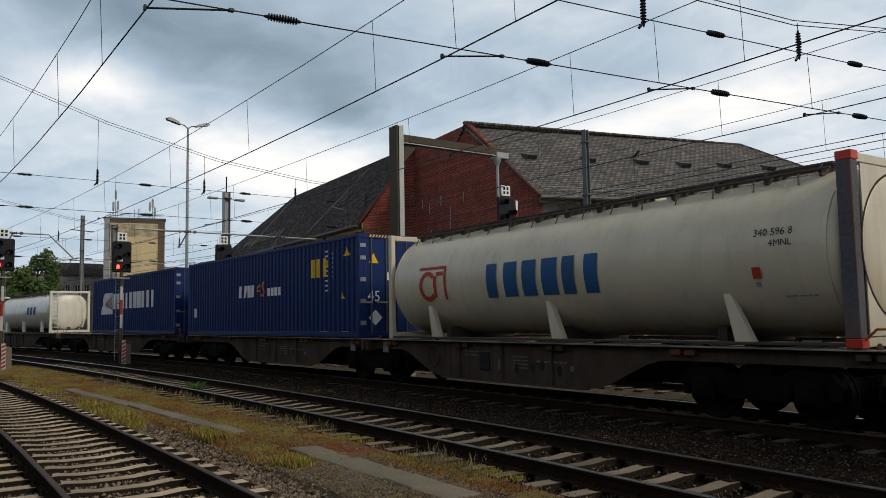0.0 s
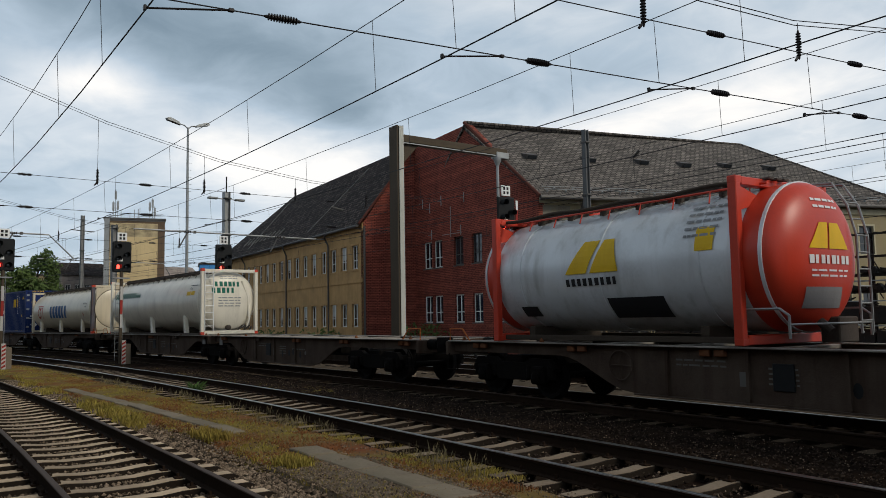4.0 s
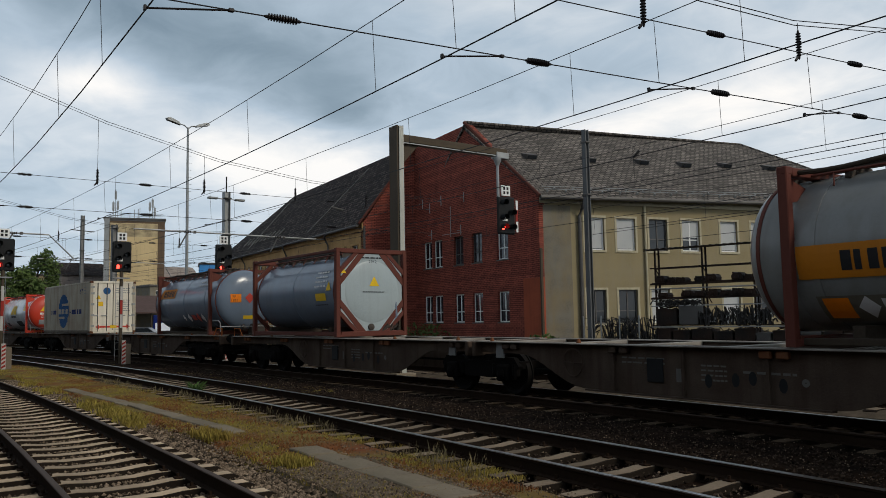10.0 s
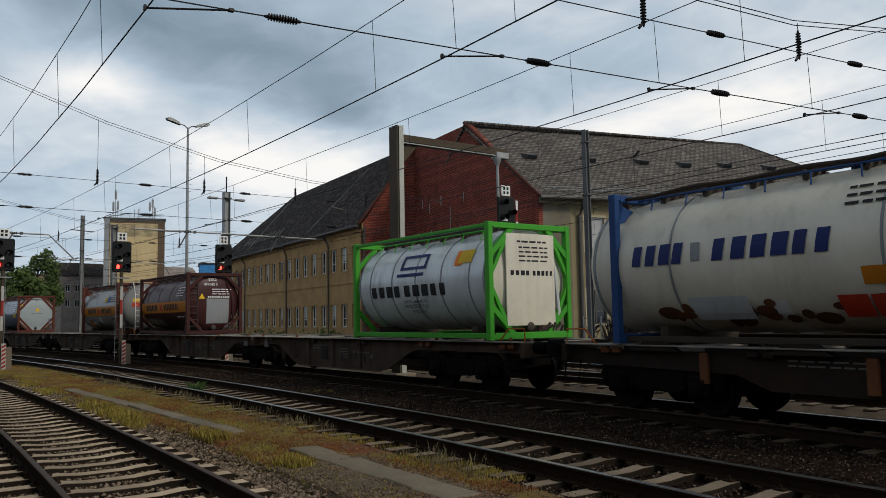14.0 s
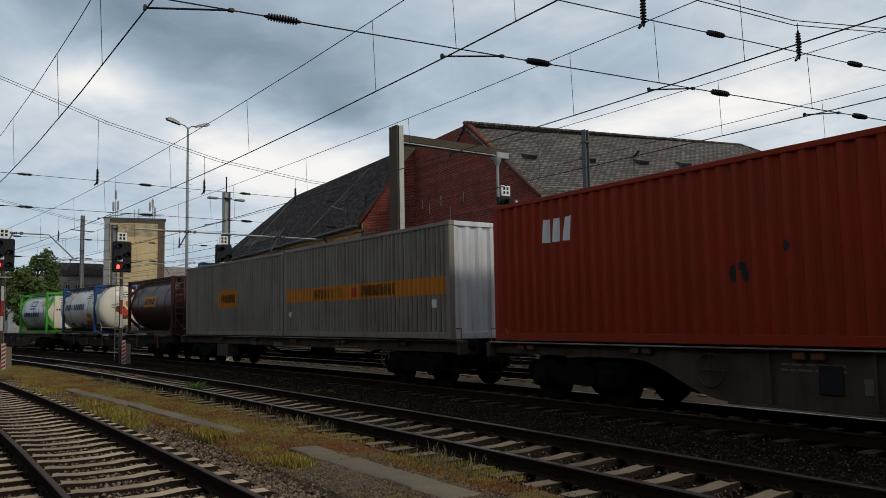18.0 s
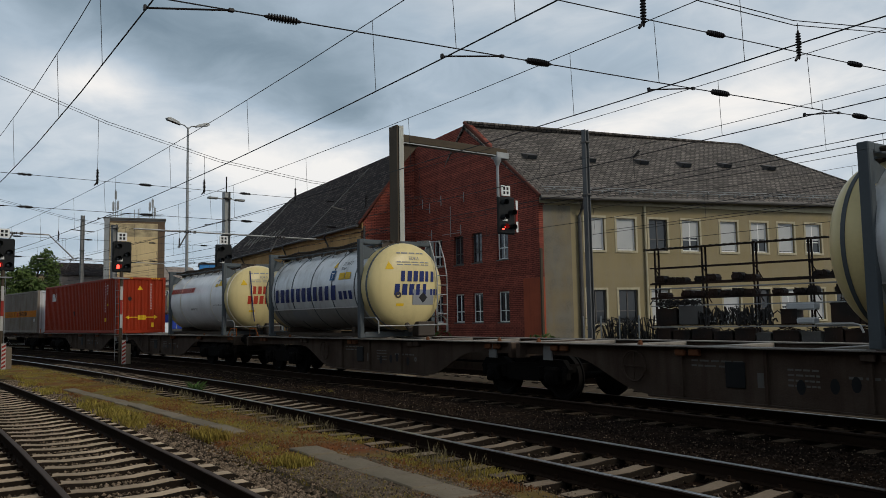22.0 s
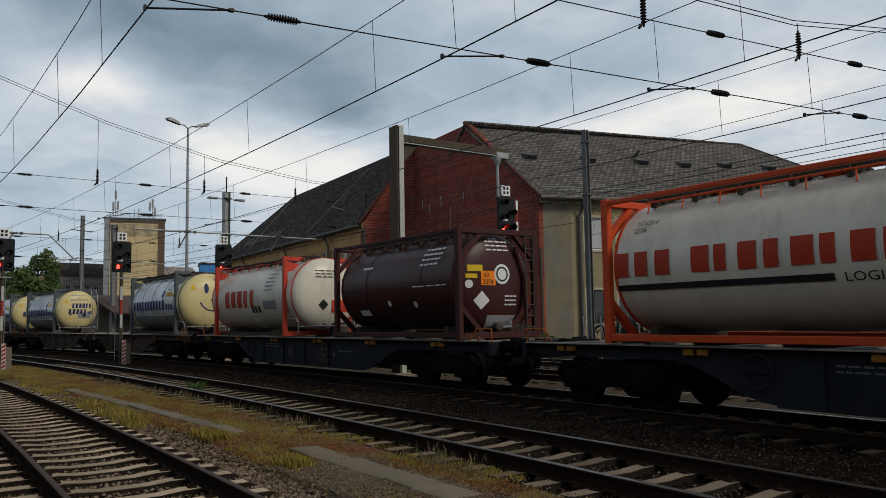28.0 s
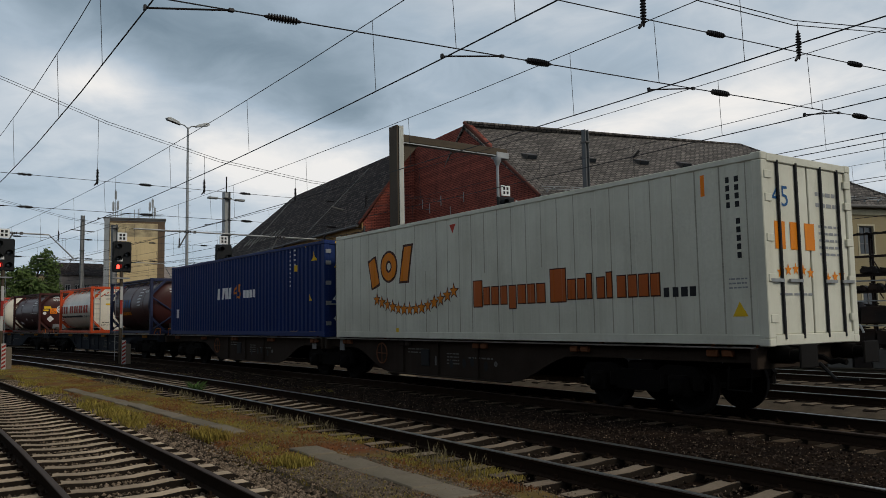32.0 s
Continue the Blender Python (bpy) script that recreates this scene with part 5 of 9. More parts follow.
def fence():
    f = thing("yard_fence", "low metal fence posts beside the rack", "fence", m=pose(-24.6, 23.9, -0.25, 0, 0, -1.3))
    for i in range(4):
        Shape().rod((i * 1.05, 0, 0), (i * 1.05, 0, 1.9), 0.03, 8).part("post", M_STEELPOST, f)
    w = Shape()
    for z in (0.4, 0.9, 1.4, 1.8):
        w.rod((0, 0, z), (3.15, 0, z), 0.006, 5)
    w.rod((0, 0.0, 0.2), (1.05, 0, 1.8), 0.008, 5)
    w.part("wire", M_WIRE, f)


fence()


def bush(x, y, r, h, seed, name, label, mat=None, cat="bush", count=420):
    t = thing(name, label, cat, m=pose(x, y, -0.25))
    g = random.Random(seed)
    st = Shape()
    for _ in range(6):
        a = g.uniform(0, 6.28)
        st.tube([(0.1 * math.cos(a), 0.1 * math.sin(a), 0), (0.5 * r * math.cos(a), 0.5 * r * math.sin(a), h * 0.6)], [0.03, 0.012], 5)
    st.part("stems", M_BARK, t)
    leaf_cloud(t, 0, 0, h * 0.55, r, h * 0.5, count, 0.13, g, mat or M_LEAF)
    return t


def leaf_cloud(parent, cx, cy, cz, r, hz, count, size, g, mat):
    sh = Shape()
    for _ in range(count):
        while True:
            p = Vector((g.uniform(-1, 1), g.uniform(-1, 1), g.uniform(-1, 1)))
            if p.length < 1 and p.length > 0.35 * g.random():
                break
        k = 1 + 0.35 * noise.noise(p * 2.2 + Vector((cx, cy, cz)))
        q = Vector((cx + p.x * r * k, cy + p.y * r * k, cz + p.z * hz * k))
        a, b = Vector((g.gauss(0, 1), g.gauss(0, 1), g.gauss(0, 1))).normalized(), Vector((g.gauss(0, 1), g.gauss(0, 1), g.gauss(0, 1))).normalized()
        s = size * g.uniform(0.6, 1.4)
        sh.add([q - a * s, q + b * s * 0.5, q + a * s, q - b * s * 0.5], [(0, 1, 2, 3)])
    sh.part("crown", mat, parent, fix=False)


bush(-39.3, 25.2, 1.5, 1.6, 3, "bush", "dark green bush at the foot of the red gable")
bush(-46.5, 22.0, 1.8, 1.3, 4, "bush", "low green bush in front of the ochre wing")
bush(-55.0, 21.8, 2.0, 1.2, 5, "bush", "low green bush in front of the ochre wing")
bush(-28.0, 24.6, 0.9, 1.0, 6, "bush", "small dark weeds at the yellow wall")


def tree(x, y, h, r, seed, label):
    t = thing("tree", label, "tree", "trees behind the yard", pose(x, y, -0.25))
    g = random.Random(seed)
    tr = Shape().tube([(0, 0, 0), (0.1, 0.05, h * 0.3), (0.0, 0.2, h * 0.62), (0.1, 0.1, h * 0.9)], [0.22, 0.17, 0.1, 0.03], 9)
    limbs = []
    for i in range(11):
        a, z = g.uniform(0, 6.28), h * g.uniform(0.25, 0.8)
        e = (r * g.uniform(0.5, 0.9) * math.cos(a), r * g.uniform(0.5, 0.9) * math.sin(a), z + h * g.uniform(0.05, 0.22))
        tr.tube([(0.03, 0.1, z), (e[0] * 0.5, e[1] * 0.5, z + (e[2] - z) * 0.7), e], [0.07, 0.045, 0.015], 6)
        limbs.append(e)
    tr.part("trunk", M_BARK, t)
    for e in limbs + [(0.1, 0.1, h * 0.92)]:
        leaf_cloud(t, e[0], e[1], e[2], r * g.uniform(0.28, 0.45), h * g.uniform(0.09, 0.16), 480, 0.19, g, M_LEAF)


tree(-89.4, 10.8, 8.8, 2.3, 21, "light green broadleaf tree beyond the yard")
tree(-92.0, 8.2, 7.2, 2.6, 22, "green broadleaf tree beyond the yard")
tree(-98.0, 6.0, 6.5, 2.6, 23, "dense green tree at the yard's edge")
tree(-104.0, 12.5, 6.0, 2.2, 24, "small green tree beyond the yard")
tree(-99.0, 2.6, 7.0, 2.8, 25, "green broadleaf tree at the yard's edge")


# ---- far buildings ----
def far_block(name, label, x, y, rz, w, d, h, mat, wins=(), roof=None, flat=True):
    b = thing(name, label, "building", m=pose(x, y, -0.25, 0, 0, rz))
    holes = [(a, a + ww, z, z + hh) for a, z, ww, hh in wins]
    f = wall_cells(w, h, 0.4, holes).part("front_wall", mat, b)
    for x0, x1, z0, z1 in holes:
        wr = new("window")
        wr.parent = b
        wr.matrix_basis = pose(x0, 0.15, z0)
        Shape().box(0, x1 - x0, 0, 0.03, 0, z1 - z0).part("pane", M_GLASS, wr)
        Shape().box(0, 0.09, -0.05, 0, 0, z1 - z0).box(x1 - x0 - 0.09, x1 - x0, -0.05, 0, 0, z1 - z0).box(0, x1 - x0, -0.05, 0, z1 - z0 - 0.09, z1 - z0).box(0, x1 - x0, -0.05, 0, 0, 0.09).box((x1 - x0) / 2 - 0.04, (x1 - x0) / 2 + 0.04, -0.05, 0, 0, z1 - z0).part("frame", M_WHITE, wr)
    Shape().box(0, 0.4, 0.4, d, 0, h).part("side_wall", mat, b)
    Shape().box(w - 0.4, w, 0.4, d, 0, h).part("side_wall", mat, b)
    Shape().box(0.4, w - 0.4, d - 0.4, d, 0, h).part("rear_wall", mat, b)
    if flat:
        Shape().box(-0.2, w + 0.2, -0.2, d + 0.2, h, h + 0.35, 0.05).part("roof", roof or M_GUTTER, b)
    else:
        Shape().prism([(-0.5, h), (d + 0.5, h), (d / 2, h + d * 0.32)], "x", -0.4, w + 0.4).part("roof", roof or M_SLATE, b, "dark pitched roof")
    return b


M_TOWER = material("weathered_yellow_render", (0.60, 0.46, 0.25), 0.9, 0, 0.2, grime=0.5, grime_col=(0.36, 0.27, 0.15), streak=0.35, bump=0.2, scale=0.25)
M_TOWERSIDE = material("brown_tower_panels", (0.13, 0.09, 0.06), 0.9, 0, 0.25, streak=0.5, bump=0.2)
M_TOWERBAND = material("blotchy_old_render", (0.46, 0.37, 0.22), 0.95, 0, 0.3, grime=0.9, grime_col=(0.10, 0.08, 0.06), bump=0.3, scale=0.6)
M_GREYWALL = material("grey_house_wall", (0.27, 0.23, 0.205), 0.9, 0, 0.2, grime=0.3, bump=0.2)
tw = far_block("silo_tower", "tall square yellow tower with stained render and roof antennas", -160.0, 30.85, 77.0, 10.9, 10.5, 21.9, M_TOWERSIDE)
Shape().box(1.0, 9.6, -0.12, -0.004, 0, 21.2).part("front_panel", M_TOWER, tw, "pale yellow stained render panel")
Shape().box(1.0, 9.6, -0.16, -0.125, 18.6, 21.1).part("stained_band", M_TOWERBAND, tw, "blotchy weathered band under the parapet")
Shape().box(0.0, 0.9, -0.3, -0.004, 0, 22.0).part("flue", M_STEELPOST, tw, "pale grey duct up the front edge")
Shape().box(-0.1, 11.0, -0.1, 0.1, 21.6, 22.0).part("parapet", M_GUTTER, tw)
for x, h in ((1.5, 3.4), (1.9, 5.6), (2.3, 3.6), (2.9, 1.6), (4.5, 1.3), (5.3, 1.8), (6.0, 2.0), (6.3, 2.2), (8.1, 3.6), (8.6, 4.2), (9.0, 2.6)):
    an = Shape().rod((x, 1, 22.2), (x, 1, 22.2 + h), 0.06, 6)
    if h > 2.5:
        an.box(x - 0.2, x + 0.2, 0.8, 1.1, 22.2 + h - 1.9, 22.2 + h - 0.3)
    an.part("antenna", M_STEELPOST, tw, "grey mobile radio antenna")
for z in (22.7, 23.2):
    Shape().rod((0.3, 0.6, z), (10.5, 0.6, z), 0.04, 6).part("roof_rail", M_STEELPOST, tw)
far_block("brick_house", "grey-brown house far behind the yard", -196.0, 30.5, 101.0, 8.5, 9, 15.5, M_GREYWALL, [(1.0 + 2.4 * i, z, 1.1, 1.6) for i in range(3) for z in (6, 9.2, 12.2)])
far_block("old_house", "grey house with a pitched roof far off", -176.0, 26.0, 101.0, 9.5, 9, 12.0, M_GREYWALL, [(0.8 + 1.9 * i, z, 1.0, 1.5) for i in range(4) for z in (5.5, 8.6)], flat=False)
far_block("yellow_house", "pale yellow house behind the trees", -190.0, 20.5, 97.0, 9.0, 9, 12.6, M_YELLOW, [(0.8 + 1.9 * i, z, 1.0, 1.5) for i in range(4) for z in (5.5, 8.6)])
far_block("freight_office", "low pale railway office with a row of windows", -134.0, 33.0, 98.0, 16.0, 8, 7.9, M_PALE, [(1.0 + 1.7 * i, 5.9, 0.95, 1.4) for i in range(9)], roof=M_GUTTER)
far_block("white_silo", "grey cylindrical vessel tower far off", -150.0, 14.2, 97.0, 2.0, 2.0, 10.5, M_STEELPOST)
far_block("blue_hall", "blue metal hall far behind the signal", -150.0, 46.0, 74.0, 6.0, 8.0, 12.9, material("blue_cladding", (0.05, 0.22, 0.5), 0.6, 0, 0.2))
far_block("mansard_house", "white house with a grey pitched roof far off", -172.0, 44.0, 95.0, 9.0, 10.0, 11.0, M_BLIND, [(0.8 + 1.6 * i, 8.3, 0.9, 1.3) for i in range(5)], flat=False, roof=M_GREYWALL)
tl = thing("tarpaulin_trailer", "blue tarpaulin trailer parked in the yard", "trailer", m=pose(-100.0, 26.9, -0.24, 0, 0, 93.0))
Shape().box(0.0, 3.0, 0.0, 6.0, 1.15, 2.95, 0.05).part("tarpaulin", material("blue_tarpaulin", (0.02, 0.05, 0.30), 0.7, 0, 0.2, streak=0.2), tl, "blue tarpaulin cover")
for x in (0.05, 1.0, 2.0, 2.95):
    Shape().box(x - 0.03, x + 0.03, -0.03, -0.002, 1.0, 2.4).part("side_stake", M_STEELPOST, tl)
Shape().box(-0.05, 3.05, -0.05, 6.0, 0.95, 1.14).part("chassis", M_GUTTER, tl)
for y in (0.6, 1.8, 5.0):
    Shape().lathe([(0.1, 0.2), (0.1, 0.48), (2.9, 0.48), (2.9, 0.2)], y, 0.48, 16).part("wheel", M_BLACK, tl)
sd = thing("loading_shed", "low shed with a dark roof and open front", "shed", m=pose(-107.5, 22.6, -0.25, 0, 0, 102.5))
Shape().prism([(-0.8, 3.2), (6.5, 5.6), (6.5, 5.8), (-0.8, 3.4)], "x", -1, 11).part("roof", material("brown_sheet_roof", (0.085, 0.055, 0.05), 0.85, 0, 0.3, streak=0.4, bump=0.1), sd, "dark brown sheet roof")
Shape().box(-0.8, 10.8, 5.8, 6.2, 0, 5.6).part("rear_wall", M_PALE, sd)
for i in range(6):
    Shape().box(i * 2.1, i * 2.1 + 0.14, -0.4, -0.26, 0, 3.3).part("post", M_BROWNPOST, sd)


M_CARW = material("white_car_paint", (0.6, 0.62, 0.65), 0.3, 0, 0.05, bump=0, spec=0.6)
M_CARG = material("silver_car_paint", (0.25, 0.27, 0.3), 0.3, 0.4, 0.05, bump=0, spec=0.6)
M_TYRE = material("black_tyre", (0.015, 0.015, 0.016), 0.9, 0, 0.2)


def car(x, y, rz, mat, label, van=False):
    c = thing("parked_car", label, "car", "parked cars", pose(x, y, -0.235, 0, 0, rz))
    if van:
        Shape().prism([(-2.2, 0.35), (2.2, 0.35), (2.3, 0.9), (1.9, 1.15), (1.3, 1.9), (-2.2, 1.95), (-2.3, 1.0)], "y", -0.88, 0.88).part("body", mat, c)
        Shape().prism([(0.3, 1.15), (1.75, 1.15), (1.28, 1.75), (0.3, 1.78)], "y", -0.895, 0.895).part("side_window", M_GLASS, c)
    else:
        Shape().prism([(-2.05, 0.3), (2.05, 0.3), (2.1, 0.7), (1.1, 0.92), (0.45, 1.42), (-1.1, 1.45), (-1.8, 0.98), (-2.1, 0.9)], "y", -0.82, 0.82).part("body", mat, c)
        Shape().prism([(-1.5, 0.95), (0.95, 0.95), (0.42, 1.36), (-1.05, 1.38)], "y", -0.835, 0.835).part("side_window", M_GLASS, c)
    for wx in (-1.3, 1.3):
        for wy in (-0.75, 0.75):
            wr = Shape().lathe([(wy - 0.1, 0.2), (wy - 0.1, 0.31), (wy + 0.1, 0.31), (wy + 0.1, 0.2)], wx, 0.31, 16, "y").part("wheel", M_TYRE, c)
    for wy in (-0.6, 0.6):
        Shape().box(2.0, 2.12, wy - 0.2, wy + 0.2, 0.6, 0.78, 0.02).part("headlight", M_WHITE, c)


car(-93.2, 22.6, 62, M_CARG, "silver parked car beside the shed")
car(-95.5, 25.1, -14, M_CARW, "white parked van beside the shed", True)


# woods and houses on the horizon
def far_woods():
    g = random.Random(77)
    sh = Shape()
    for i in range(5200):
        a = radians(g.uniform(150, 185))
        d = g.uniform(210, 330)
        x, y = math.cos(a) * d, math.sin(a) * d + 6
        z = g.random() ** 1.4 * (7 + 4 * noise.noise((x * 0.03, y * 0.03, 0)))
        s = g.uniform(0.5, 1.3)
        p = Vector((x, y, z - 0.2))
        u = Vector((g.gauss(0, 1), g.gauss(0, 1), g.gauss(0, 1))).normalized() * s
        v = Vector((g.gauss(0, 1), g.gauss(0, 1), g.gauss(0, 1))).normalized() * s
        sh.add([p - u, p + v, p + u, p - v], [(0, 1, 2, 3)])
    tagged(sh.part("far_woods", M_LEAF, fix=False), "distant green woods along the horizon", "woods", kind="stuff")


far_woods()

# a long unseen wall, added behind the camera to block low sky light
wb = Shape()
for k in range(20):
    a, b = arc(-110 + k * 9.0, -19.0), arc(-101 + k * 9.0, -19.0)
    c, d = arc(-110 + k * 9.0, -19.6), arc(-101 + k * 9.0, -19.6)
    wb.add([(q.x, q.y, z) for z in (-0.4, 7.5) for q in (a, b, d, c)], [(0, 1, 5, 4), (1, 2, 6, 5), (2, 3, 7, 6), (3, 0, 4, 7), (4, 5, 6, 7), (0, 3, 2, 1)])
tagged(wb.part("wall_south", material("dark_brick_blocker", (0.10, 0.07, 0.055), 0.95, 0, 0.3, grime=0.4, bump=0.3)), "long unseen dark brick wall, added to block low sky light", "wall", kind="structure")


# ---- the freight train ----
RIDERS, WHEELS = [], []
M_WAGON = material("grey_wagon_steel", (0.074, 0.054, 0.041), 0.8, 0.0, 0.35, grime=0.6, grime_col=(0.036, 0.020, 0.013), streak=0.75, bump=0.35, scale=1.7, spec=0.1)
M_WAGONBLUE = material("dark_blue_wagon_steel", (0.018, 0.022, 0.03), 0.75, 0.1, 0.3, grime=0.35, grime_col=(0.03, 0.024, 0.018), streak=0.3, bump=0.2, spec=0.1)
M_DECK = material("worn_deck_steel", (0.075, 0.063, 0.054), 0.75, 0.2, 0.35, grime=0.5, grime_col=(0.05, 0.035, 0.025), bump=0.25)
# near-black colours hold the deep shade under the wagons, besides grime
M_BOGIE = material("grimy_shaded_iron", (0.005, 0.0045, 0.0042), 0.9, 0.0, 0.4, grime=0.4, grime_col=(0.011, 0.008, 0.006), bump=0.4, spec=0.06)
M_WHEEL = material("shaded_wheel_steel", (0.006, 0.005, 0.0045), 0.9, 0.0, 0.3, bump=0.15)
# flange: worn steel, its colour lifted for sky highlights on the deck
M_FLANGE = material("worn_highlit_flange", (0.26, 0.235, 0.205), 0.6, 0.0, 0.5, grime=0.7, grime_col=(0.06, 0.04, 0.03), bump=0.2, scale=1.6, spec=0.3)
M_PAD = material("orange_rust_pads", (0.15, 0.055, 0.022), 0.8, 0, 0.35, grime=0.5, grime_col=(0.08, 0.045, 0.03), bump=0.3)
M_MARK = material("white_stencil_paint", (0.12, 0.115, 0.105), 0.7, 0, 0.2, bump=0)
M_PADY = material("yellow_orange_pads", (0.30, 0.13, 0.02), 0.8, 0, 0.35, grime=0.4, grime_col=(0.08, 0.045, 0.03), bump=0.3)
M_HANDLE = material("orange_handrail_paint", (0.42, 0.11, 0.02), 0.6, 0, 0.25, bump=0.1)
M_HAZ = material("yellow_hazard_paint", (0.72, 0.48, 0.03), 0.5, 0, 0.15, bump=0)
M_INK = material("black_lettering", (0.02, 0.02, 0.022), 0.6, 0, 0.2, bump=0)


def bogie(wagon, x, label="grimy two-axle bogie"):
    fr = Shape()
    for s in (-1, 1):
        y0, y1 = (0.92, 1.04) if s > 0 else (-1.04, -0.92)
        fr.prism([(x - 1.35, 0.62), (x - 1.2, 0.80), (x - 0.6, 0.82), (x - 0.42, 0.72), (x + 0.42, 0.72), (x + 0.6, 0.82), (x + 1.2, 0.80), (x + 1.35, 0.62), (x + 1.25, 0.46), (x + 0.6, 0.50), (x + 0.45, 0.36), (x - 0.45, 0.36), (x - 0.6, 0.50), (x - 1.25, 0.46)], "y", y0, y1)
        for wx in (x - 0.9, x + 0.9):
            fr.box(wx - 0.2, wx + 0.2, s * 1.0 - 0.14, s * 1.0 + 0.14, 0.30, 0.66, 0.04)
            fr.lathe([(s * 1.12, 0.09), (s * 1.17, 0.12), (s * 1.2, 0.05)], wx, 0.46, 12, "y")
            for d in (-0.33, 0.33):
                fr.lathe([(0.42, 0.085), (0.66, 0.085)], wx + d, s * 1.0, 10, "z")
            fr.prism([(wx - 0.62, 0.34), (wx - 0.50, 0.34), (wx - 0.46, 0.62), (wx - 0.58, 0.66)], "y", s * 0.72 - 0.05, s * 0.72 + 0.05)
    fr.box(x - 0.28, x + 0.28, -1.0, 1.0, 0.5, 0.86, 0.04)
    fr.box(x - 1.3, x - 1.2, -0.95, 0.95, 0.56, 0.72).box(x + 1.2, x + 1.3, -0.95, 0.95, 0.56, 0.72)
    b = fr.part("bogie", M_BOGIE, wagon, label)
    for wx in (x - 0.9, x + 0.9):
        ws = Shape()
        for s in (-1, 1):
            yy = s * 0.72
            ws.lathe([(yy - s * 0.075, 0.10), (yy - s * 0.075, 0.49), (yy - s * 0.045, 0.49), (yy - s * 0.04, 0.462), (yy + s * 0.06, 0.455), (yy + s * 0.06, 0.40), (yy + s * 0.02, 0.36), (yy + s * 0.01, 0.16), (yy + s * 0.08, 0.12)], 0, 0, 28, "y")
        ws.rod((0, -1.0, 0), (0, 1.0, 0), 0.085, 10)
        # balance lugs on the discs let the turning show
        for sd in (-1, 1):
            ws.box(-0.03, 0.03, sd * 0.735 - 0.012, sd * 0.735 + 0.012, 0.22, 0.3)
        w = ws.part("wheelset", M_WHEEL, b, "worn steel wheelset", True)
        w.matrix_basis = pose(wx, 0, 0.46)
        WHEELS.append((w, wx))
    return b


def buffers(wagon, x, s):
    """Buffers and draw gear on the end at x; s is the outward way."""
    for y in (-0.875, 0.875):
        bf = Shape().lathe([(x, 0.13), (x + s * 0.34, 0.12), (x + s * 0.34, 0.09), (x + s * 0.56, 0.09)], y, 1.03, 16).part("buffer", M_BOGIE, wagon, smooth=True)
        Shape().box(min(x + s * 0.56, x + s * 0.60), max(x + s * 0.56, x + s * 0.60), y - 0.225, y + 0.225, 0.86, 1.20, 0.015).part("buffer_plate", M_WHEEL, bf)
    Shape().tube([(x, 0, 0.98), (x + s * 0.3, 0, 0.97), (x + s * 0.42, 0, 0.90), (x + s * 0.55, 0, 0.93), (x + s * 0.66, 0, 0.9)], 0.045, 8).part("coupling", M_BOGIE, wagon)
    Shape().tube([(x, 0.4, 0.85), (x + s * 0.25, 0.42, 0.6), (x + s * 0.6, 0.45, 0.62)], 0.03, 6).part("brake_hose", M_BLACK, wagon)


def sill(x0, x1, b0, b1, deep=0.31, shallow=0.90, top=1.12):
    """Fish-belly outline between the ends x0, x1 with bogies at b0 and b1 (None: no bogie)."""
    low = []
    pts = [(x0, top), (x1, top)]
    r_in = (b1 if b1 is not None else x1) - 1.55
    l_in = (b0 if b0 is not None else x0) + 1.55
    low.append((x1, shallow))
    low.append((r_in + 0.35, shallow))
    for i in range(9):
        t = i / 8
        s = t * t * (3 - 2 * t)
        low.append((r_in - 1.9 * t, shallow + (deep - shallow) * s))
    for i in range(9):
        t = i / 8
        s = t * t * (3 - 2 * t)
        low.append((l_in + 1.9 * (1 - t), deep + (shallow - deep) * s))
    low.append((l_in - 0.35, shallow))
    low.append((x0, shallow))
    return pts + low


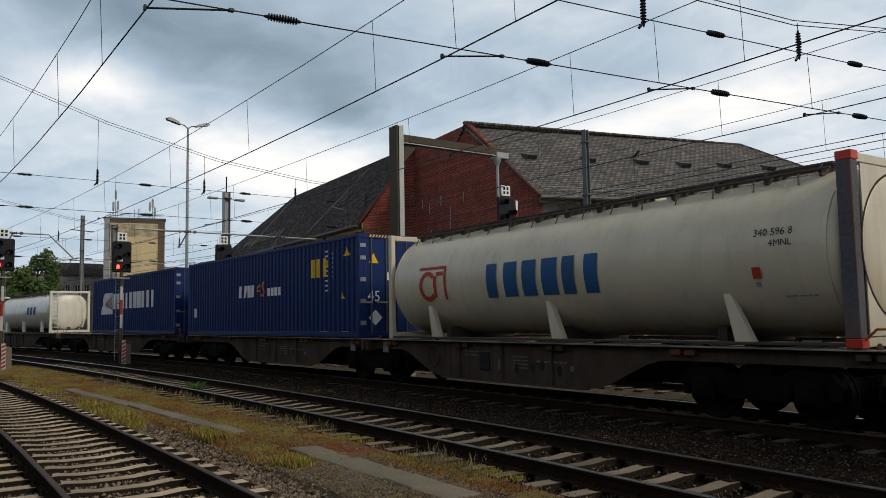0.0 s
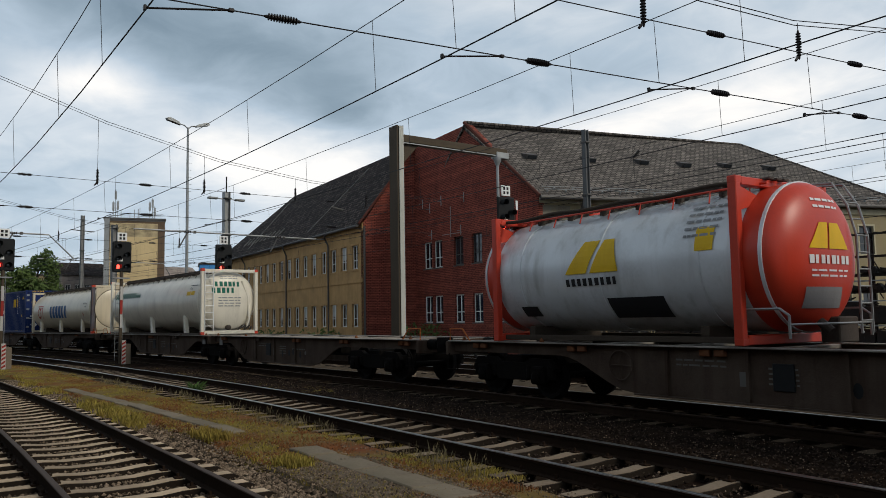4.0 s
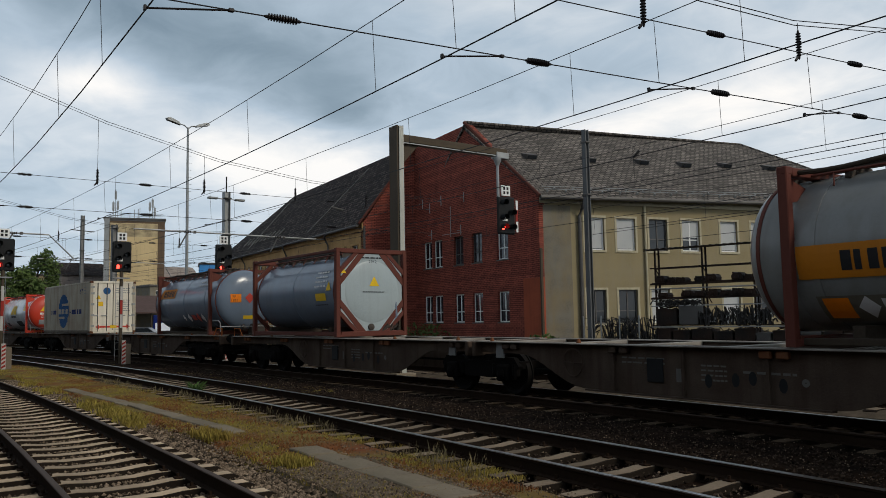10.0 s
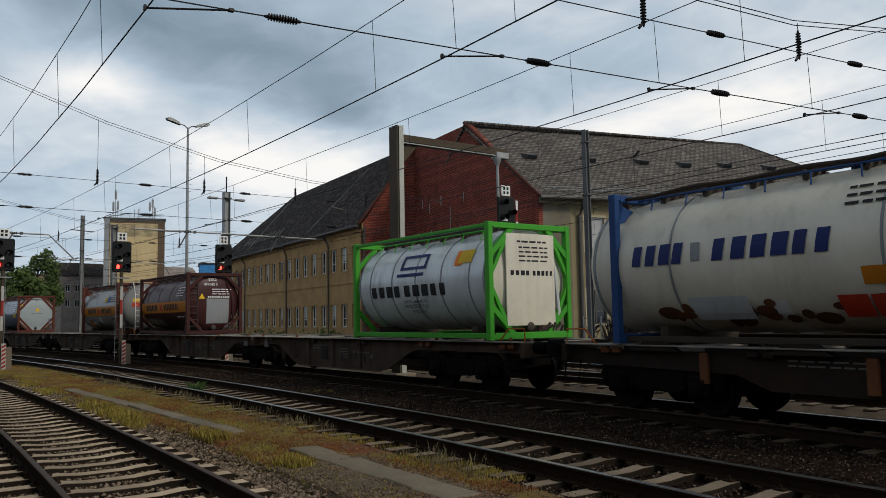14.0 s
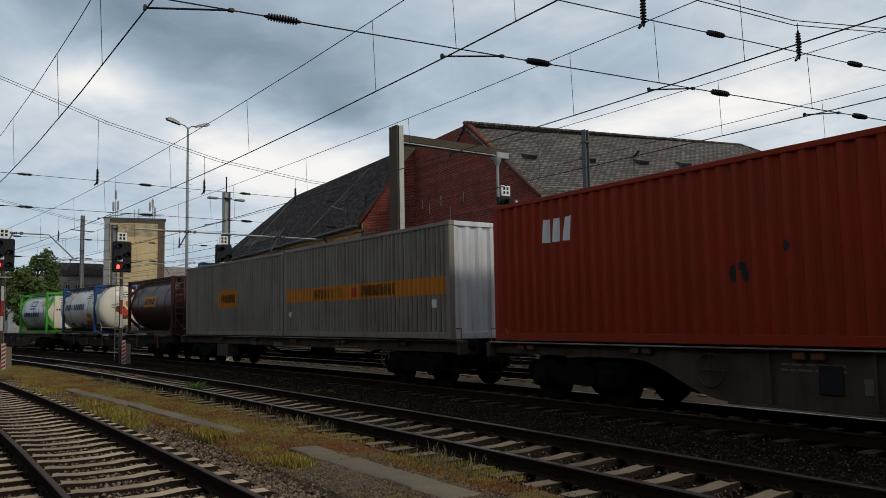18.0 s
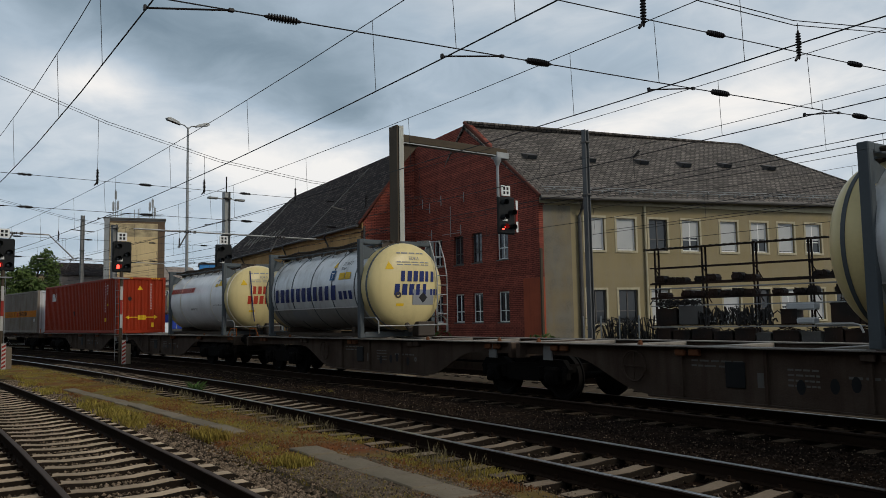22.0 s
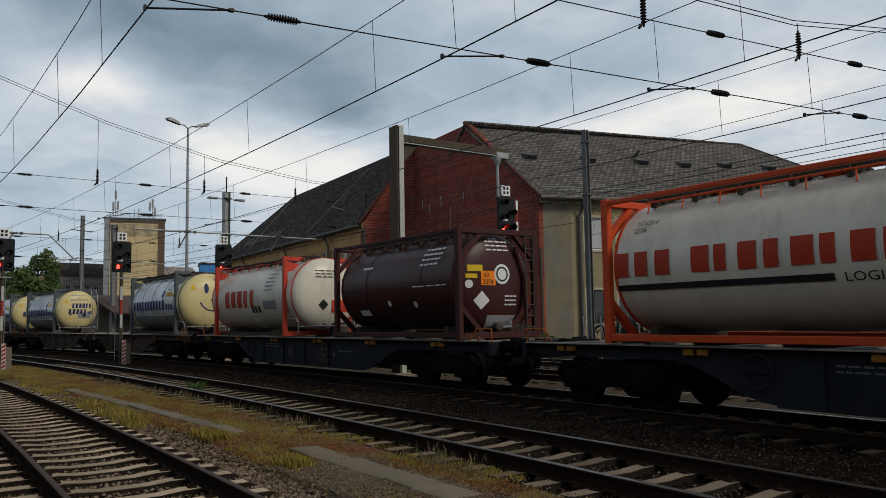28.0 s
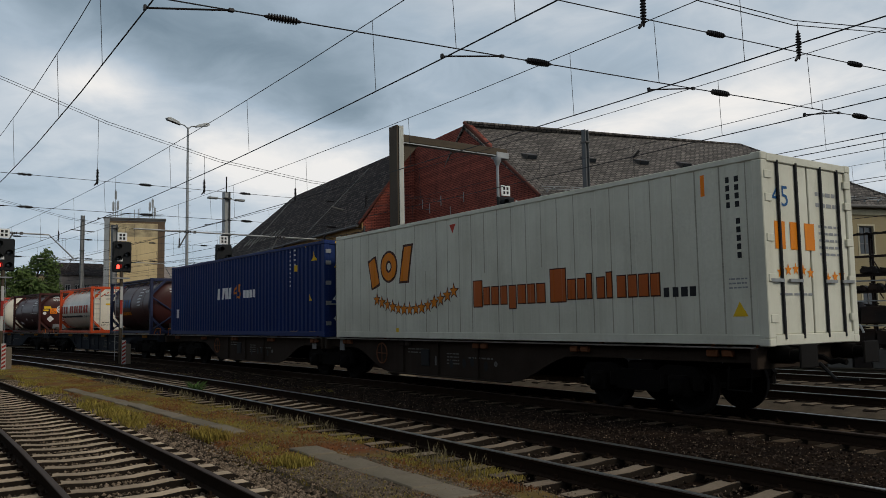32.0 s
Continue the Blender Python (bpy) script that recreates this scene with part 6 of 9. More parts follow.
def container_wagon(u0, u1, b0, b1, bf, br, mat, label, marks=1, style="belly", own0=True, own1=True):
    """A carrying unit from u0 to u1 with bogies at b0, b1 and buffers at the ends where bf, br."""
    uc = (u0 + u1) / 2
    w = thing("container_wagon", label, "freight wagon", "wagons of the train")
    x0, x1 = u0 - uc + (0.62 if bf else 0.1), u1 - uc - (0.62 if br else 0.1)
    c0, c1 = b0 - uc, b1 - uc
    g = random.Random(int(u0 * 10))
    for s in (-1, 1):
        ya, yb = sorted((s * 1.06, s * 1.02))
        if style == "belly":
            sd = Shape().prism(sill(x0, x1, c0, c1), "y", ya, yb).part("side_sill", mat, w, "fish-bellied side sill")
        elif style == "low":
            sd = Shape().prism([(x0, 1.05), (x1, 1.05), (x1, 0.78), (c1 - 1.6, 0.72), (c1 - 2.2, 0.5), (c0 + 2.2, 0.5), (c0 + 1.6, 0.72), (x0, 0.78)], "y", ya, yb).part("side_sill", mat, w, "low straight side sill")
        else:
            sd = Shape().box(x0, x1, ya, yb, 0.86, 1.12).part("side_sill", mat, w, "shallow straight side sill")
        yc, yd = sorted((s * 1.22, s * 0.98))
        Shape().box(x0, x1, yc, yd, 1.125, 1.15, 0.006).part("top_flange", M_FLANGE, w, "worn top flange, paled for its highlight")
        yc, yd = sorted((s * 1.12, s * 0.98))
        if style == "belly":
            Shape().box(c0 + 3.5, c1 - 3.5, yc, yd, 0.28, 0.31).part("lower_flange", mat, w)
        if style == "belly":
            for x in np.arange(c0 + 4.2, c1 - 4.0, 1.55):
                ye, yf = sorted((s * 1.06, s * 1.12))
                Shape().box(x, x + 0.05, ye, yf, 0.33, 1.11).part("stiffener", mat, sd)
        # container pads in pairs
        for x in np.arange(x0 + 0.9, x1 - 0.5, 3.08):
            ye, yf = sorted((s * 1.07, s * 1.16))
            pd = Shape().box(x, x + 0.20, ye, yf, 0.99, 1.10, 0.015).box(x + 0.28, x + 0.48, ye, yf, 0.99, 1.10, 0.015)
            pd.part("hinged_pad", M_PADY if "yellow" in label else M_PAD if g.random() < 0.6 else mat, w, "hinged container pads")
    for x in list(np.arange(x0 + 0.4, x1, 1.9)):
        Shape().box(x, x + 0.18, -1.0, 1.0, 1.0, 1.135, 0.01).part("cross_beam", M_FLANGE, w)
    Shape().box(x0, x1, -0.22, 0.22, 0.86, 1.10, 0.02).part("centre_beam", mat, w)
    for xx, has in ((x0, bf), (x1, br)):
        Shape().box(xx - 0.06, xx + 0.06, -1.25, 1.25, 0.82, 1.13, 0.015).part("end_beam", mat, w)
        if has:
            s = -1 if xx == x0 else 1
            buffers(w, xx + s * 0.06, s)
            st = Shape().tube([(xx - s * 0.05, -1.22, 0.85), (xx - s * 0.05, -1.28, 0.5), (xx - s * 0.45, -1.28, 0.5), (xx - s * 0.45, -1.22, 0.85)], 0.02, 6)
            st.part("step", M_BOGIE, w)
            Shape().tube([(xx, -1.15, 1.14), (xx, -1.15, 1.42), (xx - s * 0.5, -1.15, 1.42), (xx - s * 0.8, -1.15, 1.14)], 0.018, 6).part("shunter_handle", M_HANDLE, w, "orange shunter's handle")
    # brake gear below the deck
    bg_ = Shape()
    bg_.lathe([(-0.55, 0.05), (-0.5, 0.19), (0.5, 0.19), (0.55, 0.05)], 0.35, 0.72, 14)
    bg_.rod((c0 + 1.5, 0.1, 0.6), (c1 - 1.5, 0.1, 0.6), 0.03, 6)
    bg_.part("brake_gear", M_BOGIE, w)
    # stencilled marks and fittings on the near sill
    mk_ = []
    zm = 0.62 if style == "belly" else 0.90
    if style == "belly":
        mk_ += lines(c0 + 4.4, 0.80, 1.0, 0.16, 2, 3) + lines(c0 + 6.1, 0.58, 0.5, 0.3, 4, 5) + lines(c1 - 4.9, 0.72, 0.9, 0.1, 1, 6)
        mk_ += [bar(c0 + 5.6, 0.55, 0.16, 0.22)] + ring((c0 + c1) / 2 + 2.0, 0.66, 0.06, 0.05, 12)
        Shape().box((c0 + c1) / 2 - 0.9, (c0 + c1) / 2 - 0.55, -1.09, -1.06, 0.52, 0.92, 0.01).part("label_frame", M_BLACK, w, "dark document frame")
        hw = Shape()
        hx = c0 + 3.2
        hw.tube([(hx + 0.26 * math.cos(t), -1.12, 0.78 + 0.26 * math.sin(t)) for t in np.linspace(0, 6.283, 21)], 0.018, 6)
        for k in range(4):
            hw.rod((hx, -1.12, 0.78), (hx + 0.26 * math.cos(k * 1.571), -1.12, 0.78 + 0.26 * math.sin(k * 1.571)), 0.012, 5)
        hw.part("hand_brake_wheel", M_PAD if marks == 2 else mat, w, "round hand brake wheel")
        for k in range(4):
            laid([disc((c0 + c1) / 2 + 0.35 + 0.4 * k + 0.1 * (k % 2), 0.60 + 0.04 * (k % 3), 0.07, 10, 0.11)], lambda a, z: (a, -1.066, z)).part("drain_hole", M_BLACK, w, "dark drain hole")
        # pale plates beside the joint and spigots on the flange
        for xx, has, sg in ((x0, bf, 1), (x1, br, -1)):
            if not has:
                xq = xx + sg * 0.75
                Shape().prism([(xq - 0.13, 0.80), (xq + 0.13, 0.80), (xq + 0.10, 1.12), (xq - 0.10, 1.12)], "y", -1.10, -1.065).part("joint_plate", M_POLE, w, "pale grey plate beside the joint")
            for dx in (0.5, 3.2):
                Shape().lathe([(1.15, 0.05), (1.18, 0.045), (1.235, 0.02)], xx + sg * dx, -1.1, 8, "z").part("spigot", M_PAD, w, "orange-brown locking spigot")
    else:
        mk_ += lines(c0 + 2.5, 0.86, 1.2, 0.14, 2, 3) + lines(c1 - 4.0, 0.86, 1.4, 0.12, 1, 5) + [bar(c0 + 4.8, 0.86, 0.35, 0.14), bar(c0 + 6.6, 0.87, 0.7, 0.1)]
    laid(mk_, lambda a, z: (a, -1.065, z)).part("stencil_text", M_MARK, w, "small white stencilled marks")
    if style == "low":
        for x in np.arange(x0 + 2.2, x1 - 2, 2.7):
            for s in (-1, 1):
                ya, yb = sorted((s * 1.05, s * 1.2))
                Shape().prism([(x - 0.5, 1.05), (x - 0.2, 1.22), (x + 0.2, 1.22), (x + 0.5, 1.05)], "y", ya, yb).part("raised_support", mat, w)
            Shape().box(x + 0.9, x + 1.06, -1.14, -1.07, 0.55, 1.04, 0.01).part("side_post", M_PAD, w, "orange-brown side post")
    if style == "straight":
        Shape().box(c0 + 1.6, c0 + 2.7, -1.12, -0.7, 0.38, 0.84, 0.02).part("tool_box", M_DECK, w, "pale grey tool box")
        tr = Shape()
        tr.tube([(c0 + 2.2, -0.5, 0.86), (c0 + 4.0, -0.5, 0.5), (c1 - 4.0, -0.5, 0.5), (c1 - 2.2, -0.5, 0.86)], 0.05, 6)
        tr.tube([(c0 + 2.2, 0.5, 0.86), (c0 + 4.0, 0.5, 0.5), (c1 - 4.0, 0.5, 0.5), (c1 - 2.2, 0.5, 0.86)], 0.05, 6)
        tr.part("truss_rods", M_BOGIE, w)
        rg = Shape().tube([(c1 - 1.2 + 0.18 * math.cos(t), -1.1, 0.66 + 0.22 * math.sin(t)) for t in np.linspace(0, 6.283, 17)], 0.025, 6)
        rg.part("hand_brake_wheel", M_DECK, w)
    if own0:
        bogie(w, c0)
    if own1:
        bogie(w, c1)
    if mat is M_WAGONBLUE:
        xm = (c0 + c1) / 2 + 1.4
        laid(ring(xm, 0.80, 0.22, 0.06) + [bar(xm - 0.36, 0.78, 0.72, 0.05)] + bars(xm - 0.42, 0.44, 0.84, 0.1, 6), lambda a, z: (a, -1.068, z)).part("maker_mark", M_DECK, w, "faded grey round emblem above a row of bars")
    RIDERS.append((w, uc, 0.0))
    return w


def articulated(e0, e1, mat=M_WAGON, marks=1, what="grey"):
    mid = (e0 + e1) / 2
    lab = "weathered %s half of an articulated container wagon" % what
    container_wagon(e0, mid - 0.05, e0 + 3.05, mid, True, False, mat, lab, marks)
    container_wagon(mid + 0.05, e1, mid, e1 - 3.05, False, True, mat, lab, marks, own0=False)


def single(e0, e1, mat, label, style="belly", marks=1):
    container_wagon(e0, e1, e0 + 2.75, e1 - 2.75, True, True, mat, label, marks, style)


single(-262.0, -242.3, M_WAGON, "weathered grey sixty-foot container wagon")
single(-242.3, -222.6, M_WAGON, "weathered grey sixty-foot container wagon")
articulated(-222.6, -193.0)
articulated(-193.0, -163.0)
single(-163.0, -143.35, M_WAGON, "weathered grey sixty-foot container wagon")
articulated(-143.35, -113.8)
articulated(-113.8, -84.15)
articulated(-84.15, -54.5)
M_POCKET = material("black_brown_pocket_steel", (0.022, 0.018, 0.015), 0.8, 0, 0.4, grime=0.5, grime_col=(0.04, 0.02, 0.012), streak=0.4, bump=0.25, spec=0.1)
single(-54.5, -34.55, M_POCKET, "dark low-floor pocket wagon with orange side posts", "low")
single(-34.55, -14.2, M_WAGON, "flat container wagon with shallow straight sills", "straight")
articulated(-14.2, 15.4)
articulated(15.4, 45.3)
articulated(45.3, 75.3)
single(75.3, 95.15, M_WAGONBLUE, "dark blue sixty-foot container wagon with yellow pads")
single(95.15, 115.0, M_WAGONBLUE, "dark blue sixty-foot container wagon with yellow pads")
# last wagon's steel darkened in colour for the shade of its container
M_WAGONDARK = material("dark_shaded_wagon_steel", (0.034, 0.025, 0.019), 0.85, 0.0, 0.35, grime=0.6, grime_col=(0.022, 0.013, 0.009), streak=0.5, bump=0.25, spec=0.1)
articulated(115.0, 144.8, M_WAGONDARK, 2, "shade-darkened")


# ---- boxes ----
def paint(name, col, streak=0.25, grime=0.2, gcol=(0.10, 0.055, 0.03), rough=0.5, var=0.12, spec=None):
    return material(name, col, rough, 0, var, grime=grime, grime_col=gcol, streak=streak, bump=0.08, spec=spec or (0.42 if rough < 0.45 else 0.16))


P_BLUE = paint("deep_blue_paint", (0.007, 0.023, 0.105), 0.12, 0.12, (0.03, 0.03, 0.05))
P_ORANGE = paint("orange_red_paint", (0.27, 0.024, 0.005), 0.2, 0.25, (0.12, 0.03, 0.018), 0.55)
P_BEIGE = paint("beige_grey_paint", (0.42, 0.385, 0.31), 0.7, 0.4, (0.19, 0.105, 0.06), 0.6)
P_SILVER = paint("dull_silver_paint", (0.23, 0.205, 0.175), 0.6, 0.45, (0.12, 0.075, 0.045), 0.6)
P_CREAM = paint("dirty_cream_white_paint", (0.62, 0.61, 0.51), 0.22, 0.3, (0.30, 0.28, 0.20))
P_TANKW = paint("off_white_tank_paint", (0.60, 0.52, 0.38), 0.28, 0.3, (0.30, 0.25, 0.18), 0.3)
P_TANKG = paint("grey_blue_tank_paint", (0.15, 0.19, 0.245), 0.25, 0.2, (0.12, 0.12, 0.12), 0.2)
P_DULL = paint("dull_steel_jacket", (0.22, 0.225, 0.22), 0.35, 0.35, (0.12, 0.10, 0.08), 0.28)
P_BRIGHT = paint("bluish_white_tank_paint", (0.84, 0.85, 0.85), 0.22, 0.22, (0.35, 0.33, 0.30), 0.25)
P_STEEL = material("brushed_steel_jacket", (0.66, 0.69, 0.71), 0.26, 0.1, 0.14, grime=0.3, grime_col=(0.2, 0.18, 0.15), streak=0.4, bump=0.04, spec=0.5)
P_WHITE = paint("white_tank_paint", (0.70, 0.65, 0.54), 0.28, 0.3, (0.3, 0.26, 0.2), 0.3)
P_YELLOWEND = paint("cream_yellow_paint", (0.68, 0.56, 0.27), 0.2, 0.2, (0.35, 0.28, 0.14), 0.38)
P_RED = paint("bright_red_paint", (0.52, 0.043, 0.018), 0.15, 0.2, (0.2, 0.03, 0.02), 0.38)
P_HART = paint("orange_frame_paint", (0.58, 0.075, 0.02), 0.15, 0.2, (0.2, 0.05, 0.02), 0.45)
P_RUSTRED = paint("rust_red_frame_paint", (0.11, 0.032, 0.022), 0.3, 0.3, (0.1, 0.04, 0.03), 0.6)
P_BROWN = paint("dark_brown_paint", (0.050, 0.0145, 0.0135), 0.2, 0.25, (0.03, 0.02, 0.02), 0.36, spec=0.2)
P_MAROON = paint("maroon_frame_paint", (0.055, 0.017, 0.015), 0.25, 0.3, (0.05, 0.025, 0.02), 0.6)
P_BTT = paint("chestnut_brown_paint", (0.052, 0.0150, 0.0135), 0.2, 0.25, (0.03, 0.02, 0.02), 0.36, spec=0.22)
P_GREEN = paint("bright_green_paint", (0.06, 0.34, 0.03), 0.12, 0.15, (0.03, 0.12, 0.02), 0.45)
P_FRAMEG = paint("slate_grey_frame_paint", (0.085, 0.10, 0.11), 0.2, 0.25, (0.08, 0.07, 0.06), 0.55)
P_NAVY = paint("navy_frame_paint", (0.02, 0.06, 0.18), 0.15, 0.2, (0.03, 0.04, 0.06), 0.5)
P_STRIPE = paint("amber_stripe_paint", (0.50, 0.175, 0.012), 0.15, 0.2, (0.2, 0.1, 0.03), 0.5)
I_BLUE = paint("blue_lettering", (0.015, 0.085, 0.22), 0.1, 0.1)
I_NAVY = paint("navy_lettering", (0.015, 0.03, 0.13), 0.1, 0.1)
I_GREEN = paint("green_lettering", (0.01, 0.13, 0.09), 0.1, 0.1)
I_RED = paint("red_lettering", (0.42, 0.045, 0.02), 0.1, 0.1)
I_ORANGE = paint("orange_lettering", (0.65, 0.20, 0.01), 0.1, 0.1)
I_WHITE = paint("white_lettering", (0.72, 0.72, 0.72), 0.1, 0.1)
I_YELLOW = paint("yellow_lettering", (0.72, 0.46, 0.02), 0.1, 0.1)
I_GREY = paint("grey_lettering", (0.25, 0.26, 0.27), 0.1, 0.1)
I_HAZOR = paint("orange_warning_plate", (0.85, 0.22, 0.01), 0.1, 0.1)


def corrugation(a, b, pitch, flat, depth):
    """Breaks along the wall and the depth at each: proud flats and set-back flats."""
    n = max(1, round((b - a) / pitch))
    p = (b - a) / n
    out = []
    sl = (p - 2 * flat) / 2
    for i in range(n):
        x = a + i * p
        out += [(x, 0.0), (x + flat, 0.0), (x + flat + sl, depth), (x + 2 * flat + sl, depth)]
    out.append((b, 0.0))
    return out


def prof_at(prof, x):
    for (xa, da), (xb, db) in zip(prof, prof[1:]):
        if xa <= x <= xb:
            return da + (db - da) * (x - xa) / max(1e-9, xb - xa)
    return 0.0


def box_container(name, label, u_front, L, W, H, mat, pitch=0.28, flat=0.07, depth=0.036, rear="corrugated", rear_mat=None, cast=None, group="containers on the train", rail_mat=None):
    """A steel box; its front (leading) end is at u_front. Returns thing and the side's profile."""
    t = thing(name, label, "shipping container", group)
    h, w = L / 2, W / 2
    cast = cast or mat
    rear_mat = rear_mat or mat
    prof = corrugation(-h + 0.16, h - 0.16, pitch, flat, depth)
    for s in (-1, 1):
        sh = Shape()
        n = len(prof)
        for z in (0.16, H - 0.10):
            sh.add([(x, s * (w - 0.015 - d), z) for x, d in prof], [])
        sh.f = [(i, i + 1, n + i + 1, n + i) for i in range(n - 1)]
        for z in (0.16, H - 0.10):
            sh.add([(x, s * (w - 0.075 - d), z) for x, d in prof], [])
        sh.f += [(2 * n + i, 3 * n + i, 3 * n + i + 1, 2 * n + i + 1) for i in range(n - 1)]
        sh.part("side_wall", mat, t, "ribbed side wall", fix=False)
        ya, yb = sorted((s * w, s * (w - 0.07)))
        Shape().box(-h + 0.1, h - 0.1, ya, yb, H - 0.11, H - 0.02, 0.008).part("top_rail", mat, t)
        Shape().box(-h + 0.1, h - 0.1, ya, yb, 0.02, 0.17, 0.008).part("bottom_rail", rail_mat or mat, t)
        for e in (-1, 1):
            xa, xb = sorted((e * h, e * (h - 0.17)))
            yc, yd = sorted((s * w, s * (w - 0.16)))
            Shape().box(xa, xb, yc, yd, 0.12, H - 0.12, 0.012).part("corner_post", mat, t)
            for z0, z1 in ((0.0, 0.12), (H - 0.12, H)):
                xc, xd = sorted((e * (h + 0.003), e * (h - 0.18)))
                ye, yf = sorted((s * (w + 0.003), s * (w - 0.165)))
                Shape().box(xc, xd, ye, yf, z0, z1, 0.014).part("corner_casting", cast, t, "worn corner casting")
    Shape().box(-h + 0.1, h - 0.1, -w + 0.07, w - 0.07, H - 0.07, H - 0.03).part("roof", mat, t)
    Shape().box(-h + 0.1, h - 0.1, -w + 0.07, w - 0.07, 0.10, 0.16).part("floor", M_BOGIE, t)
    for e in (-1, 1):
        style = rear if e > 0 else "corrugated"
        if style == "corrugated":
            ep = corrugation(-w + 0.15, w - 0.15, 0.36, 0.11, 0.05)
            sh = Shape()
            n = len(ep)
            for z in (0.16, H - 0.12):
                sh.add([(e * (h - 0.02 - d), y, z) for y, d in ep], [])
            for z in (0.16, H - 0.12):
                sh.add([(e * (h - 0.09 - d), y, z) for y, d in ep], [])
            sh.f = [(i, i + 1, n + i + 1, n + i) for i in range(n - 1)] + [(2 * n + i, 3 * n + i, 3 * n + i + 1, 2 * n + i + 1) for i in range(n - 1)]
            sh.part("end_wall", rear_mat, t, "deeply ribbed end wall", fix=False)
        else:
            for d in (-1, 1):
                y0, y1 = (d * 0.02, d * (w - 0.17)) if d > 0 else (d * (w - 0.17), d * 0.02)
                dr = Shape().box(h - 0.10, h - 0.03, y0, y1, 0.17, H - 0.13, 0.01).part("door", rear_mat, t, "container door")
                for k in (0.28, 0.74):
                    yy = d * (w - 0.17) * k + d * 0.04
                    Shape().rod((h - 0.005, yy, 0.10), (h - 0.005, yy, H - 0.10), 0.024, 8).part("lock_bar", M_GUTTER if rear == "doors" else M_INK, dr, "upright lock bar")
                    hd = Shape().box(h - 0.01, h + 0.02, yy - 0.02, yy + 0.32 * d if d > 0 else yy + 0.02, 0.95, 1.0) if d > 0 else Shape().box(h - 0.01, h + 0.02, yy - 0.32, yy + 0.02, 0.95, 1.0)
                    hd.part("door_handle", M_STEELPOST, dr)
                for z in (0.35, 0.95, 1.55, 2.15, 2.5):
                    if z < H - 0.2:
                        yy = d * (w - 0.14)
                        Shape().box(h - 0.03, h + 0.015, yy - 0.09, yy + 0.09, z, z + 0.12, 0.008).part("hinge", rear_mat if rear == "bars" else M_STEELPOST, dr)
        xa, xb = sorted((e * h, e * (h - 0.10)))
        Shape().box(xa, xb, -w + 0.16, w - 0.16, H - 0.13, H - 0.01, 0.01).part("header", rear_mat if e > 0 else mat, t)
        Shape().box(xa, xb, -w + 0.16, w - 0.16, 0.01, 0.17, 0.01).part("end_sill", rear_mat if e > 0 else mat, t)
    RIDERS.append((t, u_front + h, 1.165))
    t["half"], t["wide"], t["high"] = h, w, H
    return t, prof


def side_paint(t, prof, polys, name, mat, label="", lift=0.004):
    w = t["wide"]
    painted(polys, lambda x, z: (x, -(w - 0.015 - prof_at(prof, x)) - lift, z), [p[0] for p in prof], None, name, mat, t, label)


def rear_paint(t, polys, name, mat, label="", off=0.0, ep=None):
    h = t["half"]
    if ep is None:
        painted(polys, lambda y, z: (h - 0.026 + off, y, z), None, None, name, mat, t, label)
    else:
        painted(polys, lambda y, z: (h - 0.016 - prof_at(ep, y), y, z), [p[0] for p in ep], None, name, mat, t, label)


def stripes(x, z, n, w, h, lean=0.6):
    return [bar(x + i * w * 2, z, w, h, lean) for i in range(n)]


def recess_dirt(t, prof, mat, name, label, seed, wide=1.0, full=0.5):
    """Dirt that has run down the set-back strips of a ribbed wall."""
    g = random.Random(seed)
    polys = []
    for (x0, d0), (x1, d1) in zip(prof, prof[1:]):
        if d0 > 0 and abs(d0 - d1) < 1e-6:
            xm, hw = (x0 + x1) / 2, (x1 - x0) / 2 * wide
            lo, hi = 0.18, t["high"] - 0.12
            if g.random() > full:
                if g.random() < 0.6:
                    hi -= g.random() * (hi - lo) * 0.6
                else:
                    lo += g.random() * (hi - lo) * 0.5
            polys.append([(xm - hw, lo), (xm + hw, lo), (xm + hw * g.uniform(0.6, 1.0), hi), (xm - hw * g.uniform(0.6, 1.0), hi)])
    w = t["wide"]
    ob = painted(polys, lambda x, z: (x, -(w - 0.015 - prof_at(prof, x)) - 0.002, z), [q[0] for q in prof], None, name, mat, t, label)


M_RUSTRUN = material("rusty_dirt_runs", (0.20, 0.115, 0.064), 0.9, 0, 0.4, grime=0.5, grime_col=(0.30, 0.25, 0.19), streak=0.5, bump=0.1, scale=2.0, spec=0.05)
M_DARKRUN = material("dark_dirt_runs", (0.075, 0.050, 0.035), 0.9, 0, 0.4, grime=0.4, grime_col=(0.12, 0.085, 0.06), streak=0.5, bump=0.1, scale=2.0, spec=0.05)
M_SEAM = material("grimy_panel_seam", (0.36, 0.35, 0.28), 0.9, 0, 0.4, streak=0.4, bump=0, spec=0.05)
I_RUST = paint("rust_orange_lettering", (0.40, 0.095, 0.018), 0.1, 0.1)
I_EDGE = paint("dark_brown_outline", (0.06, 0.02, 0.012), 0.1, 0.1)
EPROF = corrugation(-1.219 + 0.15, 1.219 - 0.15, 0.36, 0.11, 0.05)

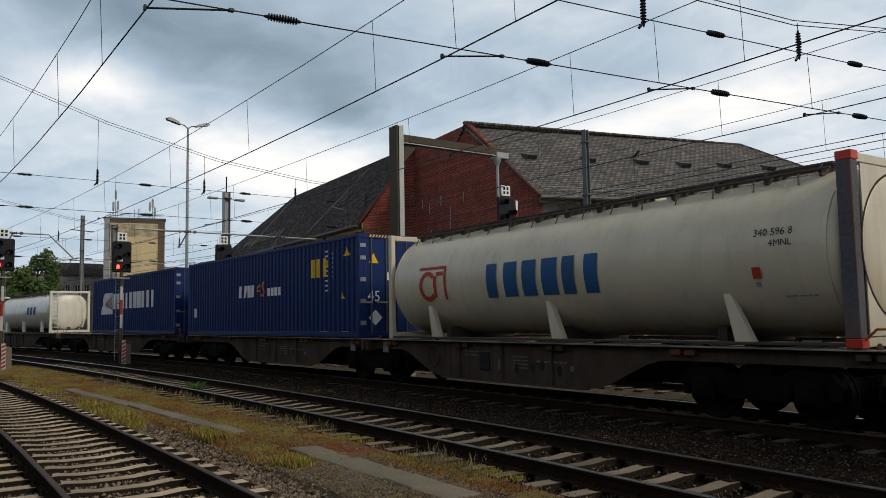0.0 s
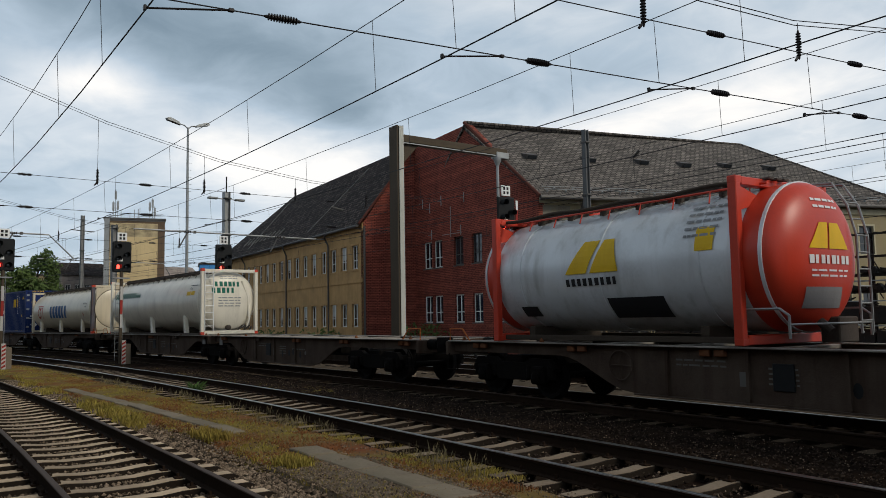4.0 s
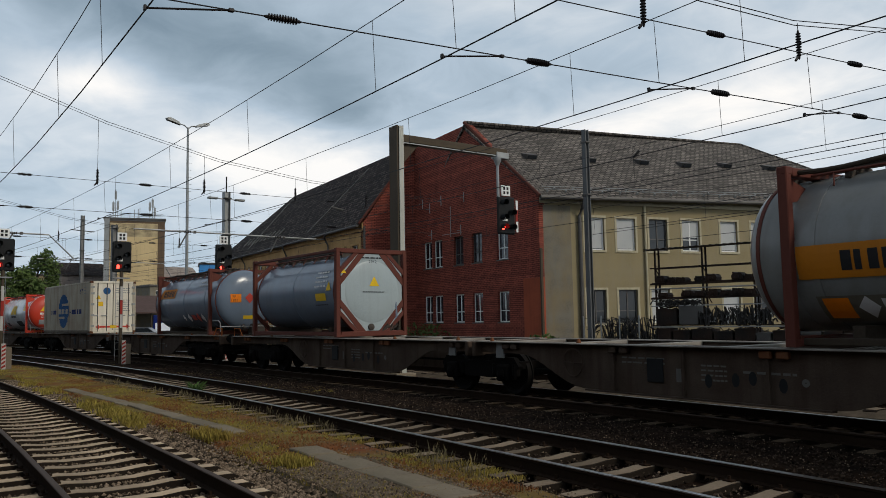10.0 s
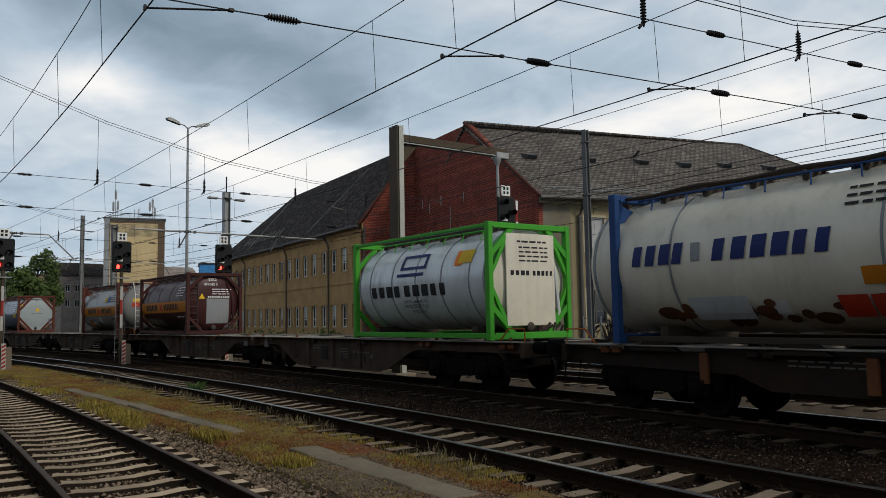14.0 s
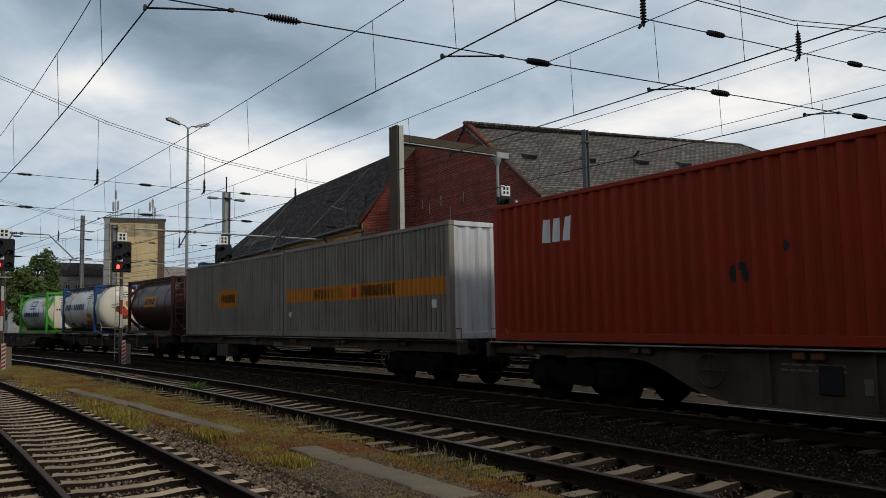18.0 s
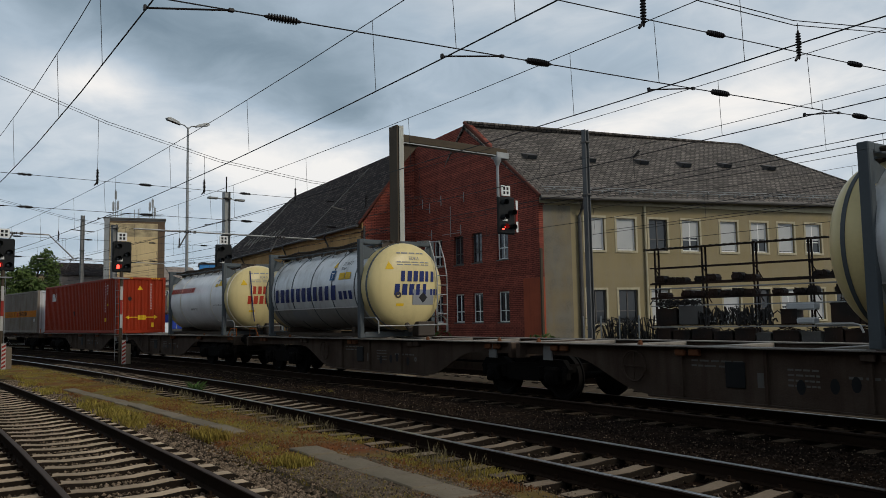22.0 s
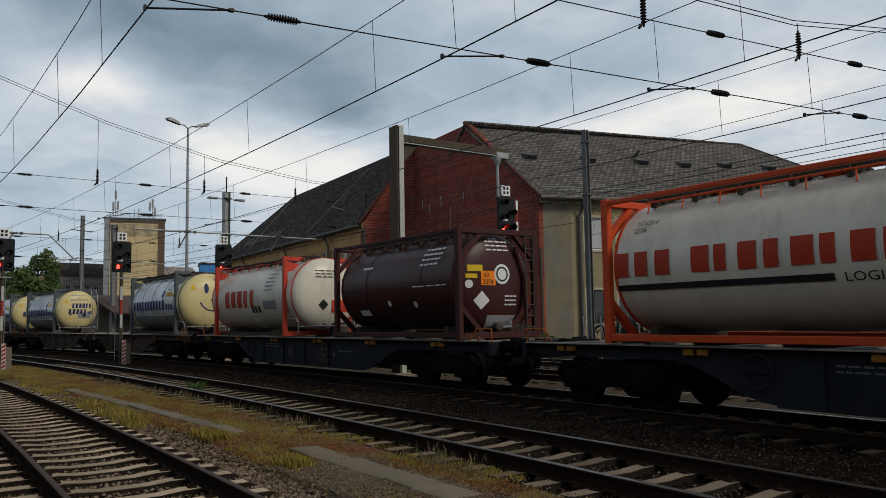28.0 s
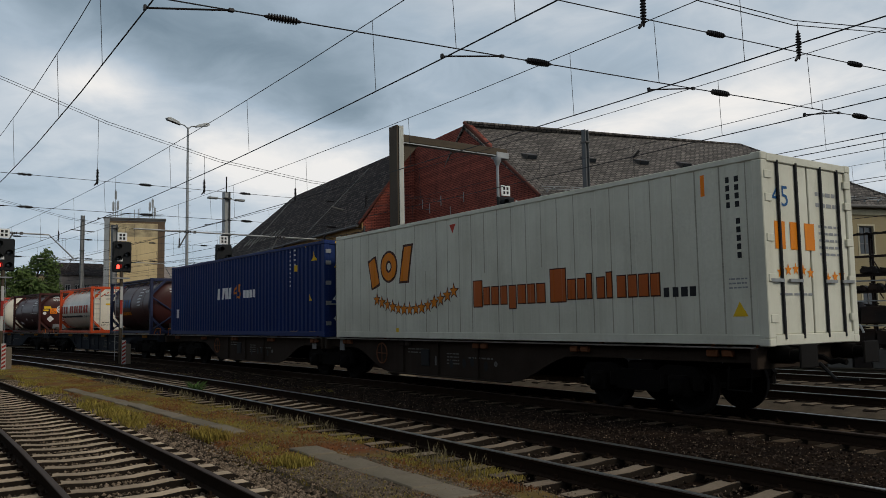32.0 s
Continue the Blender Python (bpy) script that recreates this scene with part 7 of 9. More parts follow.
# dark blue box with an orange and white mark
t, p = box_container("shipping_container", "dark blue ribbed steel box container with white lettering bars", -235.6, 12.2, 2.5, 2.896, P_BLUE, rear="doors")
side_paint(t, p, bars(-2.5, 1.25, 6.1, 0.78, 10, 0.6), "lettering", I_WHITE, "row of white bars")
side_paint(t, p, [[(-4.6, 1.0), (-2.7, 1.0), (-2.7, 2.1), (-4.1, 2.1)]], "emblem", I_WHITE, "white slanted emblem")
side_paint(t, p, [[(-4.2, 1.5), (-2.75, 1.2), (-2.75, 1.95)]], "emblem_flash", I_RED, "red flash in the emblem")
rear_paint(t, lines(0.1, 0.9, 0.8, 1.3, 7, 4), "door_marks", I_WHITE, "white door markings", 0.002)


def blue_forty_five(u, extra):
    t, p = box_container("shipping_container", "deep blue ribbed forty-five-foot container with white and orange lettering", u, 13.716, 2.5, 2.896, P_BLUE, pitch=0.27, flat=0.085, depth=0.045, rear="doors")
    side_paint(t, p, bars(-1.58, 1.34, 1.44, 0.42, 4, 0.66, 0.12) + bars(0.86, 1.34, 1.1, 0.27, 4, 0.66), "lettering", I_WHITE, "white bars of lettering")
    side_paint(t, p, word("45", -0.06, 1.33, 0.52), "number", I_ORANGE, "orange number")
    side_paint(t, p, [bar(-5.2, 0.05, 0.5, 0.07), bar(-1.0, 0.05, 0.7, 0.07), bar(2.1, 0.06, 0.5, 0.09), bar(4.6, 0.02, 0.5, 0.16), bar(5.9, 0.02, 0.35, 0.16)], "lift_marks", I_YELLOW, "yellow lifting marks")
    side_paint(t, p, [bar(-6.2, 0.7, 0.22, 0.36)], "data_plate", I_WHITE, "small white plate")
    side_paint(t, p, [bar(4.6 + 0.28, 2.05, 0.16, 0.2), triangle(6.15, 2.45, 0.17), triangle(5.9, 1.2, 0.12)], "warning_marks", I_YELLOW, "yellow warning marks")
    if extra:
        side_paint(t, p, lines(4.55, 1.55, 0.08, 1.2, 9, 3) + lines(4.85, 2.2, 0.08, 0.6, 4, 5), "container_number", I_WHITE, "upright white number column")
        side_paint(t, p, stripes(5.75, 2.79, 5, 0.06, 0.07) + [bar(5.5, 2.77, 0.2, 0.1)], "hazard_stripes", I_YELLOW, "yellow hazard stripes")
    else:
        side_paint(t, p, bars(4.02, 1.78, 1.03, 0.55, 3, 0.6) , "amber_mark", I_YELLOW, "yellow bars")
        side_paint(t, p, lines(4.9, 1.3, 0.1, 1.3, 9, 3) + lines(5.3, 1.7, 0.1, 0.8, 6, 4), "container_number", I_WHITE)
    rear_paint(t, word("45", -0.95, 1.0, 0.3) + bars(-0.3, 1.6, 0.9, 0.22, 5) + [diamond(-0.7, 0.55, 0.22)] + lines(0.3, 0.9, 0.6, 0.7, 5), "door_marks", I_WHITE, "white door number and marks", 0.002)
    rear_paint(t, [triangle(-0.75, 2.2, 0.16), triangle(0.7, 2.2, 0.16)], "warning_marks", I_YELLOW, "yellow warning triangles", 0.002)
    rear_paint(t, stripes(-0.9, 2.80, 8, 0.05, 0.07), "hazard_stripes", I_YELLOW, "", 0.03)
    return t


blue_forty_five(-221.8, False)
blue_forty_five(116.25, True)

# beige thirty-foot box with a blue disc
t, p = box_container("shipping_container", "beige ribbed thirty-foot container with a big blue disc, rust-streaked", -141.1, 9.125, 2.5, 2.9, P_BEIGE, pitch=0.2, flat=0.06, depth=0.05, rear="doors", rear_mat=P_WHITE, cast=M_RUST, rail_mat=paint("grimy_bottom_rail", (0.13, 0.112, 0.09), 0.6, 0.6, (0.06, 0.035, 0.022), 0.8, 0.4))
recess_dirt(t, p, M_RUSTRUN, "rust_runs", "brown rust runs in the ribs", 32, 1.0, 0.7)
side_paint(t, p, [disc(-0.47, 1.31, 1.0)], "round_emblem", I_BLUE, "dark blue disc")
side_paint(t, p, [bar(-0.75, 1.62, 1.25, 0.14), bar(-1.45, 0.85, 1.25, 0.14)] + bars(-1.40, 1.14, 1.9, 0.30, 7, 0.6), "emblem_bars", P_BEIGE, "pale bars across the disc", 0.010)
side_paint(t, p, bars(-2.95, 1.14, 1.0, 0.24, 4, 0.55) + bars(1.12, 1.10, 1.95, 0.27, 8, 0.5) + [bar(0.74, 1.2, 0.2, 0.06)], "lettering", I_NAVY, "row of dark blue bars")
side_paint(t, p, word("6777", 2.64, 2.22, 0.3, 0.46), "fleet_number", I_NAVY, "blue fleet number")
side_paint(t, p, lines(3.45, 2.15, 0.3, 0.5, 3, 4) + lines(3.75, 1.0, 0.09, 1.6, 9, 4), "small_marks", I_GREY)
rear_paint(t, [disc(-0.35, 2.35, 0.2)], "round_emblem", I_BLUE, "small blue disc", 0.002)
rear_paint(t, lines(0.15, 2.2, 0.8, 0.35, 3) + lines(0.2, 1.2, 0.75, 0.7, 6), "door_marks", I_GREY, "", 0.002)
rear_paint(t, [bar(-0.75, 0.3, 1.5, 0.1), [(-0.75, 0.22), (-0.75, 0.48), (-0.95, 0.35)], [(0.75, 0.22), (0.75, 0.48), (0.95, 0.35)]], "width_arrow", P_RED, "red arrow", 0.003)
rear_paint(t, [bar(-0.15, 0.27, 0.35, 0.17), bar(-0.8, 1.5, 0.25, 0.25), triangle(-0.8, 2.0, 0.14)], "warning_marks", I_YELLOW, "yellow signs", 0.006)

# two silver thirty-foot boxes
t, p = box_container("shipping_container", "dull silver ribbed thirty-foot bulk container with an orange plate", -33.2, 9.05, 2.5, 2.75, P_SILVER, pitch=0.2, flat=0.06, depth=0.05)
recess_dirt(t, p, M_DARKRUN, "dirt_runs", "dark dirt in the ribs", 33, 1.0, 0.75)
side_paint(t, p, [bar(-1.1, 1.02, 1.84, 0.66)], "orange_plate", P_STRIPE, "orange plate")
side_paint(t, p, bars(-0.75, 1.2, 1.35, 0.3, 7, 0.6), "lettering", M_INK, "dark bars on the plate")
t, p = box_container("shipping_container", "dull silver ribbed thirty-foot bulk container with an amber stripe", -24.05, 9.1, 2.5, 2.78, P_SILVER, pitch=0.2, flat=0.06, depth=0.05, rear_mat=P_STEEL)
recess_dirt(t, p, M_DARKRUN, "dirt_runs", "dark dirt in the ribs", 34, 1.0, 0.75)
side_paint(t, p, [bar(-4.4, 1.06, 8.8, 0.42)], "amber_stripe", P_STRIPE, "amber stripe along the side")
side_paint(t, p, bars(-2.4, 1.13, 1.95, 0.28, 9, 0.6) + bars(0.38, 1.13, 1.85, 0.28, 9, 0.6), "lettering", M_INK, "dark bars on the stripe")
side_paint(t, p, [bar(-0.12, 1.13, 0.25, 0.25)], "cross_plate", I_RED, "", 0.010)
side_paint(t, p, [bar(3.8, 0.75, 0.2, 0.2), diamond(-4.1, 0.7, 0.1)], "small_plates", I_WHITE)

# orange-red forty-five
t, p = box_container("shipping_container", "orange-red ribbed steel container with white lettering bars", -13.35, 13.716, 2.438, 2.896, P_ORANGE, pitch=0.28, flat=0.085, depth=0.055, rear="corrugated")
side_paint(t, p, bars(-5.27, 1.95, 0.9, 0.46, 3, 0.7, 0.1), "lettering", I_WHITE, "three white bars")
side_paint(t, p, lines(4.75, 1.1, 0.1, 1.6, 11, 3) + lines(5.05, 2.0, 0.1, 0.6, 4, 3), "container_number", I_WHITE)
side_paint(t, p, [bar(-5.9, 0.05, 0.5, 0.09), bar(3.0, 0.05, 0.5, 0.1), bar(3.9, 0.05, 0.6, 0.1), bar(4.75, 0.62, 0.3, 0.2), triangle(5.2, 1.55, 0.12)], "lift_marks", I_YELLOW, "yellow lifting marks")
side_paint(t, p, stripes(4.9, 2.79, 4, 0.05, 0.06), "hazard_stripes", I_YELLOW)
for x, z, r, rz in ((-0.92, 1.10, 0.07, 0.14), (0.0, 1.45, 0.07, 0.08), (-0.74, 1.20, 0.06, 0.07), (-0.70, 1.06, 0.05, 0.09)):
    side_paint(t, p, [disc(x, z, r, 12, rz)], "dark_spot", M_INK, "dark scuff")
rear_paint(t, [bar(-0.65, 0.80, 1.3, 0.05), [(-0.65, 0.72), (-0.65, 0.93), (-0.82, 0.825)], [(0.65, 0.72), (0.65, 0.93), (0.82, 0.825)]], "width_arrow", I_YELLOW, "yellow arrow", ep=EPROF)
rear_paint(t, [bar(-0.2, 0.7, 0.42, 0.22), bar(0.5, 0.3, 0.14, 0.24), triangle(-0.1, 2.35, 0.13)], "yellow_plates", I_YELLOW, "yellow plates", ep=EPROF)
rear_paint(t, lines(0.42, 1.2, 0.09, 1.4, 10, 3), "container_number", I_WHITE, ep=EPROF)
rear_paint(t, stripes(-0.95, 2.80, 4, 0.06, 0.07) + stripes(0.45, 2.80, 4, 0.06, 0.07), "hazard_stripes", I_YELLOW, "", 0.03)
rear_paint(t, [disc(-0.62, 1.78, 0.11, 14)], "dark_hole", M_INK, ep=EPROF)

# cream forty-five with narrow ribs
t, p = box_container("shipping_container", "dirty cream forty-five-foot container with orange lettering and star garland", 130.75, 13.716, 2.5, 2.896, P_CREAM, pitch=0.46, flat=0.20, depth=0.012, rear="bars", rear_mat=P_CREAM)
recess_dirt(t, p, M_SEAM, "panel_seam", "grimy upright panel seams", 31, 0.14, 0.9)
for sx, mt, nm in ((0.06, I_EDGE, "outline"), (0.0, I_ORANGE, "lettering")):
    side_paint(t, p, [[(-4.75 - sx, 1.32 - sx), (-4.42 + sx, 1.45 - sx), (-4.65 + sx, 2.12 + sx), (-4.98 - sx, 2.0 + sx)]], nm, mt, "slanted orange bar" if sx == 0 else "dark outline", 0.004 if sx else 0.010)
    side_paint(t, p, ring(-3.92, 1.85, 0.36 + sx, 0.20 + 2 * sx, 24, 0, 360), nm, mt, "orange ring" if sx == 0 else "dark outline", 0.004 if sx else 0.010)
    side_paint(t, p, [[(-3.36 - sx, 1.45 - sx), (-3.01 + sx, 1.45 - sx), (-2.81 + sx, 2.3 + sx), (-3.16 - sx, 2.3 + sx)]], nm, mt, "orange slanted bar" if sx == 0 else "dark outline", 0.004 if sx else 0.010)
side_paint(t, p, sum([star(-4.55 + 0.27 * i, 1.12 - 0.42 * math.sin(math.pi * (0.08 + i / 15.0)) + 0.005 * i, 0.20) for i in range(14)], []), "star_outline", I_EDGE, "dark star outlines")
side_paint(t, p, sum([star(-4.55 + 0.27 * i, 1.12 - 0.42 * math.sin(math.pi * (0.08 + i / 15.0)) + 0.005 * i, 0.15) for i in range(14)], []), "star_garland", I_ORANGE, "garland of orange stars", 0.010)
for x, z, w, h in [(-0.3, 0.74, 0.3, 0.55), (2.2, 0.78, 0.42, 0.62)] + [(0.06 + 0.29 * k, 0.78 - 0.10 * (k == 3), 0.22, 0.36 + 0.10 * (k == 3)) for k in range(7)] + [(2.68 + 0.25 * k, 0.82, 0.11 if k in (2, 4) else 0.19, 0.44 if k in (2, 4) else 0.36) for k in range(9)]:
    side_paint(t, p, [bar(x - 0.02, z - 0.022, w + 0.04, h + 0.044)], "bar_outline", I_EDGE, "dark outline")
    side_paint(t, p, [bar(x, z, w, h)], "brand_bar", I_RUST, "rust-orange bar", 0.010)
side_paint(t, p, bars(4.95, 0.78, 0.7, 0.16, 4, 0.65), "black_bars", M_INK, "short black bars")
side_paint(t, p, [bar(6.38, 2.5 - 0.13 * i, 0.07, 0.09) for i in range(11) if i not in (4, 10)] + [bar(6.22, 2.5 - 0.13 * i, 0.07, 0.09) for i in range(4)], "container_number", M_INK, "upright black number column")
side_paint(t, p, lines(6.2, 0.85, 0.33, 0.2, 3), "small_marks", I_GREY)
side_paint(t, p, [triangle(6.38, 0.55, 0.13), bar(-3.6, 0.15, 0.15, 0.12)], "warning_marks", I_YELLOW, "yellow warning triangle")
side_paint(t, p, [bar(5.76, 2.35, 0.08, 0.34)], "orange_tape", I_HAZOR, "orange patches")
side_paint(t, p, [triangle(-1.05, 2.55, -0.12)], "red_mark", I_RED)
rear_paint(t, word("45", -0.98, 2.1, 0.32), "size_number", I_BLUE, "blue number forty-five", 0.003)
rear_paint(t, bars(-0.95, 1.45, 1.2, 0.42, 3, 0.55), "lettering", I_ORANGE, "orange bars", 0.003)
rear_paint(t, sum([star(-0.85 + 0.2 * i, 1.1 + 0.05 * math.sin(i * 0.8), 0.1) for i in range(5)] + [star(0.45 + 0.2 * i, 1.02 + 0.03 * i, 0.1) for i in range(3)], []), "stars", I_ORANGE, "row of orange stars", 0.003)
rear_paint(t, lines(0.2, 2.1, 0.7, 0.35, 2) + lines(0.25, 1.35, 0.65, 0.55, 5) + lines(-0.9, 0.72, 0.9, 0.1, 1), "door_marks", I_GREY, "", 0.003)


# ---- tank containers ----
M_WALKHOSE = material("weathered_dark_hose", (0.05, 0.038, 0.028), 0.9, 0, 0.4, grime=0.4, bump=0.4)
I_BOX = paint("beige_grey_box_paint", (0.17, 0.155, 0.125), 0.4, 0.4, (0.09, 0.07, 0.05), 0.7)
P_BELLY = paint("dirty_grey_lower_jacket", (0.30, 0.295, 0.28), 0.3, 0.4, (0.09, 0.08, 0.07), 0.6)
def tank_container(label, u_front, L, over, R, zc, tank_mat, dome_mat, frame_mat, style, bands=4, H=2.591, band_mat=None, dome=0.42, ladder=False, walkway=True, skirt=False):
    """A tank in a frame L long whose leading end is at u_front; the tank reaches 'over' beyond the frame."""
    t = thing("tank_container", label, "tank container", "containers on the train")
    h, w = L / 2, 1.25 if style == "swap" else 1.219
    x1 = h + over
    seg = 56
    straight = x1 - dome
    Shape().lathe([(-straight, R), (straight, R)], 0, zc, seg).part("barrel", tank_mat, t, "cylindrical tank shell", True)

    def cap(s, extra=0.0):
        prof = []
        for i in range(11):
            a = i / 10 * math.pi / 2
            prof.append((s * (straight + dome * math.sin(a)), max(0.02, (R + extra) * math.cos(a) ** 0.72)))
        return prof
    for s in (-1, 1):
        sh = Shape().lathe(cap(s), 0, zc, seg)
        if over > 0.3:
            sh.lathe([(s * (h - 0.06), R + 0.004), (s * straight, R + 0.004)], 0, zc, seg)
        sh.part("end_dome", dome_mat, t, "rounded end", True)
    for i in range(bands):
        x = -straight + 2 * straight * (i + 0.5) / bands
        hb = 0.02 if band_mat else 0.035
        Shape().lathe([(x - hb, R), (x - hb, R + 0.012), (x + hb, R + 0.012), (x + hb, R)], 0, zc, seg).part("band", band_mat or tank_mat, t, smooth=True)
    for s in (-1, 1):
        Shape().lathe([(s * (straight - 0.03), R), (s * (straight - 0.03), R + 0.016), (s * (straight + 0.03), R + 0.016), (s * (straight + 0.03), R - 0.01)], 0, zc, seg).part("end_band", band_mat or frame_mat, t, smooth=True)

    def end_frame(e):
        xa, xb = sorted((e * h, e * (h - 0.16)))
        for s in (-1, 1):
            ya, yb = sorted((s * w, s * (w - 0.13)))
            Shape().box(xa, xb, ya, yb, 0.1, H - 0.1, 0.014).part("corner_post", frame_mat, t)
            for z0, z1 in ((0.0, 0.12), (H - 0.12, H)):
                yc, yd = sorted((s * (w + 0.002), s * (w - 0.165)))
                Shape().box(min(xa, e * (h + 0.002)), max(xb, e * (h + 0.002)), yc, yd, z0, z1, 0.014).part("corner_casting", frame_mat, t)
        Shape().box(xa, xb, -w + 0.15, w - 0.15, H - 0.14, H - 0.01, 0.012).part("end_top_beam", frame_mat, t)
        Shape().box(xa, xb, -w + 0.15, w - 0.15, 0.01, 0.16, 0.012).part("end_bottom_beam", frame_mat, t)
        if style in ("full", "cross"):
            for s in (-1, 1):
                for z0, dz in ((0.16, 1), (H - 0.14, -1)):
                    y = s * (w - 0.13)
                    sh = Shape().prism([(y, z0 + dz * 0.62), (y, z0 + dz * 0.46), (y - s * 0.46, z0), (y - s * 0.62, z0)], "x", xa + 0.02, xb - 0.02)
                    sh.part("corner_brace", frame_mat, t)
        if style == "cross":
            cr = Shape().rod((e * (h - 0.04), -w + 0.1, 0.2), (e * (h - 0.04), w - 0.1, H - 0.9), 0.04, 6).rod((e * (h - 0.04), w - 0.1, 0.2), (e * (h - 0.04), -w + 0.1, H - 0.9), 0.04, 6)
            cr.part("cross_brace", frame_mat, t)
    for e in (-1, 1):
        end_frame(e)
    # saddle under the tank
    for x in ([-h * 0.62, 0, h * 0.62] if L > 8 else [-h * 0.7, h * 0.7]):
        sd = Shape().box(x - 0.09, x + 0.09, -0.95, 0.95, 0.02, 0.30, 0.01)
        sd.part("saddle", M_WALKHOSE, t)
    for s in (-1, 1):
        ya, yb = sorted((s * (w - 0.01), s * (w - 0.12)))
        if style in ("full", "cross"):
            Shape().box(-h + 0.16, h - 0.16, ya, yb, 0.04, 0.16, 0.01).part("bottom_rail", frame_mat, t)
            Shape().box(-h + 0.16, h - 0.16, ya, yb, H - 0.11, H - 0.03, 0.01).part("top_rail", frame_mat, t)
        elif style == "swap":
            Shape().box(-h + 0.16, h - 0.16, ya - s * 0.18, yb - s * 0.18, 0.03, 0.13, 0.01).part("bottom_rail", M_WALKHOSE, t)
            for e in (-1, 1):
                # plate between the corner and the tank, cut round
                q = [(s * w * 0.98, H - 0.12)] + [(s * w * 0.98 if i == 0 else s * (R + 0.01) * math.sin(a), zc + (R + 0.01) * math.cos(a)) for i, a in enumerate(np.linspace(0.95, 0.62, 5))]
                Shape().prism(q, "x", min(e * (h - 0.03), e * (h - 0.09)), max(e * (h - 0.03), e * (h - 0.09))).part("frame_plate", frame_mat, t)
            if s < 0:
                hs = Shape().tube([(x, -0.95 + 0.03 * math.sin(x * 2.1), H - 0.08 + 0.02 * math.sin(x * 3.3)) for x in np.linspace(-h + 0.05, h - 0.05, 25)], 0.036, 8)
                hs.part("hose_tray", M_WALKHOSE, t, "dark weathered hose tray along the top")
        else:
            Shape().box(-h + 0.16, h - 0.16, ya, yb, 0.02, 0.07, 0.01).part("bottom_rail", M_DECK, t)
            for x in (-4.3, -0.1, 4.0):
                st = Shape().add([(x - 0.03, s * 1.15, 0.80), (x + 0.09, s * 1.15, 0.80), (x + 0.50, s * 1.20, 0.07), (x + 0.18, s * 1.20, 0.07), (x - 0.03, s * 1.0, 0.74), (x + 0.09, s * 1.0, 0.74), (x + 0.50, s * 1.08, 0.06), (x + 0.18, s * 1.08, 0.06)], [(0, 1, 2, 3), (4, 7, 6, 5), (0, 4, 5, 1), (1, 5, 6, 2), (2, 6, 7, 3), (3, 7, 4, 0)])
                st.part("side_strut", tank_mat, t, "slanting support strut")
    if walkway:
        wk = Shape()
        ys = (-0.55, -0.35, -0.15)
        for y in ys:
            wk.box(-x1 + 0.5, x1 - 0.6, y, y + 0.12, zc + R + 0.05, zc + R + 0.08)
        for x in np.arange(-x1 + 0.6, x1 - 0.6, 0.9):
            wk.box(x, x + 0.05, -0.6, 0.05, zc + R - 0.12, zc + R + 0.05)
        wk.part("walkway", M_DECK, t, "grated walkway on top")
        rl = Shape().rod((-x1 + 0.5, -0.62, zc + R - 0.02), (x1 - 0.6, -0.62, zc + R - 0.02), 0.022, 6)
        for x in np.arange(-x1 + 0.6, x1 - 0.6, 0.75):
            rl.rod((x, -0.62, zc + R - 0.02), (x + 0.1, -0.80, zc + R - 0.24), 0.014, 5)
        rl.part("spill_rail", frame_mat if style != "long" else M_DECK, t)
        for x in (-x1 * 0.4, x1 * 0.25):
            Shape().lathe([(zc + R - 0.05, 0.28), (zc + R + 0.10, 0.28), (zc + R + 0.12, 0.24), (zc + R + 0.17, 0.08)], x, 0.15, 20, "z").part("manhole", frame_mat, t, smooth=True)
    if ladder:
        ld = Shape()
        xl = x1 - 0.02 if style != "long" else h + 0.02
        yy = (0.62, 1.0) if style == "swap" else (-1.08, -0.72)
        if style == "swap":
            yy = (0.80, 1.14) if ladder is True else ladder
            for y in yy:
                ld.tube([(xl, y, 0.15), (xl, y, 1.7), (xl - 0.12, y, 2.2), (xl - 0.35, y, H - 0.02), (xl - 0.95, y, H + 0.02)], 0.02, 6)
            for z in np.arange(0.35, H - 0.3, 0.27):
                xz = xl - 0.25 * max(0.0, z - 1.7)
                ld.rod((xz, yy[0], z), (xz, yy[1], z), 0.014, 6)
        else:
            for y in yy:
                ld.rod((xl, y, 0.15), (xl, y, H - 0.1), 0.022, 6)
            for z in np.arange(0.35, H, 0.27):
                ld.rod((xl, yy[0], z), (xl, yy[1], z), 0.018, 6)
        ld.part("ladder", M_STEELPOST if style == "swap" and ladder is True else M_WHITE if style != "full" else M_DECK, t, "steel ladder at the end")
    if style == "swap":
        rl = Shape()
        for s in (-1, 1):
            rl.tube([(h - 0.05, s * 1.12, 0.55), (h + over * 0.75, s * 1.12, 0.55), (h + over * 0.95, s * 1.12, 0.45), (h + over * 0.95, s * 1.12, 0.12)], 0.022, 6)
        rl.tube([(h + over * 0.95, -1.12, 0.32), (h + over, 0.0, 0.32), (h + over * 0.95, 1.12, 0.32)], 0.018, 6)
        rl.part("guard_rail", M_STEELPOST, t, "bent steel guard rail")
        Shape().box(h + over * 0.55, h + over * 0.98, 0.15, 0.70, 0.02, 0.42, 0.02).part("valve_box", M_DECK, t, "dull grey valve box")
        Shape().rod((h + over * 0.8, -0.15, 0.35), (h + over * 1.05, -0.15, 0.2), 0.07, 10).part("outlet_valve", M_DECK, t)
    elif style != "long" and style != "full":
        Shape().box(h - 0.1, h - 0.02, -0.3, 0.3, 0.16, 0.5, 0.01).part("valve_box", M_DECK, t)
    else:
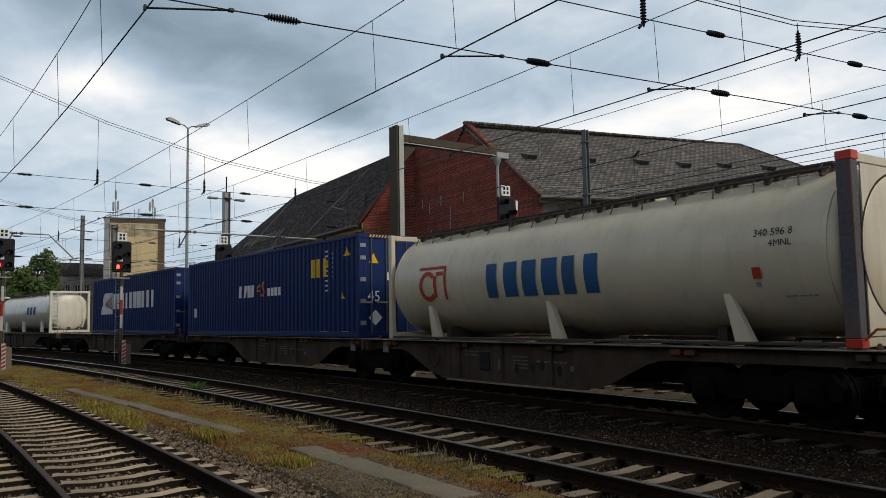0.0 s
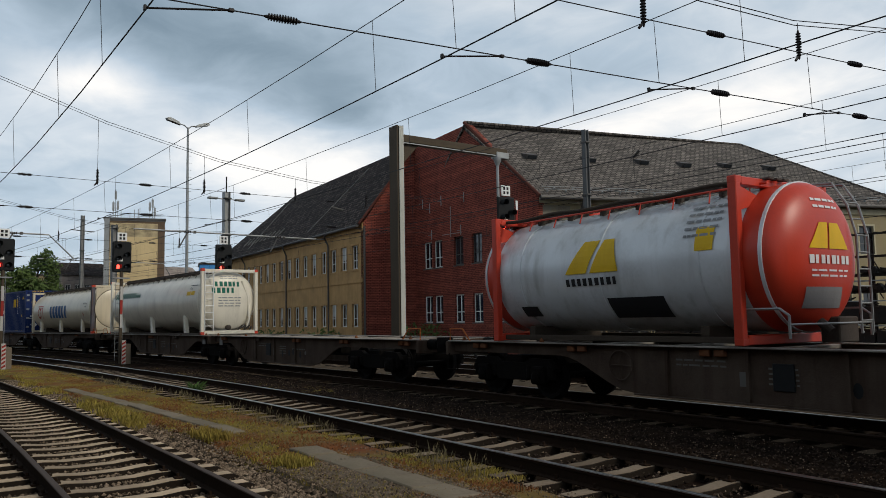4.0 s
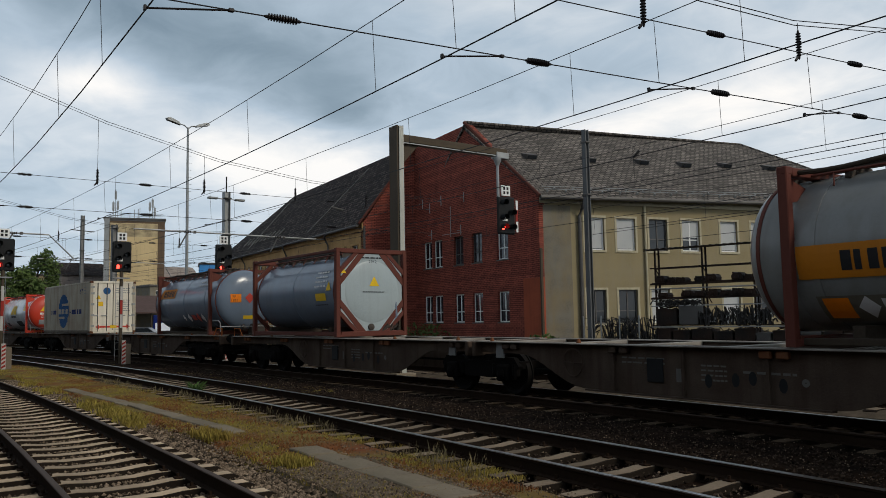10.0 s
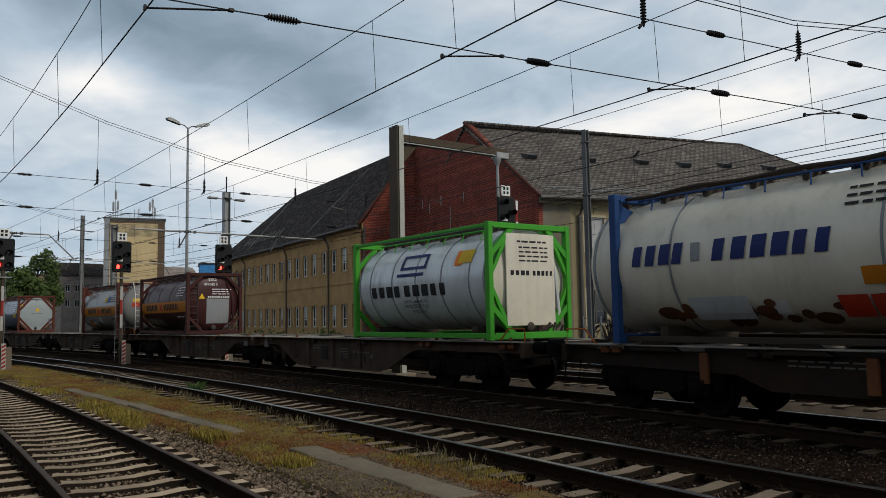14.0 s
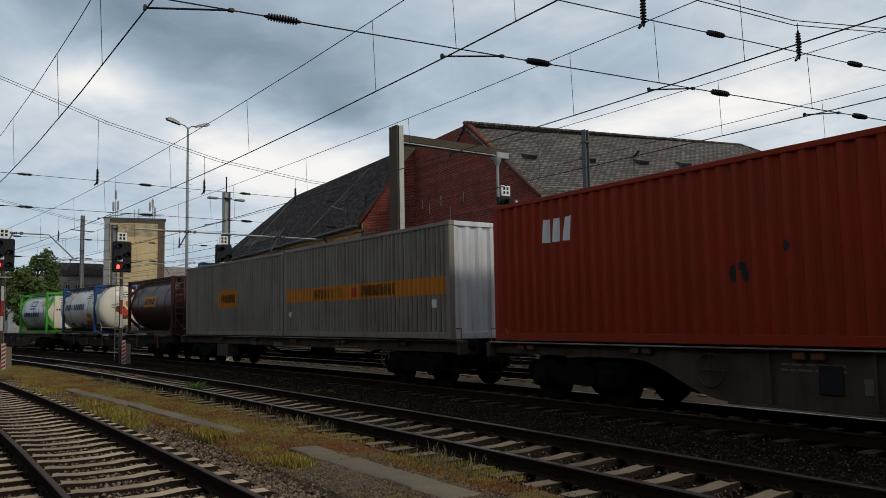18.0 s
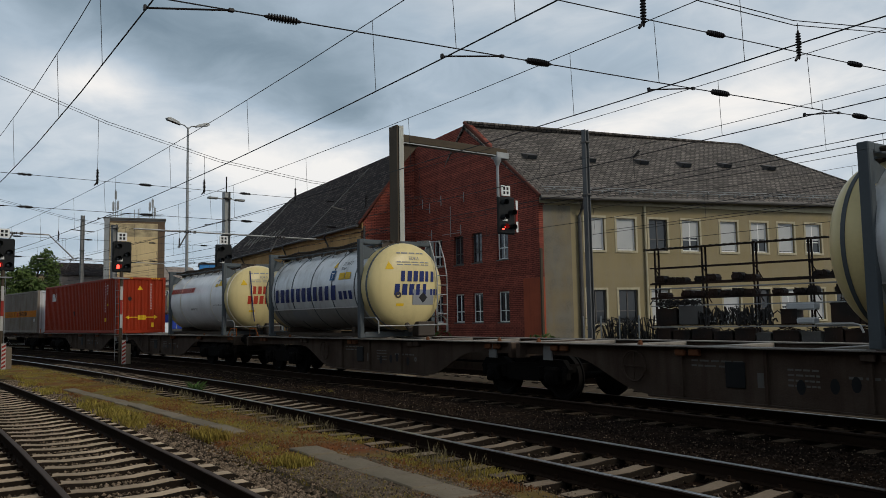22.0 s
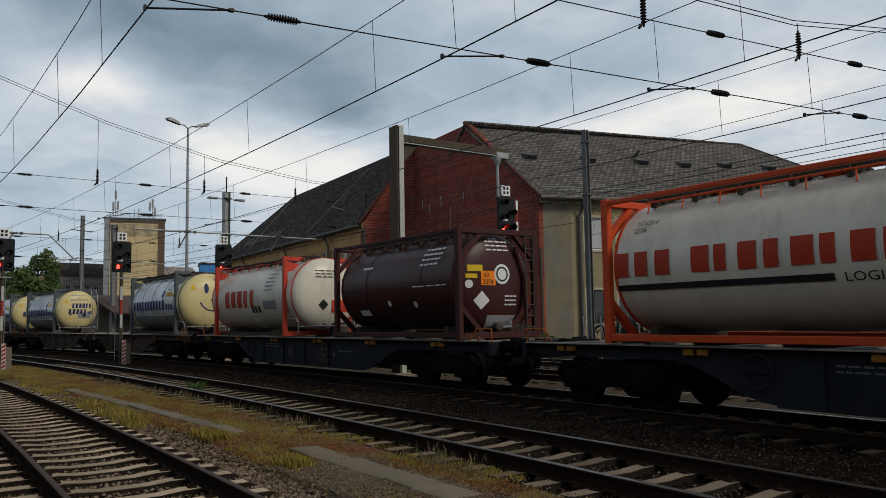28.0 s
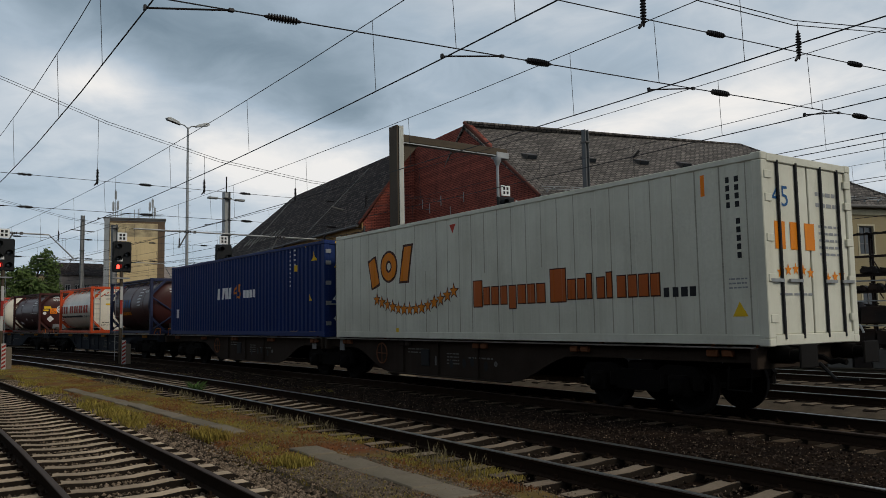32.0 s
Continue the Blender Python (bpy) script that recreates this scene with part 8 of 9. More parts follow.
        Shape().tube([(h - 0.12, 0.75, 0.25), (h - 0.06, 0.85, 0.6), (h - 0.10, 0.8, 1.5), (h - 0.1, 0.55, 2.2)], 0.05, 8).part("vent_pipe", tank_mat, t)
        Shape().lathe([(h - 0.15, 0.10), (h + 0.0, 0.10), (h + 0.03, 0.05)], -0.05, 0.28, 14).part("outlet", M_DECK, t, smooth=True)
        vg = Shape()
        for k in range(7):
            vg.rod((h - 0.05, 0.35 + 0.09 * k, 0.15 + 0.05 * (k % 3)), (h + 0.0, 0.45 + 0.08 * k, 0.3 + 0.06 * (k % 2)), 0.035, 6)
        vg.part("valves", M_DECK, t, "cluster of steel valves")
    # small data plate on the near side
    t["half"], t["R"], t["zc"], t["end"], t["dome"] = h, R, zc, straight, dome
    RIDERS.append((t, u_front + h, 1.165))
    return t


ZS = [0.1 * i for i in range(0, 28)]
YS = [0.1 * i for i in range(-13, 14)]


def tank_paint(t, polys, name, mat, label="", lift=0.018):
    R, zc = t["R"], t["zc"]
    painted(polys, lambda x, z: (x, -math.sqrt(max(0.01, (R + lift) ** 2 - (z - zc) ** 2)), z), None, ZS, name, mat, t, label)


def dome_paint(t, polys, name, mat, label="", lift=0.012):
    R, zc, e, d = t["R"], t["zc"], t["end"], t["dome"]

    def on(y, z):
        q = min(0.985, math.hypot(y, z - zc) / R) ** (1 / 0.72)
        return (e + d * math.sqrt(max(0.0, 1 - q * q)) + lift, y, z)
    painted(polys, on, YS, ZS, name, mat, t, label)


def band_belt(t, z0, z1, x0, x1, mat, label):
    tank_paint(t, [bar(x0, z0, x1 - x0, z1 - z0)], "belt", mat, label)


def octagon_end(t, mat):
    """An eight-sided end plate inside the frame."""
    a, z0, z1, c = 1.05, 0.17, 2.44, 0.52
    Shape().prism([(-a + c, z0), (a - c, z0), (a, z0 + c), (a, z1 - c), (a - c, z1), (-a + c, z1), (-a, z1 - c), (-a, z0 + c)], "x", 2.90, 2.986).part("end_plate", mat, t, "white eight-sided end plate")


# long white tanks
def long_tank(u, label, mat, post_mat, plate, ladder):
    t = tank_container(label, u, 12.192, 0.0, 1.245, 1.36, mat, mat, mat, "long", 0, 2.66, dome=0.40, ladder=ladder, walkway=True)
    if plate:
        for s in (-1, 1):
            ya, yb = sorted((s * 1.225, s * 1.0))
            Shape().box(6.10, 6.12, -1.0, 1.0, 0.16, 2.5).part("end_shield", P_TANKW, t, "cream end plate") if s > 0 else None
            Shape().box(5.9, 6.115, min(s * 1.23, s * 1.06), max(s * 1.23, s * 1.06), 0.13, 2.55, 0.01).part("scuffed_post", post_mat, t, "scuffed dark end post")
            for z in (0.0, 2.54):
                Shape().box(5.9, 6.13, min(s * 1.235, s * 1.05), max(s * 1.235, s * 1.05), z, z + 0.13, 0.01).part("red_corner", P_RED, t, "red corner casting")
    return t


t = long_tank(-256.4, "long pale grey-green tank container with a white end", P_WHITE, P_FRAMEG, False, True)
tank_paint(t, bars(1.2, 1.2, 2.2, 0.5, 3), "lettering", I_BLUE, "blue bars")
P_SCUFF = paint("scuffed_multicoloured_post", (0.10, 0.095, 0.11), 0.8, 0.8, (0.16, 0.07, 0.035), 0.7, 0.5)
t = long_tank(-206.5, "long cream-white tank container with blue lettering bars and scuffed end posts", P_TANKW, P_SCUFF, True, False)
tank_paint(t, bars(-1.9, 0.92, 3.55, 0.72, 6, 0.64), "lettering", I_BLUE, "large blue bars")
tank_paint(t, ring(-4.2, 1.26, 0.36, 0.11, 20, 40, 320) + [bar(-3.95, 1.0, 0.11, 0.5), bar(-3.85, 1.5, 0.3, 0.09), bar(-4.6, 1.66, 1.15, 0.06), bar(-3.52, 0.93, 0.08, 0.75)], "round_emblem", I_RED, "red ring emblem")
tank_paint(t, word("340 596 8", 4.6, 1.62, 0.11) + word("4MNL", 4.85, 1.46, 0.1), "container_number", M_INK, "black container number")
tank_paint(t, [bar(4.55, 1.0, 0.14, 0.17)], "small_plate", I_RED, "red-brown plate")
tank_paint(t, [bar(4.58, 0.88, 0.08, 0.07)] + lines(5.0, 0.7, 0.5, 0.06, 1), "scuffs", I_GREY)
# dark ring paints the shading where the end dome meets its plate
Shape().lathe([(6.12, 1.095), (6.126, 1.095), (6.126, 1.07)], 0, 1.36, 40).part("groove", M_WALKHOSE, t, "dark ring painted as shading round the end dome", True)
Shape().lathe([(6.12, 1.075), (6.15, 1.02), (6.18, 0.7), (6.195, 0.01)], 0, 1.36, 40).part("end_dome", P_TANKW, t, "shallow cream end dome", True)
rp = ring(0.12, 1.88, 0.17, 0.06, 16, 30, 330) + [bar(0.32, 1.72, 0.06, 0.32), bar(0.32, 1.98, 0.26, 0.06), bar(0.40, 1.84, 0.18, 0.07), bar(0.32, 1.72, 0.24, 0.06)]
laid(rp, lambda y, z: (6.202, y, z)).part("end_emblem", I_RED, t)
laid(lines(0.05, 2.2, 0.6, 0.08, 1), lambda y, z: (6.18, y, z)).part("end_number", M_INK, t)
t = long_tank(-191.05, "long white tank container with green lettering bars and a ladder", P_WHITE, P_FRAMEG, False, True)
tank_paint(t, bars(-5.5, 1.72, 3.25, 0.26, 11, 0.62, 0.2), "lettering", I_GREEN, "row of green bars")
tank_paint(t, bars(-2.2, 1.72, 0.75, 0.16, 3, 0.6, 0.2), "lettering_end", I_GREEN)
tank_paint(t, word("4BNL", 4.7, 1.86, 0.09) + lines(4.65, 1.98, 0.75, 0.1, 1), "container_number", M_INK)
tank_paint(t, [bar(4.52, 1.62, 0.42, 0.16), bar(4.98, 1.62, 0.4, 0.16)], "yellow_plates", I_YELLOW, "yellow plates")
dome_paint(t, bars(-0.62, 1.95, 1.1, 0.2, 6, 0.62) + bars(-0.75, 1.68, 1.0, 0.22, 5, 0.62), "end_lettering", I_GREEN, "green bars on the end")
dome_paint(t, lines(-0.5, 1.1, 1.0, 0.45, 4) + lines(-0.4, 2.25, 0.8, 0.15, 2), "end_text", I_GREY)
for s in (-1, 1):
    for e in (-1, 1):
        for z in (0.0, 2.55):
            xa, xb = sorted((e * 6.10, e * 5.95))
            Shape().box(xa, xb, min(s * 1.225, s * 1.07), max(s * 1.225, s * 1.07), z, z + 0.12, 0.01).part("red_corner", P_RED, t, "red corner casting") if z == 0 or e < 0 else Shape().box(xa, xb, min(s * 1.225, s * 1.07), max(s * 1.225, s * 1.07), z, z + 0.12, 0.01).part("red_corner", P_RED, t, "red corner casting")


# steel-jacketed tanks with red domes
def red_end_tank(u):
    t = tank_container("steel tank container with bright red frame and domed red ends", u, 6.058, 0.72, 1.17, 1.36, P_STEEL, P_RED, P_RED, "swap", 3, 2.6, ladder=True, band_mat=P_STEEL)
    tank_paint(t, [[(-0.85, 1.28), (-0.3, 1.28), (0.0, 1.88), (-0.4, 1.88)], [(-0.2, 1.28), (0.5, 1.28), (0.35, 1.88), (0.1, 1.88)]], "peak_emblem", I_YELLOW, "yellow peaks emblem")
    tank_paint(t, bars(-0.85, 1.05, 1.35, 0.14, 9), "lettering", M_INK, "dark bars")
    tank_paint(t, lines(1.9, 1.7, 0.7, 0.6, 5) , "data_text", I_GREY)
    tank_paint(t, [bar(2.15, 1.5, 0.35, 0.38)], "yellow_plate", I_YELLOW)
    tank_paint(t, [bar(0.1, 0.45, 1.3, 0.36), bar(-2.4, 0.5, 0.5, 0.2)], "box_plate", M_INK, "dark document box")
    dome_paint(t, [[(-0.55, 1.45), (-0.1, 1.45), (-0.05, 1.85), (-0.25, 1.85)], [(-0.05, 1.45), (0.5, 1.45), (0.25, 1.85), (0.0, 1.85)]], "peak_emblem", I_YELLOW, "yellow peaks emblem")
    dome_paint(t, bars(-0.55, 1.22, 1.1, 0.13, 8) + lines(-0.5, 1.0, 1.0, 0.16, 2) + lines(-0.3, 2.05, 0.7, 0.22, 2), "end_lettering", I_WHITE, "white bars")
    dome_paint(t, [bar(-0.6, 0.55, 0.9, 0.32)], "grey_plate", I_GREY)
    return t


red_end_tank(-160.5)
red_end_tank(-151.35)


# grey tanks with an amber belt
def belt_tank(u, tank_mat, frame_mat, style, over, dark, label, ladder=True):
    t = tank_container(label, u, 6.058, over, 1.15, 1.36, tank_mat, tank_mat, frame_mat, style, 4, ladder=ladder, dome=0.22 if style == "full" else 0.42)
    band_belt(t, 0.95, 1.42, -2.85, 2.75, P_STRIPE, "amber belt round the tank")
    tank_paint(t, bars(-2.2, 1.05, 1.5, 0.27, 8, 0.6) + bars(0.1, 1.05, 1.8, 0.27, 9, 0.6), "lettering", M_INK, "dark bars on the belt", 0.022)
    tank_paint(t, [bar(-0.42, 1.05, 0.28, 0.27)], "cross_plate", I_RED, "", 0.022)
    tank_paint(t, lines(1.5, 1.6, 0.9, 0.45, 4, 3) + lines(1.4, 0.68, 0.9, 0.16, 1, 6), "data_text", I_WHITE if dark else M_INK)
    tank_paint(t, [bar(-2.7, 0.35, 1.2, 0.36)], "document_box", I_BOX, "beige-grey document box")
    tank_paint(t, [bar(-1.2, 0.38, 0.5, 0.26)], "document_box", I_BOX, "beige-grey document box")
    return t


t = tank_container("blue-grey tank container with an orange band plate and round steel end", -121.4, 6.058, 0.85, 1.17, 1.36, P_TANKG, P_TANKG, P_RUSTRED, "swap", 3)
tank_paint(t, [bar(-2.8, 1.55, 1.75, 0.4)], "orange_plate", P_STRIPE, "orange band plate")
tank_paint(t, bars(-2.45, 1.62, 1.3, 0.25, 8), "lettering", M_INK, "dark bars", 0.022)
tank_paint(t, lines(1.4, 1.9, 1.1, 0.3, 2), "data_text", I_GREY)
tank_paint(t, [diamond(-0.3, 0.7, 0.12), diamond(0.3, 0.7, 0.18), diamond(1.75, 0.68, 0.18)], "hazard_diamonds", I_WHITE, "white hazard diamonds")
tank_paint(t, [diamond(1.3, 0.7, 0.2), bar(0.6, 0.6, 0.4, 0.2)], "red_diamonds", P_RED, "red hazard diamonds")
dome_paint(t, [bar(-0.72, 1.25, 0.42, 0.32)], "orange_hazard_plate", I_HAZOR, "orange hazard plate")
dome_paint(t, word("30", -0.66, 1.44, 0.1) + word("1965", -0.68, 1.28, 0.1), "hazard_numbers", M_INK, "", 0.016)
dome_paint(t, [diamond(0.05, 1.42, 0.2)], "red_diamond", P_RED, "red hazard diamond")
dome_paint(t, [diamond(0.62, 1.35, 0.22)], "white_diamond", I_WHITE, "white marked diamond")
dome_paint(t, word("L", 0.56, 1.28, 0.16), "diamond_letter", M_INK, "", 0.016)
dome_paint(t, [bar(-0.2, 0.6, 0.5, 0.14)], "yellow_plate", I_YELLOW)

t = tank_container("blue-grey tank container in a rust-red full frame with octagonal end", -111.3, 6.058, -0.12, 1.14, 1.36, P_TANKG, P_STEEL, P_RUSTRED, "full", 1, dome=0.2)
tank_paint(t, lines(1.5, 1.45, 0.75, 0.55, 4, 3), "data_text", I_WHITE)
tank_paint(t, [bar(1.57, 1.08, 0.65, 0.22), triangle(2.4, 1.5, 0.16)], "yellow_plates", I_YELLOW, "yellow plates")
tank_paint(t, lines(1.5, 0.92, 0.8, 0.08, 1), "small_text", M_INK)
P_PLATE = paint("pale_grey_green_plate", (0.33, 0.385, 0.40), 0.3, 0.25, (0.22, 0.22, 0.2), 0.35)
octagon_end(t, P_PLATE)
Shape().lathe([(2.986, 0.92), (3.005, 0.86), (3.018, 0.5), (3.022, 0.01)], 0, 1.32, 48).part("dished_centre", P_PLATE, t, "dished round centre", True)
laid([triangle(0.05, 1.62, 0.17)], lambda y, z: (3.03, y, z)).part("warning_triangle", I_YELLOW, t, "yellow warning triangle")
laid([triangle(-1.0, 1.95, 0.12)], lambda y, z: (3.004, y, z)).part("warning_triangle", I_YELLOW, t, "yellow warning triangle")
laid([bar(-0.35, 1.3, 0.75, 0.025)], lambda y, z: (3.03, y, z)).part("rule_mark", M_INK, t)
laid(lines(-0.35, 2.28, 0.7, 0.1, 1) + word("22K2", -0.12, 2.17, 0.09), lambda y, z: (3.004, y, z)).part("end_number", M_INK, t)
ob = Shape()
for s in (-1, 1):
    for z0, dz in ((0.16, 1), (2.45, -1)):
        y = s * 1.08
        ob.prism([(y, z0 + dz * 0.95), (y, z0 + dz * 0.72), (y - s * 0.62, z0), (y - s * 0.85, z0)], "x", 2.9, 3.0)
ob.part("octagon_brace", P_RUSTRED, t, "rust-red octagonal bracing")

t = belt_tank(-91.25, P_DULL, P_RUSTRED, "swap", 0.85, False, "dull steel tank container with an amber belt and a white ladder", (-0.62, -0.26))
dome_paint(t, [bar(-0.25, 0.55, 1.15, 0.55), disc(0.75, 0.8, 0.25, 16, 0.4)], "rust_patch", M_RUST, "brown rusty patch")
dome_paint(t, [bar(-0.78, 1.35, 0.5, 0.2)], "red_plate", P_RED, "red plate", 0.016)
dome_paint(t, [bar(-0.72, 1.6, 0.36, 0.16)], "yellow_plate", I_YELLOW, "yellow plate", 0.016)
dome_paint(t, ring(0.95, 1.2, 0.08, 0.035, 14), "sight_glass", M_INK, "", 0.02)
tank_paint(t, [bar(-0.6, 0.55, 0.3, 0.3)], "white_label", I_WHITE, "white label", 0.022)
tank_paint(t, [bar(1.05, 1.62, 0.42, 0.32)], "blue_plate", I_BLUE, "blue plate", 0.022)
tank_paint(t, [bar(0.55, 1.65, 0.35, 0.25), triangle(2.5, 1.72, 0.14)], "yellow_marks", I_YELLOW, "yellow plate and triangle", 0.022)
tank_paint(t, [bar(-2.62, 0.40, 0.38, 0.28)], "orange_hazard_plate", I_HAZOR, "orange hazard plate", 0.026)
tank_paint(t, [diamond(-2.0, 0.55, 0.15), bar(-1.8, 0.42, 0.22, 0.24)], "white_hazard_marks", I_WHITE, "white hazard marks", 0.026)
dome_paint(t, lines(-0.2, 1.4, 0.7, 0.6, 5) + lines(-0.3, 1.95, 0.8, 0.2, 2), "end_text", I_GREY)
dome_paint(t, [diamond(0.0, 0.85, 0.2)], "black_diamond", M_INK)
dome_paint(t, [diamond(0.45, 0.85, 0.2)], "white_diamond", I_WHITE)
t = belt_tank(-81.85, P_BROWN, P_MAROON, "full", -0.05, True, "dark brown tank container with an amber belt in a full frame")
dome_paint(t, [bar(-0.35, 0.45, 1.0, 1.05)], "pale_panel", I_GREY, "bare pale panel")
dome_paint(t, word("22K2", -0.25, 2.25, 0.12) + word("491042 0", -0.45, 2.05, 0.11) + lines(-0.1, 1.65, 0.9, 0.3, 3) + bars(-0.3, 1.53, 1.0, 0.08, 12, 0.7), "end_text", I_WHITE, "white markings")
dome_paint(t, [triangle(-0.55, 1.6, 0.13)], "warning_triangle", I_YELLOW)
dome_paint(t, ring(0.85, 0.75, 0.09, 0.03, 14), "ring_mark", I_WHITE)

# green-framed tank
t = tank_container("white insulated tank container in a bright green frame", -62.15, 6.058, -0.06, 1.15, 1.36, P_STEEL, P_WHITE, P_GREEN, "full", 5, dome=0.22, band_mat=I_GREY)
tank_paint(t, [bar(-0.75, 2.02, 1.15, 0.07), bar(-0.75, 1.72, 1.15, 0.07), bar(-0.75, 1.79, 0.09, 0.23), bar(0.31, 1.79, 0.09, 0.23), bar(-0.85, 1.55, 1.2, 0.08)], "square_emblem", I_NAVY, "dark blue outlined square")
tank_paint(t, bars(-2.1, 1.05, 1.5, 0.28, 4, 0.35) + bars(-0.5, 1.05, 1.95, 0.28, 5, 0.66), "lettering", M_INK, "row of dark bars")
tank_paint(t, word("FOR FOODSTUFFS ONLY", -0.65, 0.76, 0.09, 1.1) + word("NUR FÜR LEBENSMITTEL", -0.62, 0.89, 0.09, 1.05) + word("ALIMENTAIRES", -0.42, 0.63, 0.09, 0.65), "food_text", M_INK, "small dark lettering")
tank_paint(t, [bar(1.6, 1.7, 0.3, 0.35)], "orange_plate", I_HAZOR)
tank_paint(t, [bar(1.75, 1.75, 0.5, 0.3)], "yellow_plate", I_YELLOW, "", 0.022)
dome_paint(t, bars(-0.6, 1.42, 0.6, 0.11, 4, 0.4) + bars(0.05, 1.42, 0.65, 0.11, 5, 0.65) + lines(-0.35, 1.7, 0.9, 0.4, 4) + lines(-0.4, 2.12, 0.9, 0.12, 1), "end_lettering", M_INK, "dark bars on the end")
Shape().box(2.98, 3.01, -0.72, 0.72, 0.30, 2.36, 0.01).part("end_shield", P_WHITE, t, "white end shield")
ob = Shape()
for s in (-1, 1):
    for z0, dz in ((0.16, 1), (2.45, -1)):
        y = s * 1.08
        ob.prism([(y, z0 + dz * 1.0), (y, z0 + dz * 0.85), (y - s * 0.42, z0), (y - s * 0.55, z0)], "x", 2.9, 3.0)
ob.part("octagon_brace", P_GREEN, t, "green octagonal bracing")
laid(bars(-0.6, 1.42, 0.6, 0.11, 4, 0.4) + bars(0.05, 1.42, 0.65, 0.11, 5, 0.65) + lines(-0.35, 1.7, 0.9, 0.4, 4) + lines(-0.4, 2.12, 0.9, 0.12, 1), lambda y, z: (3.013, y, z)).part("shield_lettering", M_INK, t)

# white tank with navy posts
t = tank_container("white tank container with navy-blue end frames and rust stains", -52.5, 6.058, 0.85, 1.2, 1.38, P_WHITE, P_WHITE, P_NAVY, "swap", 2, 2.65, ladder=True, band_mat=I_GREY)
tank_paint(t, bars(-2.55, 1.32, 1.15, 0.34, 4, 0.62, 0.15) + bars(-0.9, 1.32, 2.05, 0.34, 6, 0.62, 0.15), "lettering", I_NAVY, "dark blue bars")
tank_paint(t, bars(-1.3, 1.34, 0.3, 0.3, 1, 0.6), "grey_sign", I_GREY)
tank_paint(t, [bar(1.42, 0.85, 0.36, 0.24), bar(1.82, 0.85, 0.36, 0.24)], "orange_plates", P_STRIPE, "orange plates")
tank_paint(t, [triangle(2.55, 1.72, 0.15)], "warning_triangle", I_YELLOW)
tank_paint(t, lines(1.2, 1.9, 0.9, 0.35, 3), "data_text", M_INK)
for q in range(26):
    gx = random.Random(q).uniform(-2.6, 2.7)
    tank_paint(t, [disc(gx, random.Random(q + 50).uniform(0.38, 0.66), random.Random(q + 90).uniform(0.07, 0.26), 11, random.Random(q + 70).uniform(0.05, 0.13))], "rust_stain", M_RUST if q % 3 else M_PAD, "brown rust stain", 0.016 + 0.0006 * q)
tank_paint(t, [bar(1.0, 0.42, 0.42, 0.30), bar(1.46, 0.42, 0.36, 0.30)], "red_plates", P_RED, "soiled red plates", 0.036)
tank_paint(t, [bar(-1.5, 0.4, 1.1, 0.36)], "foil_box", P_STEEL, "shiny document box", 0.05)
tank_paint(t, [bar(-0.2, 0.42, 0.4, 0.26)], "label_plate", I_WHITE)
dome_paint(t, [disc(0.3, 1.6, 0.18)], "round_emblem", P_STRIPE, "orange disc")
dome_paint(t, [diamond(0.1, 1.15, 0.24)], "red_diamond", P_RED, "red hazard diamond")
dome_paint(t, [bar(0.45, 0.98, 0.38, 0.34)], "orange_hazard_plate", I_HAZOR, "orange hazard plate")
dome_paint(t, [disc(-0.15, 1.3, 0.28, 14, 0.2), disc(0.1, 0.9, 0.3, 14, 0.14)], "rust_stain", M_PAD, "", 0.008)
dome_paint(t, word("33", 0.53, 1.17, 0.11) + word("1263", 0.49, 1.01, 0.11) + lines(-0.6, 1.35, 0.35, 0.25, 3) + lines(0.0, 1.9, 0.7, 0.4, 3), "end_text", M_INK, "", 0.016)

# small brown tank
t = tank_container("dark brown tank container with an orange plate and ladder", -41.0, 6.058, 0.1, 1.13, 1.34, P_BROWN, P_BROWN, P_MAROON, "full", 3, 2.55, ladder=True)
tank_paint(t, [bar(-0.9, 1.25, 1.7, 0.5)], "orange_plate", P_STRIPE, "orange plate")
tank_paint(t, bars(-0.7, 1.37, 1.3, 0.26, 8), "lettering", M_INK, "", 0.022)


